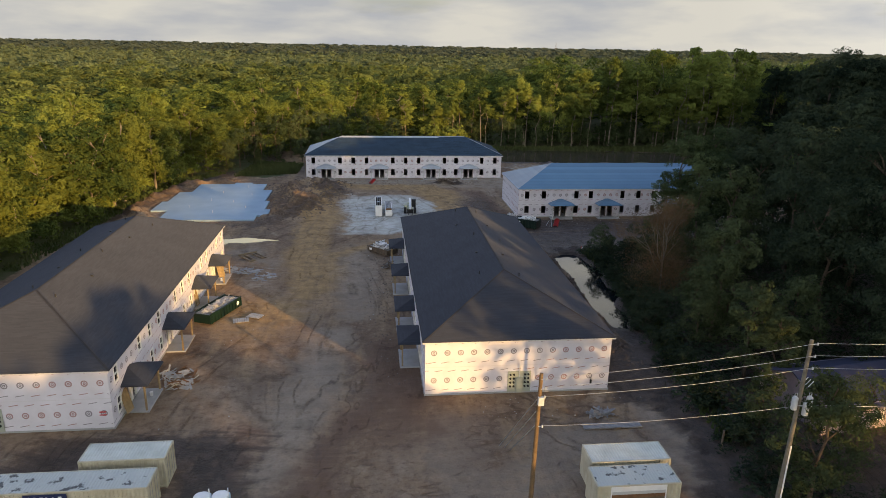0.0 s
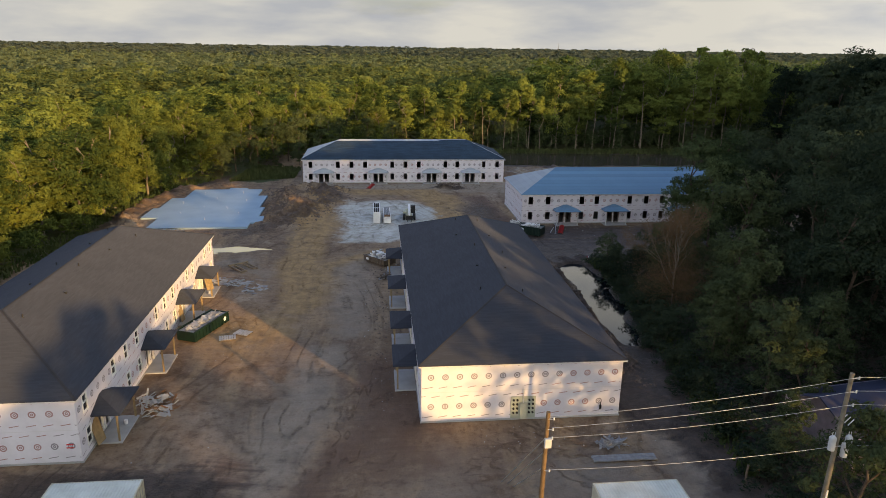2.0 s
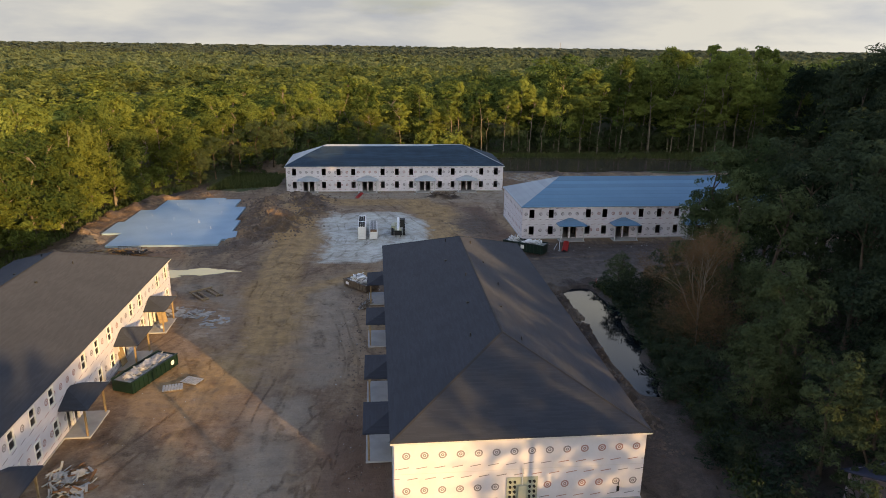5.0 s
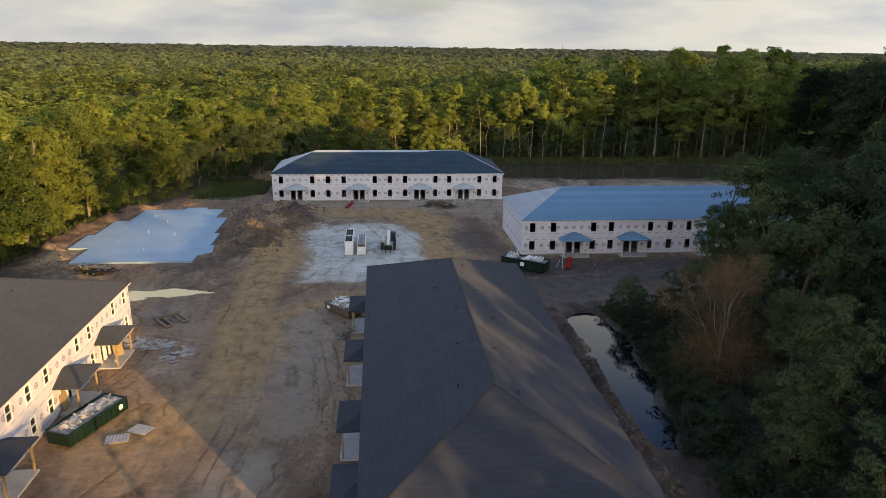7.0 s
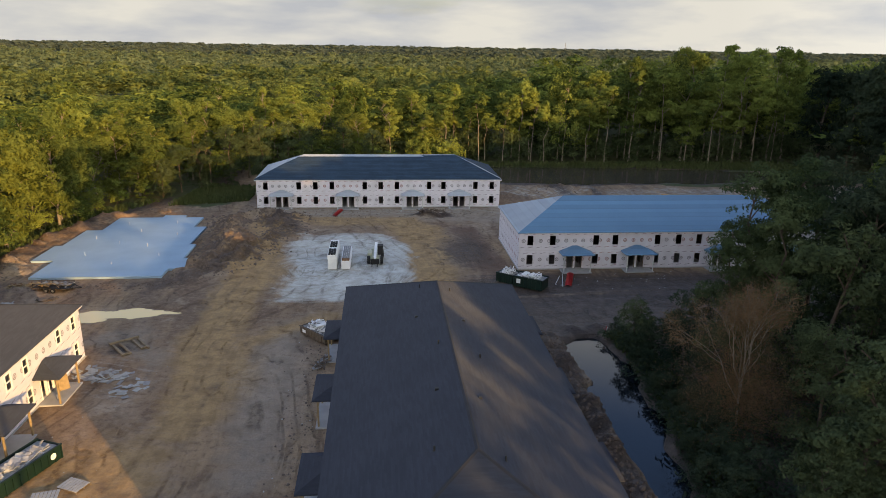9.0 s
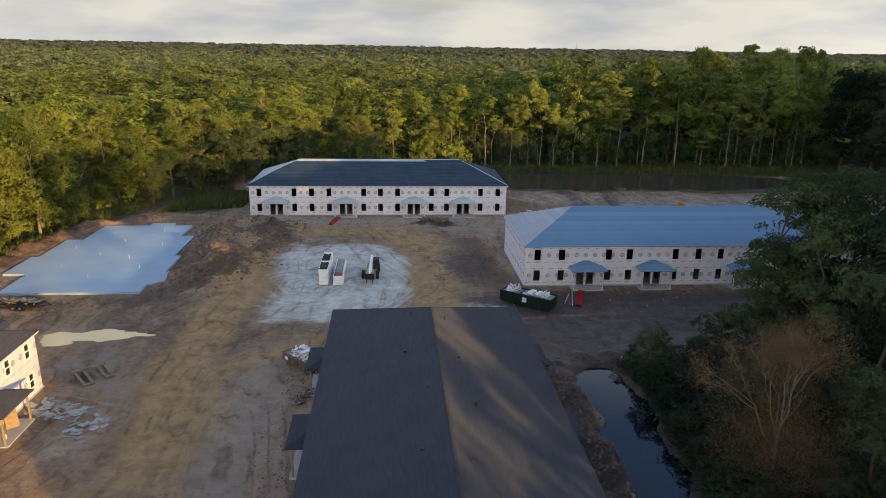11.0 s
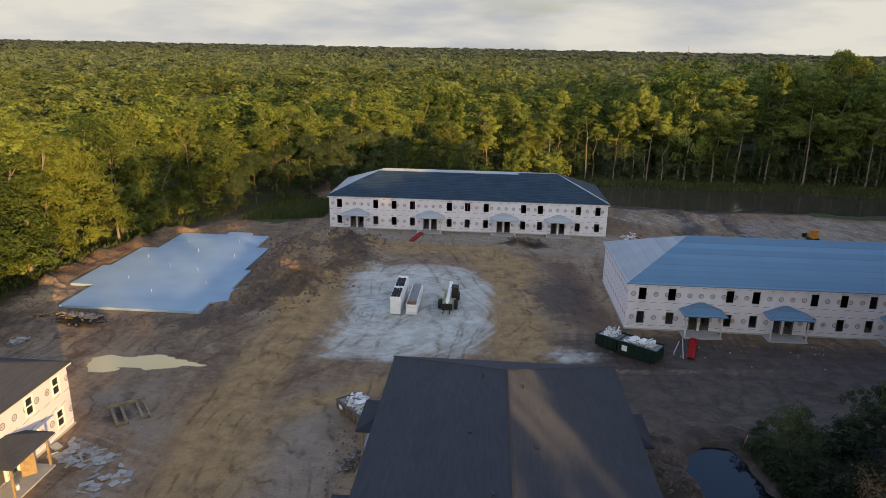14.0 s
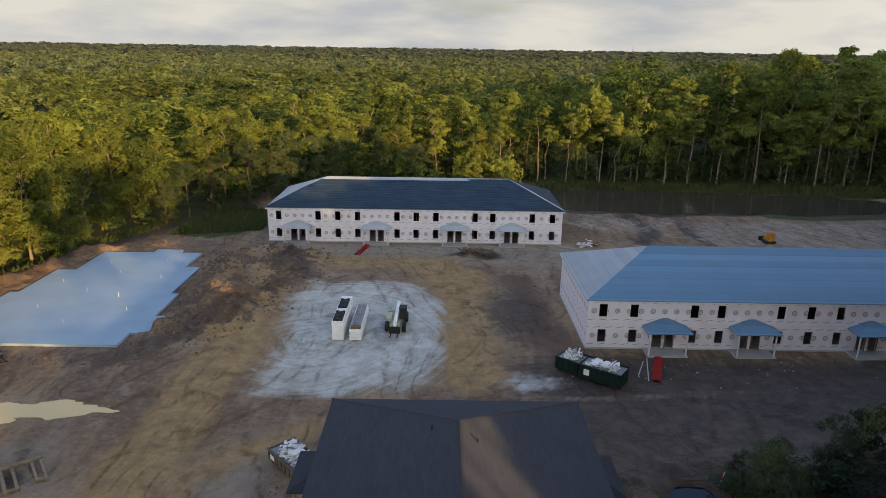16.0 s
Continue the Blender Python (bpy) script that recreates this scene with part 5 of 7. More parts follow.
for x, y, s, kind in ((-52.5, 121, 0.62, "cone"), (-50, 126, 0.5, "dusk"), (-46.5, 129, 0.8, "cone"), (-45.5, 134, 0.52, "dusk"), (-42, 139, 0.62, "dusk"), (-38.5, 143, 0.9, "cone"), (-36, 148, 0.66, "dusk"), (-30, 151, 0.6, "dusk"), (-24, 153, 0.55, "dusk"), (-16, 154, 0.62, "dusk"), (-8, 156, 0.5, "dusk"), (-40, 131, 0.5, "cone"), (-34.5, 136, 0.55, "cone")):
    plant(kind, x, y, s)
for x, y in along([(-45, 141), (-43, 150), (-36, 158), (-10, 160), (12, 161)], 4.5, 1.2):
    plant("scrub", x, y, tree_rng.uniform(0.7, 1.5))
for x, y in along([(px + 1.5, py) for px, py in LEFT_EDGE], 7.5, 1.2):
    plant("scrub", x, y, tree_rng.uniform(0.5, 1.0))
# the shaded wood beside the pond
for x, y, s, kind in ((24.7, -1.6, 0.66, "cone"), (23.6, 1.6, 0.84, "cone"), (29.5, 3.5, 0.85, "cone"), (22.0, 9.5, 0.62, "cone"), (24.4, 10.6, 1.04, "cone"), (27.2, 12.8, 1.10, "cone"), (21.9, 42.6, 0.44, "cone"), (24.8, -13.6, 0.62, "cone"),
                      (30, 22, 0.85, "cone"), (35.4, 29.6, 1.42, "cone"), (29, 31, 0.62, "cone"), (26.5, 33, 0.55, "cone"), (31, 36, 0.7, "cone"), (36.2, 46.5, 0.92, "dusk"), (33.6, 45.2, 0.66, "dusk"), (36.5, 40.5, 0.8, "dusk"),
                      (39.5, 44.8, 1.0, "dusk"), (46, 49, 0.98, "gloom"), (44, 38, 1.02, "gloom"), (50, 42, 1.1, "gloom"), (40, 22, 0.9, "gloom"), (46, 28, 1.1, "gloom"),
                      (37, 10, 0.9, "gloom"), (43, 14, 1.15, "gloom"), (36, -2, 0.8, "gloom"), (44, 2, 1.15, "gloom"), (52, 16, 1.25, "gloom"), (55, 30, 1.2, "gloom"), (57, 48, 1.1, "shade"), (65, 55, 1.15, "shade"), (63, 40, 1.25, "shade"),
                      (17.1, -19, 0.9, "cone"), (19, -9, 0.55, "cone"), (43, -9, 0.95, "shade")):
    plant(kind, x, y, s, group="trees beside the pond")
for x, y in along([(72, 62), (84, 74), (98, 88), (110, 104), (118, 122), (120, 145)], 7.0, 1.5):
    plant("shade", x, y, tree_rng.uniform(1.05, 1.3) * (0.58 + 0.60 * float(smooth(0.81 * x + 0.585 * y, 112, 165))))
for x, y in along([(70, 48), (84, 60), (100, 76), (116, 96), (126, 118), (130, 146)], 8.0, 2.0):
    plant("shade", x, y, tree_rng.uniform(1.2, 1.45) * (0.56 + 0.58 * float(smooth(0.81 * x + 0.585 * y, 112, 165))))
for x, y, s in ((74, 73, 0.92), (80, 79, 1.0), (85.5, 86, 0.95), (69, 66, 0.85), (91, 92, 0.9)):
    plant("tall", x, y, s, 0.95)
for x, y in ((122, 150), (128, 158), (121, 161), (136, 166), (130, 174), (142, 178), (150, 190)):
    plant("shade", x, y, 1.25)
for x, y, s in ((23.8, 45.5, 0.62), (21.8, 47.5, 0.45), (26.5, 44.5, 0.55), (25.5, 49.0, 0.5), (21.0, 39, 0.7), (20.8, 33, 0.6), (21.2, 28, 0.8), (20.6, 21, 0.7), (19.2, 15, 0.8), (18.2, 9, 0.7), (17.5, 3, 0.7), (16.8, -4, 0.6), (29, 48, 1.0), (33, 50.5, 0.9), (16.3, -10, 0.6), (15.6, -16, 0.6), (20.6, 41.6, 0.5), (20.9, 36.2, 0.6), (20.4, 31.8, 0.6), (20.2, 28.4, 0.55), (19.7, 25, 0.6), (19.0, 21.4, 0.55), (18.4, 18.2, 0.6), (17.4, 13.6, 0.6), (16.9, 9.5, 0.6), (16.6, 5, 0.55), (22.6, 41.5, 0.9), (23.2, 31.5, 1.0), (22.8, 24.6, 1.0), (21.4, 17.4, 0.9), (24.6, 37.2, 1.1)):
    plant("bush", x, y, s, group="bushes round the pond")


def bare_tree(x, y):
    """The half-bare browning tree by the pond: pale leaders fanning upwards, fine twigs and thin rusty leaves."""
    rng = np.random.default_rng(97)
    bm = bmesh.new()
    tips = []

    def grow(p, way, length, r, depth):
        mid = p + way * length * 0.5 + Vector(rng.normal(size=3)) * length * 0.04
        q = mid + (way + Vector((0, 0, 0.10)) + Vector(rng.normal(size=3)) * 0.10).normalized() * length * 0.5
        seg = 6 if depth < 2 else 3
        tube(bm, p, mid, r, r * 0.8, seg, caps=False)
        tube(bm, mid, q, r * 0.8, r * 0.6, seg, caps=False)
        if depth >= 2:
            tips.extend((mid, q))
        if depth >= 5:
            return
        for k in range(3 if depth else 7):
            start = q if k < 2 else mid.lerp(q, rng.uniform(0, 0.8))
            w = way + Vector(rng.normal(size=3)) * (0.30 + 0.05 * depth)
            w.z = max(w.z, 0.55 - 0.1 * depth)
            w.normalize()
            grow(start, w, length * rng.uniform(0.50, 0.70), r * 0.56, depth + 1)

    grow(Vector((0, 0, -0.2)), Vector((0.03, 0, 1)), 6.0, 0.12, 0)
    pts = np.array([tuple(t) for t in tips])
    pts[:, 2] = np.maximum(pts[:, 2], 1.2)
    # rusty skirt of low twigs round the stem
    low = rng.normal(size=(2000, 3)) * np.array([2.1, 2.1, 2.0]) + np.array([0.0, 0.0, 4.6])
    pts = np.concatenate([pts, low[low[:, 2] > 0.8]])
    n = 60000
    c = pts[rng.integers(0, len(pts), n)] + rng.normal(size=(n, 3)) * 0.38
    u, v = rng.normal(size=(n, 3)), rng.normal(size=(n, 3))
    u /= np.linalg.norm(u, axis=1)[:, None]
    v /= np.linalg.norm(v, axis=1)[:, None]
    s = rng.uniform(0.03, 0.08, n)[:, None]
    q = np.stack([c + u * s, c + v * s, c - u * s], 1)
    ob = thing("tree", "half-bare browning tree with pale limbs by the pond", "tree", pose(x, y, float(ground_height(x, y))), "trees beside the pond")
    part("trunk", bm, M_BARK_BARE, ob)
    piece("crown", quads_mesh("crown", q, M_LEAF_BROWN), ob)


bare_tree(24.0, 24.2)


def woods(name, label, places, kinds, material, seed):
    """A far wood as one sheet of leaf clumps, tree by tree from a few crown shapes."""
    rng = np.random.default_rng(seed)
    out = []
    turn = rng.uniform(0, 2 * np.pi, len(places))
    pick = rng.integers(0, len(kinds), len(places))
    for k, q in enumerate(kinds):
        sel = np.flatnonzero(pick == k)
        if not len(sel):
            continue
        p = places[sel]
        c, s = np.cos(turn[sel])[:, None, None], np.sin(turn[sel])[:, None, None]
        x, y, z = q[None, :, :3, 0], q[None, :, :3, 1], q[None, :, :3, 2]
        w, h = p[:, 2][:, None, None], p[:, 3][:, None, None]
        out.append(np.stack([(x * c - y * s) * w + p[:, 0][:, None, None], (x * s + y * c) * w + p[:, 1][:, None, None], z * h], -1).reshape(-1, 3, 3))
    return tagged(new(name, quads_mesh(name, np.concatenate(out), material)), label, "woods", kind="stuff")


def scatter(rng, x0, x1, y0, y1, step, keep):
    gx, gy = np.meshgrid(np.arange(x0, x1, step), np.arange(y0, y1, step))
    x, y = gx.ravel() + rng.uniform(-0.45, 0.45, gx.size) * step, gy.ravel() + rng.uniform(-0.45, 0.45, gx.size) * step
    ok = keep(x, y)
    return x[ok], y[ok]


def in_view(x, y, pad):
    """A wedge wide enough for all that the path looks over."""
    return np.abs(x - 0.02 * y) < 0.80 * (y + 75) + pad


wrng = np.random.default_rng(400)
NEAR_Q = [crown_arrays(np.random.default_rng(200 + k), 22.0, 4.6, 6.0, 860, 0.52, 13, 0.7, 5, 0.75)[0] for k in range(6)]
SIDE_Q = [crown_arrays(np.random.default_rng(250 + k), 22.0, 5.2, 8.0, 130, 1.6, 10, 0.8, 2)[0] for k in range(4)]
MID_Q = [crown_arrays(np.random.default_rng(220 + k), 22.0, 5.0, 8.0, 330, 0.80, 8, 0.7, 4, 0.75)[0] for k in range(6)]
MIDFAR_Q = [crown_arrays(np.random.default_rng(230 + k), 22.0, 5.4, 10.0, 96, 1.35, 5, 0.8, 3, 0.75)[0] for k in range(6)]
FAR_Q = [crown_arrays(np.random.default_rng(240 + k), 22.0, 8.0, 9.0, 36, 3.6, 4, 0.7, 2, 0.75)[0] for k in range(5)]


def rows_of(x, y, w, lo, hi):
    h = (1.0 + 0.35 * vnoise(x, y, 0.02, 31)) * wrng.uniform(lo, hi, len(x))
    return np.stack([x, y, wrng.uniform(0.65, 1.3, len(x)) * w, h], 1)


def behind_edge(x, y, gap, far):
    d = inside(x, y, CLEAR)
    return (d > gap) & (d < far)


x, y = scatter(wrng, -190, 175, 20, 300, 9.4, lambda a, b: behind_edge(a, b, 15, 78) & in_view(a, b, 15) & ((b > 60) | (a < 0)) & ~((a > 20) & (b < 70)))
woods("near_woods", "olive-green broadleaf wood behind the site", rows_of(x, y, 1.6, 0.50, 0.92) * (1.0 + np.outer(smooth(x, 25, 70), (0, 0, 0.2, 0.5))), NEAR_Q, M_LEAF, 1)
x, y = scatter(wrng, -420, 400, 60, 420, 10.6, lambda a, b: behind_edge(a, b, 78, 230) & in_view(a, b, 20))
woods("middle_woods", "broadleaf wood stretching away behind the site", rows_of(x, y, 1.5, 0.46, 0.96), MID_Q, M_LEAF_MID_HAZE, 2)
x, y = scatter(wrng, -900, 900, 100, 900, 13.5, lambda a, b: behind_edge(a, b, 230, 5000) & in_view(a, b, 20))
woods("middle_woods", "broadleaf wood stretching away towards the plain", rows_of(x, y, 1.5, 0.46, 1.0), MIDFAR_Q, M_LEAF_FAR_HAZE, 6)
x, y = scatter(wrng, -1400, 1400, 900, 1500, 21, lambda a, b: in_view(a, b, 30))
woods("distant_woods", "distant wooded plain beyond the site", rows_of(x, y, 1.35, 0.5, 1.0), FAR_Q, M_LEAF_DISTANT_HAZE, 9)
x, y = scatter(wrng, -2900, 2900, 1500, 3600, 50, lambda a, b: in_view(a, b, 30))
woods("distant_woods", "distant wooded plain reaching the horizon", rows_of(x, y, 3.1, 0.5, 1.05), FAR_Q, M_LEAF_DISTANT_HAZE, 3)
# woods on the low sun's side, mostly out of view, added to shade the site
x, y = scatter(wrng, 40, 300, -160, 140, 9.5, lambda a, b: (0.81 * a + 0.585 * b > 32) & ~((a < 72) & (b > -32)) & ~((b > 40) & (a < 95 + 0.55 * (b - 40))) & (np.hypot(a - 60, b) < 240))
tall = rows_of(x, y, 1.4, 1.3, 1.6)
# heights raised and lowered to where their shade should fall
tall[:, 3] *= 1 + 0.42 * smooth(0.81 * x + 0.585 * y, 142, 160)
tall[:, 3] *= 1 - 0.38 * np.exp(-(((0.81 * x + 0.585 * y - 108) / 14) ** 2))
woods("shade_woods", "dark-green wood beside the site", tall, SIDE_Q, M_LEAF_SHADED, 4)
# trees out of view from here on, added to block or thin the sunlight
for p, q, s, kind in ((-23, 92, 1.3, "full"), (-28.5, 90, 1.36, "full"), (-33, 93, 1.3, "full"), (-38, 91, 1.2, "full"), (-43, 93, 1.2, "full"), (-48, 91, 1.2, "full"), (29.8, 52, 1.2, "shade"), (30, 66, 1.25, "shade"), (30.2, 82, 1.3, "shade"), (30, 98, 1.35, "shade"), (-1, 63, 0.92, "airy"), (3.5, 60, 0.90, "airy"), (7.5, 64, 0.92, "airy"), (16, 60, 1.03, "dusk"), (26, 64, 1.0, "shade")):
    plant(kind, 0.81 * p + 0.585 * q, 0.585 * p - 0.81 * q, s, group="trees beside the road")
for p, q in ((8.5, 72), (12, 70), (15.5, 73), (19, 70), (22.5, 73)):
    plant("lank", 0.81 * p + 0.585 * q, 0.585 * p - 0.81 * q, 1.35, 1.25, 0, "trees beside the road")
for p, q in ((-46.5, 88), (-41.5, 87), (-36.5, 88)):
    plant("full", 0.81 * p + 0.585 * q, 0.585 * p - 0.81 * q, 0.95, 1.12, group="trees beside the road")
for p, q, tall in ((-19.8, 76, 15.0), (-17.6, 73, 13.4), (-15.4, 76, 14.0), (-13.6, 73, 13.0), (-10.8, 71, 13.0), (-9.6, 75, 12.6)):
    plant("full", 0.81 * p + 0.585 * q, 0.585 * p - 0.81 * q, 0.72, tall / 19 / 0.72, group="trees beside the road")
for k in range(7):
    p, tall = -15.5 + 3.9 * k, 12.9 if k < 2 else 10.6
    q = 70 + tree_rng.uniform(-2, 2)
    plant("full", 0.81 * p + 0.585 * q, 0.585 * p - 0.81 * q, 0.85, tall / 19 / 0.85, group="trees beside the road")
UNDER_Q = [crown_arrays(np.random.default_rng(280 + k), 8.0, 3.4, 0.0, 620, 0.34, 12, 0.4)[0] for k in range(4)]
x, y = scatter(wrng, -48, 124, 167.5, 182, 4.4, lambda a, b: a > -100)
# lighter leaf chosen here to paint in haze over the far edge
woods("understory", "dark-green understory filling the far wood's edge", np.stack([x, y, wrng.uniform(0.6, 1.2, len(x)), wrng.uniform(0.5, 1.3, len(x))], 1), UNDER_Q, M_LEAF_DARK, 8)
LOW_Q = [crown_arrays(np.random.default_rng(260 + k), 2.6, 1.9, 0.0, 130, 0.26, 9, 0.4)[0] for k in range(4)]
x, y = scatter(wrng, 15, 62, -30, 56, 2.1, lambda a, b: ((inside(a, b, CLEAR) > 0.8) | ((a > 17.0 + 0.06 * (b - 20)) & (b < 45) & (inside(a, b, POND) < 3.5))) & (inside(a, b, POND) > 0.7) & ~((a > 22) & (a < 42) & (b < 1) & (b > -18)))
woods("undergrowth", "dark-green undergrowth beneath the trees by the pond", np.stack([x, y, wrng.uniform(0.7, 1.3, len(x)), wrng.uniform(0.25, 0.8, len(x))], 1), LOW_Q, M_LEAF_SHADED, 5)
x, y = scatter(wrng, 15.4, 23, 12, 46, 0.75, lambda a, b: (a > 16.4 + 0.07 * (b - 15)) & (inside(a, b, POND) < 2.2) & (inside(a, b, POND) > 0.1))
woods("bank_growth", "low dark-green growth along the pond's bank", np.stack([x, y, wrng.uniform(0.28, 0.42, len(x)), wrng.uniform(0.15, 0.36, len(x))], 1), LOW_Q, M_LEAF_SHADED, 9)


# ---- things on the site ----
def corrugated(bm, length, z0, z1, y, out, depth=0.04, pitch=0.28):
    """A corrugated steel sheet along x at y, its outer face towards out (+1 or -1)."""
    n = int(length / pitch)
    xs, off = [], []
    for k in range(n):
        a = k * length / n
        w = length / n
        xs += [a, a + w * 0.35, a + w * 0.5, a + w * 0.85]
        off += [0, 0, -depth, -depth]
    xs.append(length)
    off.append(0)
    lo = [bm.verts.new((x, y + out * o, z0)) for x, o in zip(xs, off)]
    hi = [bm.verts.new((x, y + out * o, z1)) for x, o in zip(xs, off)]
    for k in range(len(xs) - 1):
        bm.faces.new((lo[k], lo[k + 1], hi[k + 1], hi[k]) if out < 0 else (lo[k + 1], lo[k], hi[k], hi[k + 1]))


def container(label, x0, y0, length, roof_mat, doors_right=True):
    """A steel shipping container; its near lower corner at (x0, y0)."""
    W, H = 2.44, 2.59
    ob = thing("shipping_container", label, "container", pose(x0, y0, 0), "shipping containers")
    bm = bmesh.new()
    for xx in (0, length - 0.14):
        for yy in (0, W - 0.14):
            soft_box(bm, xx, xx + 0.14, yy, yy + 0.14, 0.0, H)
    for yy in (0.0, W - 0.1):
        box(bm, 0.14, length - 0.14, yy, yy + 0.1, 0.05, 0.2)
        box(bm, 0.14, length - 0.14, yy, yy + 0.1, H - 0.1, H - 0.01)
    for xx in (0.0, length - 0.1):
        box(bm, xx, xx + 0.1, 0.14, W - 0.14, 0.05, 0.2)
        box(bm, xx, xx + 0.1, 0.14, W - 0.14, H - 0.12, H - 0.01)
    part("frame", bm, M_CREAM, ob)
    for y, s in ((0.05, -1), (W - 0.05, 1)):
        bm = bmesh.new()
        corrugated(bm, length - 0.28, 0.2, H - 0.1, 0, s)
        p = part("side_panel", bm, M_CREAM, ob)
        p.matrix_basis = pose(0.14, y, 0)
    bm = bmesh.new()
    tmp = bmesh.new()
    corrugated(tmp, length - 0.2, 0, W - 0.2, 0, -1, 0.025, 0.22)
    merge(bm, tmp, Matrix(((1, 0, 0, 0.1), (0, 0, 1, 0.1), (0, 1, 0, H - 0.035), (0, 0, 0, 1))))
    bmesh.ops.recalc_face_normals(bm, faces=bm.faces[:])
    if sum(f.normal.z for f in bm.faces) < 0:
        bmesh.ops.reverse_faces(bm, faces=bm.faces[:])
    part("roof_panel", bm, roof_mat, ob, "chalky corrugated roof sheet" if roof_mat is M_CREAM_TOP else "peeling corrugated roof sheet")
    bm = bmesh.new()
    box(bm, 0.1, length - 0.1, 0.1, W - 0.1, 0.08, 0.16)
    part("floor_panel", bm, M_OLDWOOD, ob)
    ends = (length - 0.02, -0.02 + 0.04)
    for k, xe in enumerate(ends):
        for d in (0, 1):
            bm = bmesh.new()
            y1 = 0.14 + d * (W - 0.28) / 2
            soft_box(bm, xe - 0.05, xe, y1 + 0.01, y1 + (W - 0.28) / 2 - 0.01, 0.2, H - 0.12)
            door = part("door", bm, M_CREAM, ob)
            if k == 0:
                for yy in (0.3, 0.75):
                    bm = bmesh.new()
                    tube(bm, (xe + 0.03, y1 + yy, 0.2), (xe + 0.03, y1 + yy, H - 0.15), 0.02, seg=6)
                    part("lock_rod", bm, M_GALV, door)
    return ob


cont_1 = container("cream shipping container with chalky white roof", -36.85, -12.65, 6.25, M_CREAM_TOP)
cont_2 = container("long cream shipping container with peeling roof paint", -43.1, -16.15, 12.3, M_RUSTTOP)
cont_3 = container("cream shipping container with pale ribbed roof", 1.45, -15.65, 6.3, M_CREAM_TOP)
cont_4 = container("cream shipping container with peeling roof and a printed banner", 0.98, -18.55, 6.3, M_RUSTTOP)
bm = bmesh.new()
soft_box(bm, 4.0, 6.9, -0.035, -0.012, 1.75, 2.42)
board = part("sign_board", bm, M_NAVY, cont_2, "navy sign with white lettering bars")
for k, w in enumerate((0.28, 0.22, 0.25, 0.12, 0.10, 0.22)):
    bm = bmesh.new()
    x = 4.25 + k * 0.42
    box(bm, x, x + w, -0.042, -0.036, 1.98, 2.22)
    part("letter_bar", bm, M_WHITE, board)
bm = bmesh.new()
soft_box(bm, 1.0, 5.2, -0.05, -0.012, 1.2, 2.5)
ban = part("banner", bm, M_WHITE, cont_4, "printed vinyl banner with plain colour bands")
for z0, z1, mt in ((1.3, 1.55, M_OLDWOOD), (1.55, 1.85, M_RUSTWOOD), (1.85, 2.1, M_GREYP)):
    bm = bmesh.new()
    box(bm, 1.1, 5.1, -0.058, -0.051, z0, z1)
    part("colour_band", bm, mt, ban)


def toilet(x, y, turn):
    ob = thing("portable_toilet", "pale blue portable toilet with domed roof", "toilet", pose(x, y, 0, 0, 0, turn), "portable toilets")
    bm = bmesh.new()
    soft_box(bm, -0.55, 0.55, -0.58, 0.58, 0.05, 2.05, 0.05)
    part("cabin", bm, M_TOILET, ob)
    bm = bmesh.new()
    tmp = bmesh.new()
    bmesh.ops.create_uvsphere(tmp, u_segments=14, v_segments=8, radius=0.66)
    for v in tmp.verts:
        v.co.x = math.copysign(min(abs(v.co.x), 0.57), v.co.x)
        v.co.y = math.copysign(min(abs(v.co.y), 0.60), v.co.y)
        v.co.z = max(v.co.z, -0.02) * 0.42
    merge(bm, tmp, Matrix.Translation((0, 0, 2.06)))
    part("roof", bm, M_WHITE, ob, "pale domed translucent roof")
    bm = bmesh.new()
    soft_box(bm, -0.36, 0.36, -0.62, -0.585, 0.15, 1.95, 0.01)
    part("door", bm, M_TOILET, ob)
    bm = bmesh.new()
    tube(bm, (0.42, 0.42, 2.1), (0.42, 0.42, 2.45), 0.05)
    part("vent_pipe", bm, M_WHITE, ob)
    bm = bmesh.new()
    box(bm, -0.6, 0.6, -0.62, 0.62, 0.0, 0.06)
    part("skid", bm, M_BLACK, ob)


toilet(-26.95, -16.9, 4)
toilet(-25.7, -16.85, -3)


def utility_pole(x, y, top, label, material, lean, hooks):
    ob = thing("utility_pole", label, "pole", pose(x, y, 0), "utility poles")
    bm = bmesh.new()
    tube(bm, (0, 0, -0.4), (lean, 0, top), 0.19, 0.125, 12)
    part("pole", bm, material, ob)
    for z in hooks:
        bm = bmesh.new()
        cx = lean * z / top
        tube(bm, (cx, -0.1, z - 0.05), (cx + 0.28, -0.28, z + 0.02), 0.025, seg=6)
        tube(bm, (cx + 0.28, -0.28, z - 0.02), (cx + 0.28, -0.28, z + 0.16), 0.06, 0.045, 8)
        part("insulator", bm, M_GREYP, ob)
    return ob


pole_1 = utility_pole(-4.15, -19.3, 12.15, "weathered tan wooden utility pole with guy wires", M_POLE, 0.22, (11.8, 11.1, 10.5, 8.3))
pole_2 = utility_pole(13.95, -19.8, 14.25, "tall grey wooden utility pole with transformers", M_POLE_GREY, 0.35, (14.0, 13.1, 12.2, 9.4))
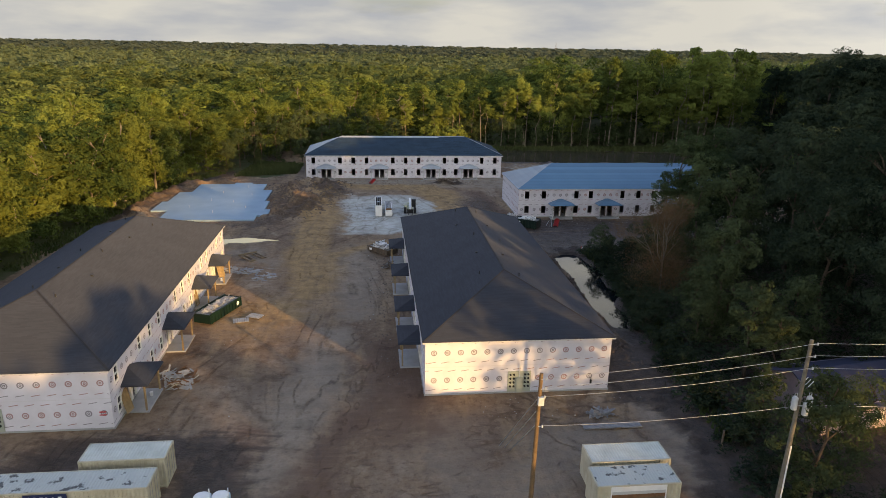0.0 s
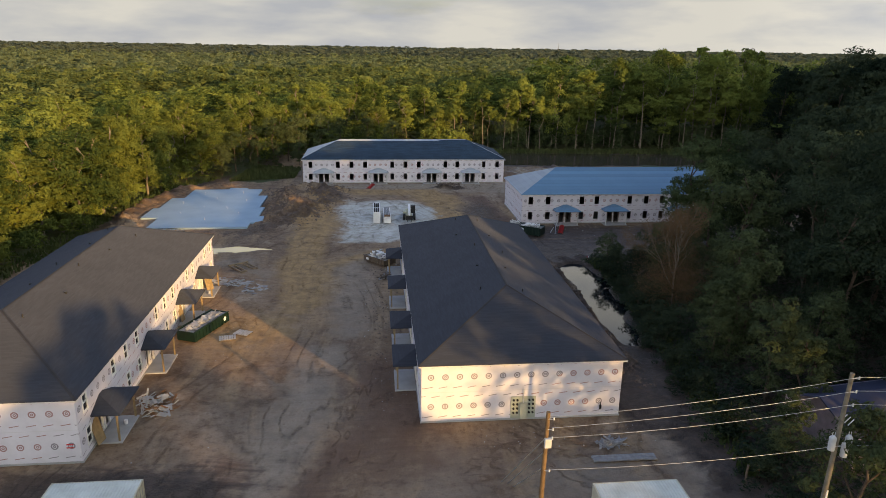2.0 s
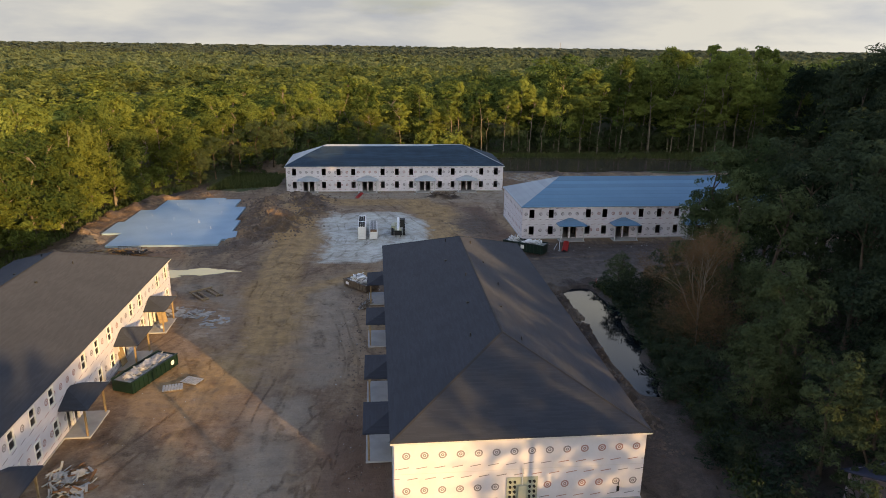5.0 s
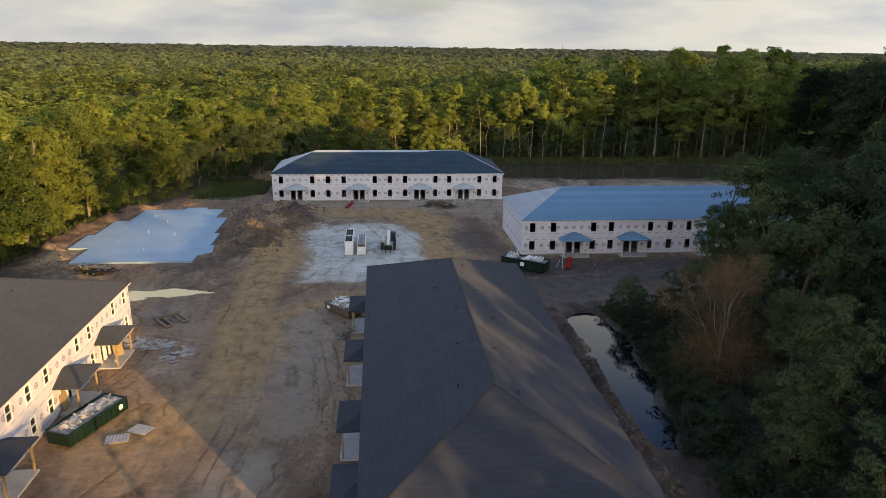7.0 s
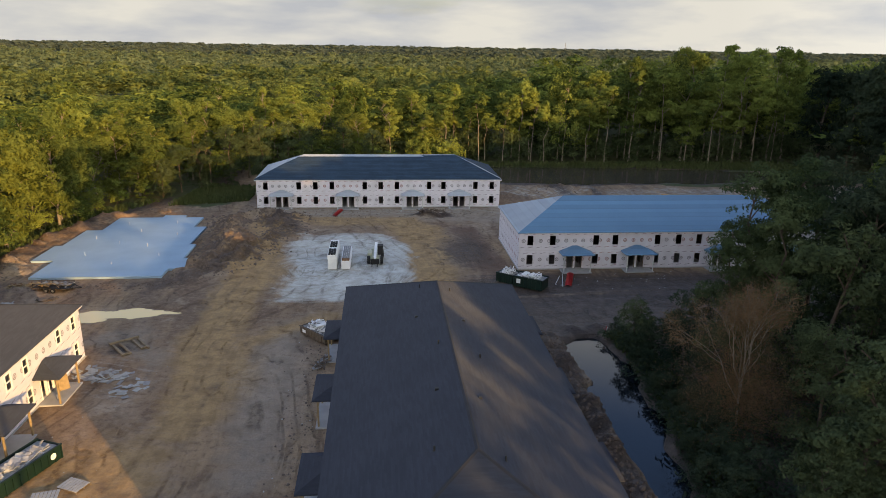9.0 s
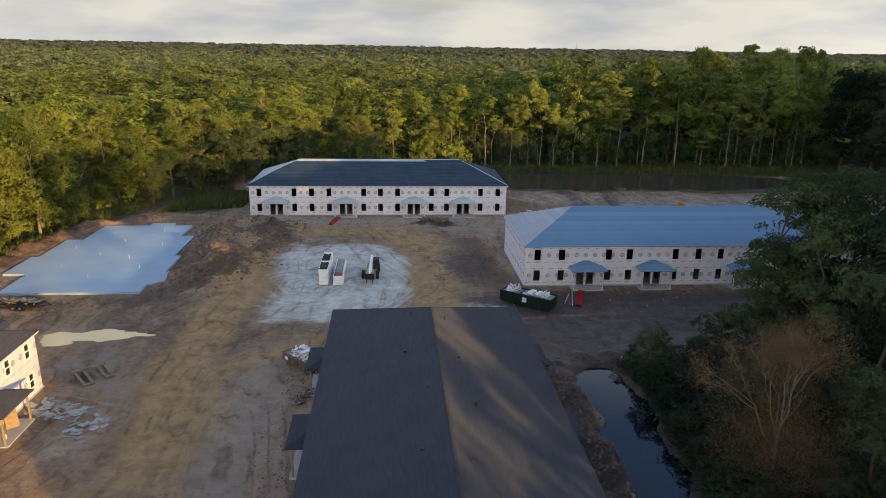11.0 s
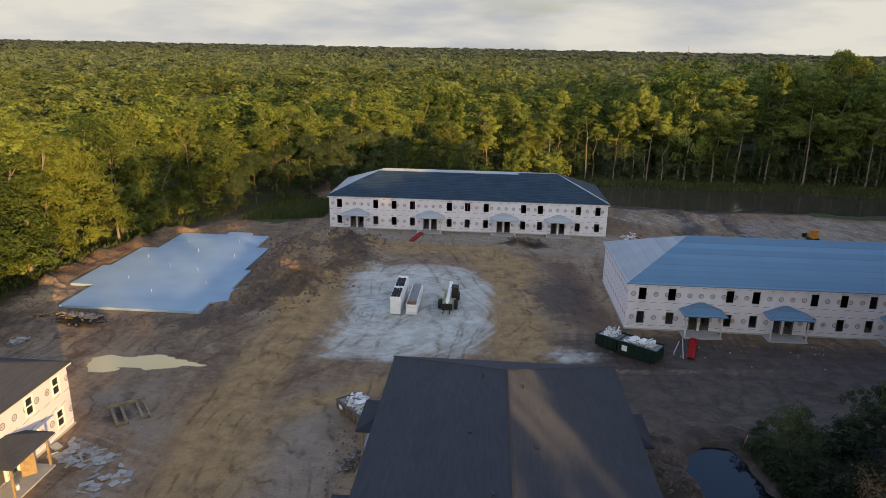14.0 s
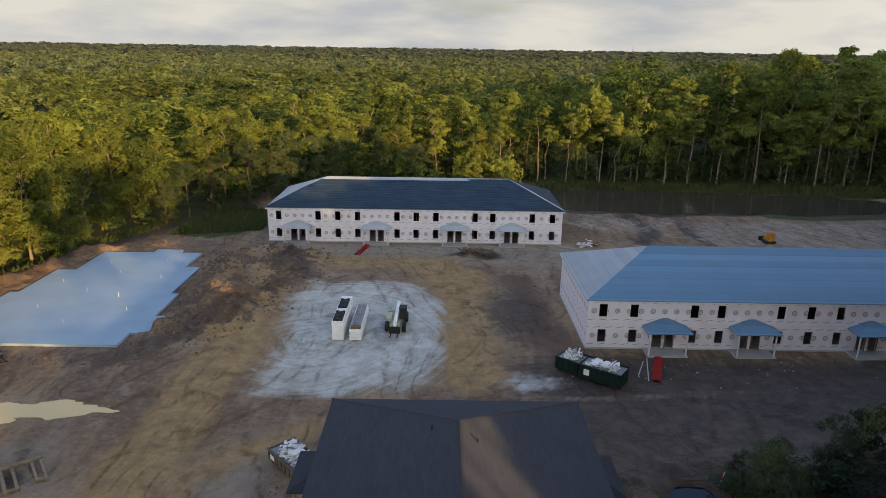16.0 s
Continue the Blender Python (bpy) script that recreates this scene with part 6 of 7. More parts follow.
for dx, dy, z in ((-0.36, -0.15, 9.6), (0.42, -0.30, 9.2), (0.75, -0.1, 9.55)):
    bm = bmesh.new()
    tube(bm, (dx + 0.2, dy, z - 0.45), (dx + 0.2, dy, z + 0.4), 0.21, 0.21, 14)
    tube(bm, (dx + 0.2, dy, z + 0.4), (dx + 0.2, dy, z + 0.52), 0.21, 0.10, 14)
    tr = part("transformer", bm, M_GREYP, pole_2, "grey pole-mounted transformer can")
    bm = bmesh.new()
    for s in (-0.08, 0.08):
        tube(bm, (dx + 0.2 + s, dy, z + 0.48), (dx + 0.2 + s, dy, z + 0.78), 0.03, 0.02, 6)
    part("bushing", bm, M_GREYP, tr)
bm = bmesh.new()
box(bm, 0.05, 0.10, -0.35, 0.35, 11.1, 11.2)
part("crossarm", bm, M_POLE_GREY, pole_2)
for k in (-0.3, 0.0, 0.3):
    bm = bmesh.new()
    tube(bm, (0.5, k, 10.9), (0.75, k - 0.1, 11.35), 0.035, 0.03, 6)
    part("cutout_switch", bm, M_GREYP, pole_2, "grey fuse cutout")
bm = bmesh.new()
tube(bm, (0.10, -0.18, 0.0), (0.20, -0.16, 6.2), 0.06, 0.06, 8)
part("cable_guard", bm, M_WHITE, pole_2, "pale conduit strapped to the pole")
bm = bmesh.new()
soft_box(bm, 0.05, 0.45, -0.32, -0.08, 9.9, 10.5)
part("fuse_box", bm, M_GREYP, pole_1)


def wire(label, a, b, sag, r=0.014):
    a, b = Vector(a), Vector(b)
    cu = bpy.data.curves.new("power_line", "CURVE")
    cu.dimensions, cu.bevel_depth, cu.bevel_resolution = "3D", r, 1
    sp = cu.splines.new("POLY")
    n = 20
    sp.points.add(n)
    for k in range(n + 1):
        t = k / n
        p = a.lerp(b, t) - Vector((0, 0, 4 * sag * t * (1 - t)))
        sp.points[k].co = (*p, 1)
    cu.materials.append(M_GALV)
    return tagged(new("power_line", cu), label, "cable", "power lines")


for z1, z2, z3, sag in ((11.9, 14.1, 14.6, 0.25), (11.2, 13.2, 13.7, 0.25), (10.55, 12.3, 12.7, 0.3), (8.35, 9.5, 9.6, 0.3)):
    wire("grey overhead wire slung between the poles", (-3.75, -19.5, z1), (14.55, -20.05, z2), sag)
    wire("grey overhead wire running on from the pole", (14.55, -20.05, z2), (42, -21.0, z3), sag * 1.6)
for z, gx, gy in ((10.4, -4.3, -9.0), (9.5, -3.9, -9.3), (8.4, -3.5, -9.7)):
    wire("steel guy wire from pole to ground", (-4.0, -19.3, z), (gx, gy, 0.02), 0.0, 0.034)
bm = bmesh.new()
tube(bm, (0, 0, -0.3), (0.05, 0, 2.0), 0.10, 0.085, 10)
post = tagged(new("wooden_post", mesh_of("wooden_post", bm, M_OLDWOOD)), "short weathered wooden post at the track's edge", "post")
post.matrix_basis = pose(14.4, -11.2, 0)


def debris_heap(rng, n, lx, ly, z0, h, flat=0.35):
    """Broken boards and sheets heaped over a rectangle."""
    bm = bmesh.new()
    for _ in range(n):
        tmp = bmesh.new()
        if rng.random() < flat:
            a, b, c = rng.uniform(0.4, 1.1), rng.uniform(0.3, 0.7), rng.uniform(0.01, 0.04)
        else:
            a, b, c = rng.uniform(0.5, 1.6), rng.uniform(0.06, 0.2), rng.uniform(0.03, 0.08)
        box(tmp, -a / 2, a / 2, -b / 2, b / 2, -c / 2, c / 2)
        u, v = rng.uniform(-1, 1), rng.uniform(-1, 1)
        z = z0 + h * (1 - 0.7 * max(abs(u), abs(v))) * rng.uniform(0.2, 1.0) + c
        tilt = 28 if h > 0.2 else 8
        m = pose(u * (lx / 2 - 0.3), v * (ly / 2 - 0.3), z, rng.uniform(-tilt, tilt), rng.uniform(-tilt, tilt), rng.uniform(0, 360))
        merge(bm, tmp, m)
    return bm


def dumpster(label, x, y, turn, length, height, material, seed, heap=0.5, badge="round", load=M_WHITE):
    rng = random.Random(seed)
    ob = thing("dumpster", label, "dumpster", pose(x, y, 0, 0, 0, turn), "dumpsters")
    L, W, H = length, 2.35, height
    bm = bmesh.new()
    box(bm, -L / 2 + 0.06, L / 2 - 0.06, -W / 2 + 0.06, W / 2 - 0.06, 0.16, 0.24)
    part("floor_plate", bm, material, ob)
    for s in (-1, 1):
        bm = bmesh.new()
        y0, y1 = sorted((s * W / 2, s * (W / 2 - 0.06)))
        box(bm, -L / 2, L / 2, y0, y1, 0.16, H)
        k = -L / 2 + 0.25
        while k < L / 2:
            r0, r1 = sorted((s * W / 2, s * (W / 2 + 0.09)))
            box(bm, k, k + 0.10, r0, r1, 0.18, H - 0.1)
            k += 0.62
        r0, r1 = sorted((s * (W / 2 - 0.08), s * (W / 2 + 0.07)))
        box(bm, -L / 2 - 0.02, L / 2 + 0.02, r0, r1, H, H + 0.11)
        part("side_wall", bm, material, ob)
        bm = bmesh.new()
        x0, x1 = sorted((s * L / 2, s * (L / 2 - 0.06)))
        box(bm, x0, x1, -W / 2 + 0.06, W / 2 - 0.06, 0.16, H)
        box(bm, x0 + s * 0.05, x1 + s * 0.05, -W / 2 + 0.06, W / 2 - 0.06, H - 0.12, H + 0.02)
        part("end_wall", bm, material, ob)
    for xx in (-L / 2 + 0.5, L / 2 - 0.5):
        bm = bmesh.new()
        tube(bm, (xx, -W / 2 + 0.15, 0.12), (xx, W / 2 - 0.15, 0.12), 0.12, seg=10)
        part("roller", bm, M_BLACK, ob)
    bm = debris_heap(rng, 80, L - 1.0, W - 0.7, H - 0.12, heap, 0.75)
    part("scrap_load", bm, load, ob, "pale heaped boards and plastic scrap")
    bm = debris_heap(rng, 34, L - 0.8, W - 0.6, H - 0.2, heap, 0.5)
    part("scrap_load", bm, M_DEBRIS2, ob)
    bm = bmesh.new()
    box(bm, -L / 2 + 0.08, L / 2 - 0.08, -W / 2 + 0.08, W / 2 - 0.08, 0.24, H - 0.08)
    part("load_base", bm, M_DEBRIS2, ob)
    bm = bmesh.new()
    if badge == "none":
        return ob
    if badge == "round":
        tube(bm, (L * 0.36, -W / 2 - 0.095, H * 0.62), (L * 0.36, -W / 2 - 0.10, H * 0.62), 0.26, seg=20)
        part("round_badge", bm, M_WHITE, ob, "pale round badge")
    else:
        soft_box(bm, -0.3 * L - 0.3, -0.3 * L + 0.3, -W / 2 - 0.115, -W / 2 - 0.095, H * 0.45, H * 0.85, 0.008)
        part("notice_plate", bm, M_WHITE, ob, "pale rectangular notice plate")
    return ob


dumpster("dark green dumpster heaped with pale scrap beside the blue-roofed block", 14.3, 62.3, -35, 4.3, 1.55, M_GREEN, 1, 0.6, "plate")
dumpster("dark green dumpster with white sacks of scrap behind another", 11.6, 64.75, -40, 2.6, 1.4, M_GREEN, 4, 0.9, "none")
dumpster("dark green dumpster full of pale scrap before the porches", -34.05, 22.0, 68, 6.6, 1.3, M_GREEN, 2, 0.3, load=M_DEBRIS_PALE)
dumpster("dark low trash trailer heaped with white scrap", -13.3, 47.2, -48, 4.6, 0.95, M_OLDWOOD, 3, 1.3, "plate")


def chute(x0, y0, x1, y1, width):
    """A red plastic debris chute lying on the ground in ribbed sections."""
    a, b = Vector((x0, y0, 0)), Vector((x1, y1, 0))
    ln = (b - a).length
    ob = thing("debris_chute", "red plastic debris chute lying on the dirt", "chute", pose(x0, y0, 0, 0, 0, math.degrees(math.atan2(y1 - y0, x1 - x0))), "debris chutes")
    n = max(3, int(ln / 1.1))
    for k in range(n):
        bm = bmesh.new()
        s = ln / n
        seg = 10
        r0, r1 = width / 2, width / 2 * 0.85
        rings = []
        for xx, r in ((k * s, r0), (k * s + 0.08, r0 * 1.06), (k * s + s * 0.98, r1)):
            rings.append([bm.verts.new((xx, r * math.cos(math.pi * j / seg), 0.04 + 0.62 * r * math.sin(math.pi * j / seg))) for j in range(seg + 1)])
        for i in range(2):
            for j in range(seg):
                bm.faces.new((rings[i][j], rings[i + 1][j], rings[i + 1][j + 1], rings[i][j + 1]))
        bmesh.ops.solidify(bm, geom=bm.faces[:], thickness=0.03)
        part("chute_section", bm, M_RED, ob)


chute(-14.3, 108.4, -15.4, 103.2, 0.95)
chute(21.4, 67.3, 19.6, 62.0, 0.95)
for x0, y0, x1, y1 in ((20.2, 67.4, 18.9, 62.2), (19.6, 66.6, 18.2, 63.4)):
    bm = bmesh.new()
    tube(bm, (0, 0, 0.06), (x1 - x0, y1 - y0, 0.06), 0.055, seg=8)
    pole = tagged(new("pipe", mesh_of("pipe", bm, M_GREYP)), "pale plastic pipe lying beside the red chute", "pipe", "pipes on the ground")
    pole.matrix_basis = pose(x0, y0, float(ground_height((x0 + x1) / 2, (y0 + y1) / 2)))


def wheel(parent, x, y, z, r, w):
    bm = bmesh.new()
    seg = 20
    prof = ((r * 0.55, -w / 2), (r * 0.93, -w / 2), (r, -w * 0.32), (r, w * 0.32), (r * 0.93, w / 2), (r * 0.55, w / 2))
    rings = [[bm.verts.new((rr * math.cos(k * 2 * math.pi / seg), yy, rr * math.sin(k * 2 * math.pi / seg))) for k in range(seg)] for rr, yy in prof]
    for i in range(len(prof) - 1):
        for k in range(seg):
            bm.faces.new((rings[i][k], rings[i][(k + 1) % seg], rings[i + 1][(k + 1) % seg], rings[i + 1][k]))
    bmesh.ops.recalc_face_normals(bm, faces=bm.faces[:])
    t = part("wheel", bm, M_BLACK, parent, "black rubber tyre")
    t.matrix_basis = pose(x, y, z)
    bm = bmesh.new()
    tube(bm, (0, -w * 0.35, 0), (0, w * 0.35, 0), r * 0.56, seg=14)
    part("rim", bm, M_GALV, t)
    return t


def telehandler(x, y, turn):
    """A telescopic handler, its forks towards local +x."""
    ob = thing("telehandler", "pale yellow telehandler with black cab parked on the marl pad", "machine", pose(x, y, 0, 0, 0, turn))
    bm = bmesh.new()
    soft_box(bm, -2.3, 2.1, -0.55, 0.55, 0.55, 1.15, 0.06)
    soft_box(bm, -2.6, -1.6, -0.8, 0.8, 0.6, 1.35, 0.1)
    part("chassis", bm, M_LOADER, ob)
    for wx in (-1.55, 1.55):
        for wy in (-1.0, 1.0):
            wheel(ob, wx, wy, 0.62, 0.62, 0.42)
    bm = bmesh.new()
    v0 = [(-0.75, 1.15), (0.75, 1.15), (0.62, 2.45), (-0.55, 2.45)]
    lo = [bm.verts.new((px, 0.35, pz)) for px, pz in v0]
    hi = [bm.verts.new((px, 1.15, pz)) for px, pz in v0]
    bm.faces.new(lo)
    bm.faces.new(hi[::-1])
    for k in range(4):
        bm.faces.new((lo[k], hi[k], hi[(k + 1) % 4], lo[(k + 1) % 4]))
    bmesh.ops.recalc_face_normals(bm, faces=bm.faces[:])
    bmesh.ops.bevel(bm, geom=bm.edges[:], offset=0.05, segments=1, affect="EDGES")
    cab = part("cab", bm, M_BLACK, ob, "black glazed cab")
    bm = bmesh.new()
    soft_box(bm, -0.62, 0.68, 0.30, 1.2, 2.45, 2.53, 0.03)
    part("cab_roof", bm, M_BLACK, cab)
    bm = bmesh.new()
    soft_box(bm, -0.9, 1.0, -1.2, -0.5, 0.75, 1.5, 0.08)
    part("engine_cover", bm, M_LOADER, ob)
    boom = bmesh.new()
    tmp = bmesh.new()
    soft_box(tmp, -2.6, 2.3, -0.2, 0.2, -0.2, 0.2, 0.03)
    merge(boom, tmp, Matrix.Translation((-0.1, 0.02, 1.62)) @ Matrix.Rotation(radians(9), 4, "Y"))
    tmp = bmesh.new()
    soft_box(tmp, 1.6, 3.0, -0.14, 0.14, -0.14, 0.14, 0.02)
    merge(boom, tmp, Matrix.Translation((-0.1, 0.02, 1.62)) @ Matrix.Rotation(radians(9), 4, "Y"))
    b = part("boom", boom, M_WHITE, ob, "pale telescopic boom")
    bm = bmesh.new()
    box(bm, 2.85, 2.97, -0.65, 0.65, 0.35, 1.15)
    part("fork_carriage", bm, M_BLACK, b)
    for yy in (-0.4, 0.4):
        bm = bmesh.new()
        box(bm, 2.97, 4.1, yy - 0.06, yy + 0.06, 0.30, 0.36)
        part("fork", bm, M_BLACK, b)


telehandler(-7.2, 75.2, -92)


def wrapped_stack(x0, x1, y0, y1, h, label, bundles, top_mat):
    ob = thing("material_stack", label, "stack", pose(x0, y0, 0), "wrapped stacks")
    n = 4
    L, W = y1 - y0, x1 - x0
    for k in range(n):
        bm = bmesh.new()
        d = 0.02 * ((k * 7) % 3 - 1)
        soft_box(bm, d, W + d, k * 0.01, L - 0.02 * (k % 2), 0.08 + k * (h - 0.08) / n, 0.08 + (k + 1) * (h - 0.08) / n - 0.015, 0.03)
        part("layer", bm, M_WHITE, ob)
    bm = bmesh.new()
    for k in range(4):
        yy = 0.4 + k * (L - 0.8) / 3
        box(bm, 0, W, yy - 0.08, yy + 0.08, 0, 0.08)
    part("bearer", bm, M_OLDWOOD, ob)
    if top_mat is M_DEBRIS2:
        for i in range(4):
            bm = bmesh.new()
            xx = 0.12 + i * (W - 0.24) / 4
            soft_box(bm, xx, xx + (W - 0.24) / 4 - 0.04, 1.1 + 0.12 * (i % 3), L - 0.2 - 0.1 * (i % 2), h - 0.015, h + 0.12 + 0.03 * (i % 2), 0.02)
            part("board", bm, top_mat, ob, "long grey board")
        bm = bmesh.new()
        soft_box(bm, 0.12, W - 0.12, 0.15, 0.95, h - 0.015, h + 0.22, 0.03)
        part("block", bm, M_RUSTWOOD, ob, "brown strapped block")
        return ob
    for b0, b1 in bundles:
        for i in range(3):
            for j in range(6):
                bm = bmesh.new()
                xx, yy = 0.1 + i * (W - 0.2) / 3, b0 + j * (b1 - b0) / 6
                soft_box(bm, xx, xx + (W - 0.2) / 3 - 0.05, yy, yy + (b1 - b0) / 6 - 0.06, h - 0.015, h + 0.18 + 0.05 * ((i + j) % 2), 0.03)
                part("block", bm, top_mat, ob, "dark strapped block")
    return ob


wrapped_stack(-14.2, -12.9, 70.9, 79.2, 2.25, "tall white-wrapped stack of building material with black bundles", ((0.3, 3.0), (4.2, 6.9)), M_BLACK)
wrapped_stack(-12.25, -10.9, 70.9, 78.6, 1.35, "low white-wrapped stack of building material topped with boards", ((0.1, 7.4),), M_DEBRIS2)


def trailer(x, y, turn):
    ob = thing("flatbed_trailer", "small flatbed trailer loaded with lumber scraps", "trailer", pose(x, y, 0, 0, 0, turn))
    bm = bmesh.new()
    soft_box(bm, -2.4, 2.4, -1.0, 1.0, 0.55, 0.68, 0.02)
    tube(bm, (2.4, 0.7, 0.6), (3.7, 0, 0.55), 0.05)
    tube(bm, (2.4, -0.7, 0.6), (3.7, 0, 0.55), 0.05)
    part("bed", bm, M_BLACK, ob)
    for s in (-1, 1):
        bm = bmesh.new()
        for k in range(7):
            tube(bm, (-2.3 + k * 0.75, s * 0.98, 0.68), (-2.3 + k * 0.75, s * 0.98, 1.1), 0.025, seg=5)
        tube(bm, (-2.35, s * 0.98, 1.1), (2.3, s * 0.98, 1.1), 0.03, seg=5)
        part("side_rail", bm, M_BLACK, ob)
        for xx in (-0.45, 0.45):
            wheel(ob, xx, s * 1.15, 0.33, 0.33, 0.22)
    rng = random.Random(8)
    part("lumber_load", debris_heap(rng, 26, 4.6, 2.0, 0.70, 0.35, 0.2), M_WOOD, ob, "yellow lumber offcuts")
    part("lumber_load", debris_heap(rng, 24, 4.6, 2.0, 0.70, 0.4, 0.4), M_DEBRIS2, ob)


trailer(-49.6, 64.0, -8)


def heap_thing(name, label, category, x, y, turn, n, lx, ly, h, material, seed, flat=0.35, second=None):
    ob = thing(name, label, category, pose(x, y, float(ground_height(x, y)) - 0.02, 0, 0, turn), "scrap heaps")
    rng = random.Random(seed)
    if h < 0.2:
        for k in range(n):
            part("scrap", debris_heap(rng, 1, lx, ly, 0.0, h, flat), second if k % 3 == 2 else material, ob)
        return ob
    part("scrap", debris_heap(rng, n, lx, ly, 0.0, h, flat), material, ob)
    if second:
        part("scrap", debris_heap(rng, n // 2, lx, ly, 0.0, h, flat), second, ob)
    return ob


heap_thing("scrap_heap", "scattered pale boards and sheathing scraps on dirt", "scrap", -34.4, 5.0, 20, 60, 3.6, 5.2, 0.35, M_DEBRIS, 21, 0.3, M_RUSTWOOD)
heap_thing("scrap_heap", "broken pale concrete and board scraps on dirt", "scrap", -34.4, 39.0, -25, 42, 6.2, 3.4, 0.14, M_DEBRIS, 22, 0.7, M_DEBRIS2)
heap_thing("scrap_heap", "pale sheet scraps lying flat on dirt", "scrap", -31.0, 36.4, 40, 22, 4.2, 6.0, 0.10, M_DEBRIS, 23, 0.8, M_DEBRIS2)
heap_thing("scrap_heap", "orange-brown lumber scraps beside the slab", "scrap", -54.2, 65.0, 15, 40, 3.4, 2.4, 0.5, M_WOOD, 24, 0.1, M_RUSTWOOD)
heap_thing("scrap_heap", "low pile of sticks and boards by the track", "scrap", -49.0, 60.5, 15, 20, 2.6, 1.2, 0.2, M_OLDWOOD, 25, 0.1)
heap_thing("scrap_heap", "heap of grey construction scrap", "scrap", 6.1, -4.6, 5, 60, 2.8, 1.4, 0.35, M_DEBRIS2, 26, 0.2)
heap_thing("scrap_heap", "crumpled pale plastic sheeting on dirt", "scrap", -53.1, 58.6, 60, 26, 2.6, 1.6, 0.35, M_DEBRIS, 27, 0.9)
heap_thing("scrap_heap", "brown scrap wood by the block's corner", "scrap", -12.6, 40.2, 70, 36, 3.4, 1.2, 0.3, M_OLDWOOD, 28, 0.2, M_DEBRIS2)
heap_thing("scrap_heap", "dark branches and roots heaped on dirt", "scrap", 3.5, 103.2, 0, 70, 5.8, 2.4, 0.5, M_OLDWOOD, 29, 0.05)


def board_stack(x, y, turn, length, rows, label, material):
    ob = thing("lumber_stack", label, "lumber", pose(x, y, 0.0, 0, 0, turn), "lumber stacks")
    for k in range(rows):
        bm = bmesh.new()
        soft_box(bm, -length / 2 + 0.05 * (k % 3), length / 2 - 0.04 * (k % 2), (k // 2) * 0.22, (k // 2) * 0.22 + 0.19, 0.06 + (k % 2) * 0.06, 0.11 + (k % 2) * 0.06, 0.008)
        part("board", bm, material, ob)
    return ob


board_stack(6.4, -7.2, 0, 5.4, 8, "long grey boards stacked on the dirt", M_DEBRIS2)


def pallet(x, y, turn):
    ob = thing("pallet", "flat pale timber pallet on the dirt", "pallet", pose(x, y, float(ground_height(x, y)), 0, 0, turn) @ Matrix.Diagonal((1.5, 1.1, 1.2, 1)), "pallets")
    for k in range(7):
        bm = bmesh.new()
        soft_box(bm, -0.62 + k * 0.18, -0.465 + k * 0.18, -0.6, 0.6, 0.10, 0.125, 0.006)
        part("slat", bm, M_DEBRIS, ob)
    for yy in (-0.55, 0.0, 0.55):
        bm = bmesh.new()
        box(bm, -0.62, 0.62, yy - 0.05, yy + 0.05, 0.0, 0.10)
        part("bearer", bm, M_OLDWOOD, ob)


pallet(-30.9, 19.6, 12)
pallet(-29.4, 20.9, -24)


def timber_frame(x, y, turn):
    """A crude frame of squared timbers lying on the dirt."""
    ob = thing("timber_frame", "muddy frame of squared timbers lying on the dirt", "frame", pose(x, y, float(ground_height(x, y)), 0, 0, turn))
    for x0, x1, y0, y1, z in ((-1.6, 1.6, 0.0, 0.24, 0.2), (-1.38, -1.12, -3.3, 0.2, 0.0), (-0.6, -0.36, -3.2, 0.2, 0.0), (0.72, 0.95, -2.9, 0.2, 0.0), (1.32, 1.56, -3.1, 0.2, 0.0), (-1.12, -0.6, -3.2, -2.98, 0.0), (0.95, 1.32, -2.85, -2.65, 0.0)):
        bm = bmesh.new()
        soft_box(bm, x0, x1, y0, y1, z, z + 0.24, 0.02)
        part("timber", bm, M_TIMBER, ob)


timber_frame(-34.6, 46.5, 38)

# pipe stubs standing in the new slab
for x, y, h in ((-51.0, 96.5, 0.9), (-47.5, 92.0, 0.8), (-43.0, 97.5, 0.9), (-41.0, 90.0, 0.7), (-48.5, 84.5, 0.9), (-43.6, 82.8, 1.0), (-40.4, 78.0, 0.8), (-51.5, 78.5, 0.8), (-46.0, 74.0, 0.7), (-53.5, 88.0, 0.8)):
    bm = bmesh.new()
    tube(bm, (0, 0, 0), (0, 0, h * 0.55), 0.03, seg=8)
    tube(bm, (0, 0, h * 0.55), (0, 0, h * 0.55 + 0.05), 0.042, seg=8)
    ob = tagged(new("pipe_stub", mesh_of("pipe_stub", bm, M_GREYP)), "white plastic pipe stub standing in the slab", "pipe", "slab pipe stubs")
    ob.matrix_basis = pose(x, y, 0.32)


heap_thing("scrap_heap", "jumbled white sheets and timber scraps beside the far block", "scrap", 22.7, 110.6, 25, 50, 4.2, 2.2, 1.1, M_WHITE, 31, 0.5, M_RUSTWOOD)


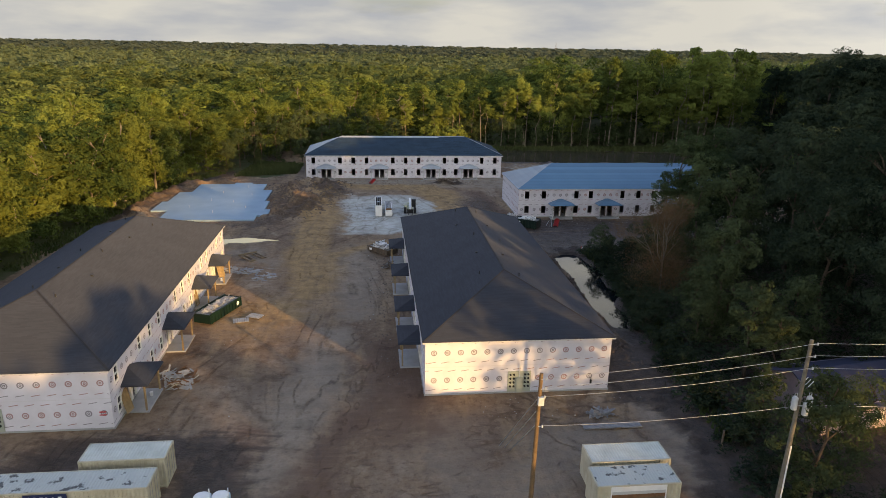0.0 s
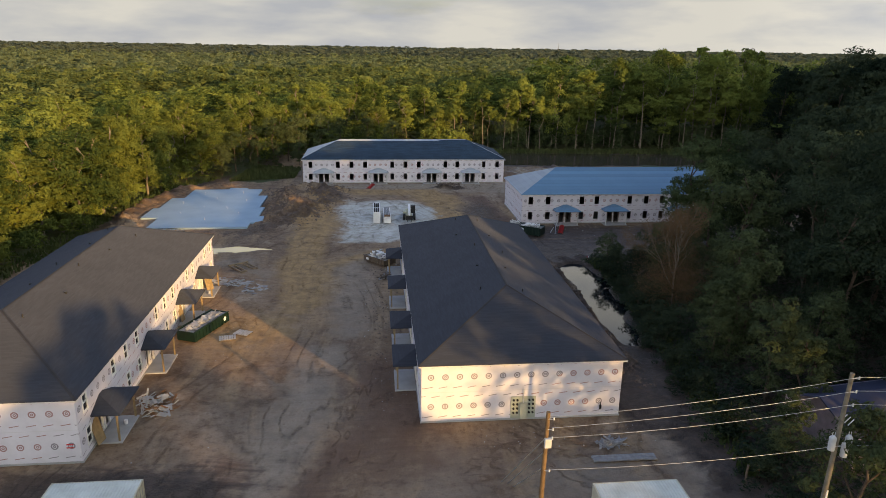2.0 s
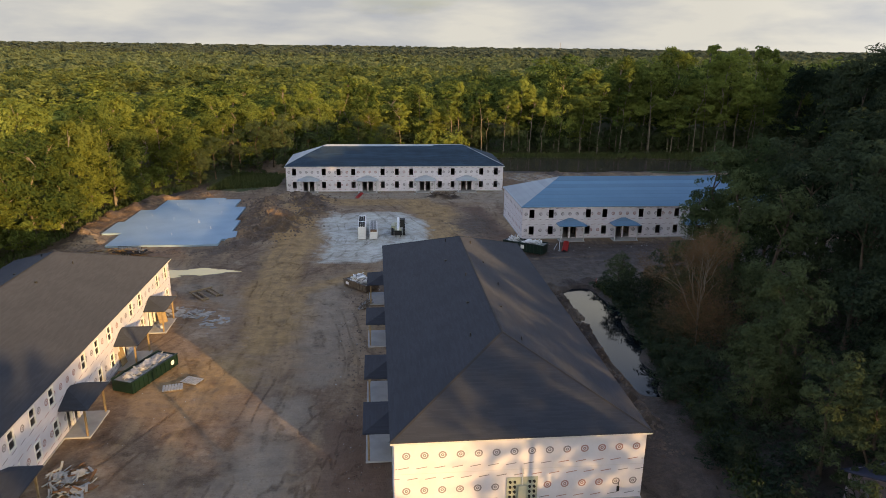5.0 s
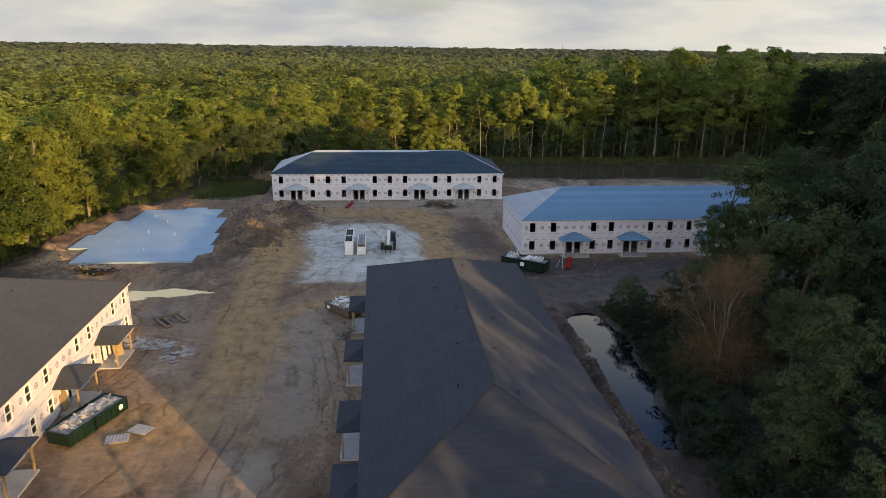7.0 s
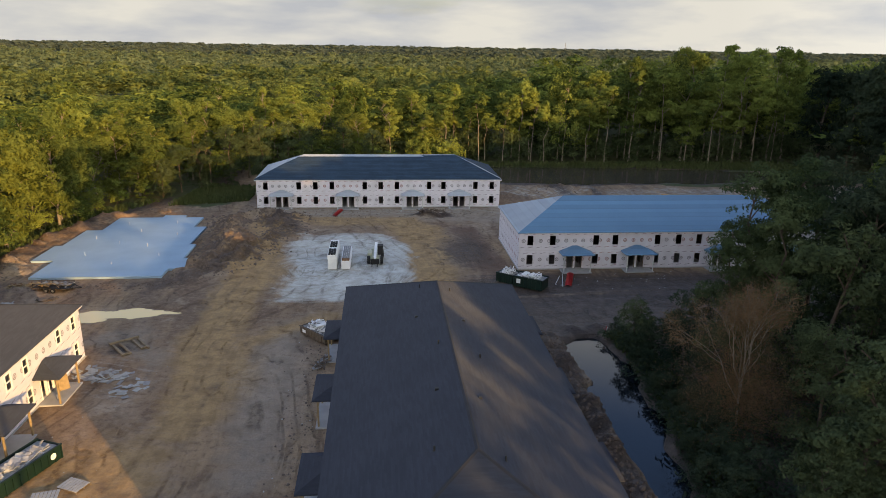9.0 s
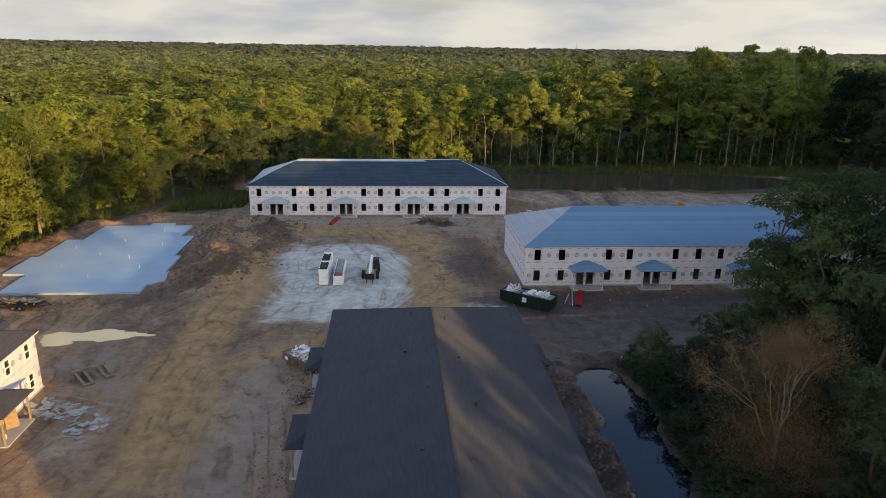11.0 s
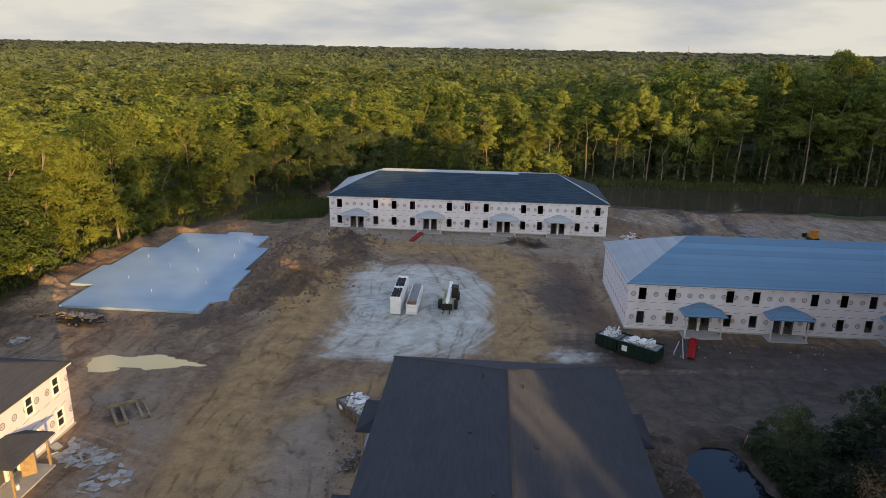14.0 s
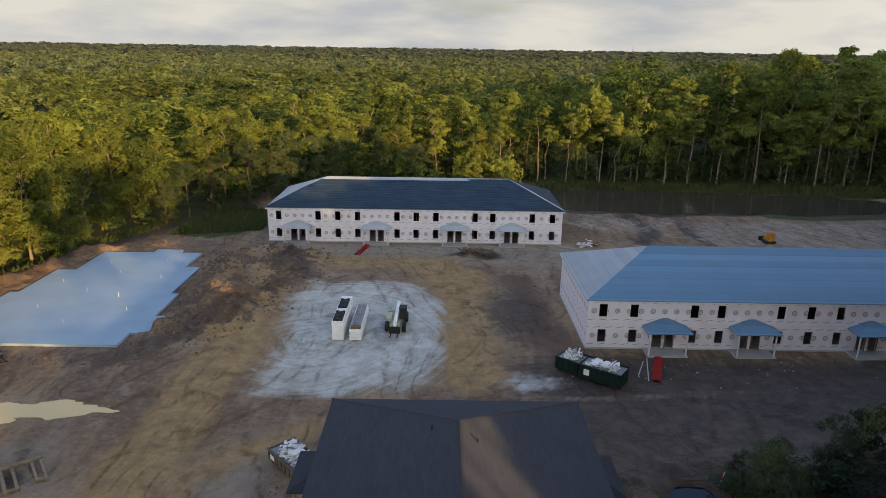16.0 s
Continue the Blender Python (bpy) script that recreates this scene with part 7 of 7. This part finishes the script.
def dozer(x, y, turn):
    ob = thing("bulldozer", "orange-yellow bulldozer parked behind the blue-roofed block", "machine", pose(x, y, 0, 0, 0, turn))
    for s in (-1, 1):
        bm = bmesh.new()
        soft_box(bm, -1.7, 1.5, s * 1.0 - 0.28, s * 1.0 + 0.28, 0.0, 0.85, 0.25)
        part("track", bm, M_BLACK, ob)
    bm = bmesh.new()
    soft_box(bm, -1.5, 1.6, -0.7, 0.7, 0.6, 1.7, 0.08)
    part("engine_cover", bm, M_ORANGE, ob)
    bm = bmesh.new()
    soft_box(bm, -1.5, 0.1, -0.75, 0.75, 1.7, 2.75, 0.06)
    cab = part("cab", bm, M_ORANGE, ob)
    bm = bmesh.new()
    soft_box(bm, -1.65, 0.25, -0.9, 0.9, 2.75, 2.9, 0.04)
    part("cab_roof", bm, M_ORANGE, cab)
    bm = bmesh.new()
    soft_box(bm, 2.2, 2.4, -1.6, 1.6, 0.05, 1.2, 0.04)
    box(bm, 0.6, 2.2, -1.0, -0.85, 0.4, 0.6)
    box(bm, 0.6, 2.2, 0.85, 1.0, 0.4, 0.6)
    part("blade", bm, M_BLACK, ob)
    return ob


dozer(54.9, 114.0, 92).scale = (0.66, 0.66, 0.66)


def house(x, y, turn):
    """The low house among the trees beside the road."""
    ob = thing("house", "low house with blue-grey roof half hidden by trees", "house", pose(x, y, 0, 0, 0, turn))
    for yy, r in ((0.0, 0), (8.0, 0)):
        bm = bmesh.new()
        box(bm, 0, 13, yy - 0.1, yy + 0.1, 0, 2.7)
        part("wall", bm, M_PINK, ob)
    for xx in (0.1, 12.9):
        bm = bmesh.new()
        vs = [(xx, 0.1, 0), (xx, 7.9, 0), (xx, 7.9, 2.7), (xx, 4.0, 4.3), (xx, 0.1, 2.7)]
        f = polyface(bm, vs)
        bmesh.ops.solidify(bm, geom=[f], thickness=0.15)
        part("gable_wall", bm, M_PINK, ob)
    for pts in ([(-0.4, -0.5, 2.5), (13.4, -0.5, 2.5), (13.4, 4.0, 4.4), (-0.4, 4.0, 4.4)], [(13.4, 8.5, 2.5), (-0.4, 8.5, 2.5), (-0.4, 4.0, 4.4), (13.4, 4.0, 4.4)]):
        slope_part("roof", pts, M_HOUSE_ROOF, ob, 0.15)
    for xx in (2.5, 6.0, 9.5):
        w = piece("window", WIN_FRAME, ob, pose(xx, -0.1, 0.9))
        piece("pane", WIN_PANE, w, pose(0, 0, 0))
        piece("pane", WIN_PANE, w, pose(0, 0.01, 0.79))


house(24.6, -9.5, 8)


def mast(x, y, h):
    ob = thing("radio_mast", "thin lattice radio mast on the wooded horizon", "mast", pose(x, y, 0))
    r = 1.6
    for k in range(3):
        a = k * 2 * math.pi / 3
        bm = bmesh.new()
        tube(bm, (r * math.cos(a), r * math.sin(a), 0), (r * 0.6 * math.cos(a), r * 0.6 * math.sin(a), h), 0.3, 0.25, 5)
        part("leg", bm, M_DEBRIS2, ob)
    n = int(h / 6)
    for k in range(n):
        bm = bmesh.new()
        for j in range(3):
            a, b = j * 2 * math.pi / 3, (j + 1) * 2 * math.pi / 3
            tube(bm, (r * 0.9 * math.cos(a), r * 0.9 * math.sin(a), k * 6), (r * 0.8 * math.cos(b), r * 0.8 * math.sin(b), k * 6 + 6), 0.12, seg=4)
        part("brace", bm, M_DEBRIS2, ob)


mast(673, 2500, 47)


# ---- loose stuff ----
def clods(name, label, material, places, seed):
    """Lumps of earth as uneven six-sided stones, joined."""
    rng = np.random.default_rng(seed)
    n = len(places)
    base = np.array([(-1, -1, -0.6), (1, -1, -0.6), (1, 1, -0.6), (-1, 1, -0.6), (-0.6, -0.6, 0.6), (0.6, -0.6, 0.6), (0.6, 0.6, 0.6), (-0.6, 0.6, 0.6)], float)
    co = base[None] * rng.uniform(0.6, 1.3, (n, 8, 3)) * places[:, 3][:, None, None]
    a = rng.uniform(0, 6.28, n)
    c, s = np.cos(a)[:, None], np.sin(a)[:, None]
    co = np.stack([co[..., 0] * c - co[..., 1] * s, co[..., 0] * s + co[..., 1] * c, co[..., 2]], -1) + places[:, None, :3]
    f = np.array([(4, 5, 6, 7), (0, 1, 5, 4), (1, 2, 6, 5), (2, 3, 7, 6), (3, 0, 4, 7)])
    quads = (f[None] + 8 * np.arange(n)[:, None, None]).reshape(-1, 4)
    return tagged(new(name, mesh_from_arrays(name, co.reshape(-1, 3), quads, material)), label, "rubble", kind="stuff")


M_CLOD = mat("earth_clod", (0.185, 0.138, 0.104), 0.95, vary=0.45, scale=0.8, second=(0.115, 0.084, 0.064))
crng = np.random.default_rng(77)


def strewn(pts, n, spread, lo, hi):
    k = crng.integers(0, len(pts) - 1, n)
    t = crng.uniform(0, 1, n)
    p = np.array(pts, float)
    x = p[k, 0] * (1 - t) + p[k + 1, 0] * t + crng.normal(size=n) * spread
    y = p[k, 1] * (1 - t) + p[k + 1, 1] * t + crng.normal(size=n) * spread
    s = crng.uniform(lo, hi, n) ** 1.0 * crng.uniform(0.5, 1.0, n)
    ok = (inside(x, y, SLAB) > 0.7)
    return np.stack([x, y, ground_height(x, y), s], 1)[ok]


places = np.concatenate([strewn([(-33, 71), (-31.5, 80), (-33, 90), (-34, 99), (-25, 104)], 1700, 2.8, 0.05, 0.34), strewn([(-59, 66), (-62, 80), (-60, 92), (-56, 104), (-46, 109)], 600, 1.8, 0.05, 0.22),
                         strewn([(12.4, 46), (12.9, 36), (12.5, 26), (12.3, 14), (12.8, 4)], 700, 0.8, 0.04, 0.26), strewn([(-25.5, 101), (-22.5, 91), (-26.5, 83), (-28, 76)], 700, 1.8, 0.05, 0.3), strewn([(22, 128), (34, 126), (42, 122)], 90, 3.5, 0.05, 0.25),
                         strewn([(-55, 64), (-36, 65.5), (-30, 72)], 300, 1.2, 0.05, 0.25), strewn([(8, 74), (9, 90)], 220, 2.2, 0.05, 0.25), strewn([(-13, 2), (-13, 46)], 300, 1.2, 0.03, 0.15), strewn([(-30, 104), (16, 105)], 250, 2.2, 0.04, 0.16)])
clods("earth_clods", "brown clods of dug earth along the spoil heaps", M_CLOD, places, 5)
places = np.concatenate([strewn([(-34, -8), (-33, 40)], 60, 3.5, 0.02, 0.08), strewn([(-12, 0), (-13, 48)], 80, 1.4, 0.02, 0.09), strewn([(-6, -3), (10, -3)], 40, 1.6, 0.02, 0.08), strewn([(10, 66), (40, 66)], 90, 3.0, 0.04, 0.14), strewn([(-28, 108), (17, 108)], 90, 1.4, 0.05, 0.16)])
clods("scrap_litter", "pale bits of building litter strewn on the dirt", M_DEBRIS, places, 6)


def grass_patch(name, label, pts, n, h, seed):
    """Tufts of tall grass as crossed blades."""
    rng = np.random.default_rng(seed)
    xs, ys = [p[0] for p in pts], [p[1] for p in pts]
    x, y = rng.uniform(min(xs), max(xs), n * 3), rng.uniform(min(ys), max(ys), n * 3)
    ok = inside(x, y, pts) < 0
    x, y = x[ok][:n], y[ok][:n]
    m = len(x)
    a = rng.uniform(0, 6.28, m)
    hh, w = h * rng.uniform(0.5, 1.3, m), rng.uniform(0.08, 0.22, m)
    z = ground_height(x, y) - 0.03
    dx, dy = np.cos(a) * w, np.sin(a) * w
    lx, ly = rng.normal(size=m) * 0.3 * h, rng.normal(size=m) * 0.3 * h
    q = np.stack([np.stack([x - dx, y - dy, z], 1), np.stack([x + dx, y + dy, z], 1), np.stack([x + dx * 0.4 + lx, y + dy * 0.4 + ly, z + hh], 1), np.stack([x - dx * 0.4 + lx, y - dy * 0.4 + ly, z + hh], 1)], 1)
    return tagged(new(name, quads_mesh(name, q, M_GRASS)), label, "grass", kind="stuff")


grass_patch("tall_grass", "tall green weeds beside the far block", [(-49, 113), (-34, 117), (-33.5, 130), (-46, 134)], 3500, 0.8, 1)
grass_patch("bank_grass", "rough grass along the pond's far bank", [(16, 159.5), (70, 156), (112, 150), (114, 165), (12, 164)], 6000, 0.8, 2)
grass_patch("reeds", "green reeds at the shallow end of the far pond", [(90, 134), (96, 132), (112, 131), (116, 150), (104, 152), (98, 144)], 3500, 0.6, 7)
grass_patch("edge_weeds", "weeds along the wood's edge", [(-69, 40), (-66, 40), (-63.5, 74), (-60.5, 92), (-58, 105), (-52, 117), (-55, 119), (-63, 106), (-66.5, 90), (-68, 74)], 3500, 0.6, 3)
grass_patch("pond_weeds", "weeds on the bank between pond and trees", [(19.5, 46), (23, 47), (24, 30), (21, 10), (17, -10), (15, -10), (17.5, 12), (19.3, 28), (20.2, 38)], 2600, 0.6, 4)


# sheets and rails left about the porches
for x, y, turn, lean, w, h in ((-37.1, 36.9, 70, 18, 1.2, 2.1), (-36.4, 35.9, 40, 24, 1.0, 1.7), (-37.0, -1.2, 80, 14, 1.2, 2.2), (-37.15, 25.0, 85, 12, 1.2, 2.0)):
    bm = bmesh.new()
    soft_box(bm, -w / 2, w / 2, -0.012, 0.012, 0.0, h, 0.003)
    ob = tagged(new("plywood_sheet", mesh_of("plywood_sheet", bm, M_WOOD)), "yellow plywood sheet leaning in the porch", "plywood", "leaning sheets")
    ob.matrix_basis = pose(x, y, 0.145, -lean, 0, turn)
for x, y in ((-36.2, 34.2), (-36.0, 1.6)):
    bm = bmesh.new()
    tube(bm, (0, 0, 0), (0, 0, 0.36), 0.14, 0.16, 14)
    tube(bm, (0, 0, 0.36), (0, 0, 0.38), 0.165, 0.165, 14)
    ob = tagged(new("bucket", mesh_of("bucket", bm, M_WHITE)), "white plastic bucket on the porch slab", "bucket", "buckets")
    ob.matrix_basis = pose(x, y, 0.14)


def marker_stake(x, y):
    """Crossed survey lath with red and white tape by the water."""
    ob = thing("marker_stake", "red and white taped survey stakes at the pond's edge", "stake", pose(x, y, float(ground_height(x, y)), 0, 0, 20) @ Matrix.Scale(0.65, 4))
    for a, b, m in (((-0.35, 0, -0.1), (0.30, 0.05, 1.5), M_WHITE), ((0.35, 0.1, -0.1), (-0.25, 0.12, 1.35), M_RED), ((0.0, -0.2, -0.1), (0.05, 0.1, 1.7), M_RED)):
        bm = bmesh.new()
        tube(bm, a, b, 0.05, 0.04, 6)
        part("stake", bm, m, ob)


marker_stake(19.6, 45.6)
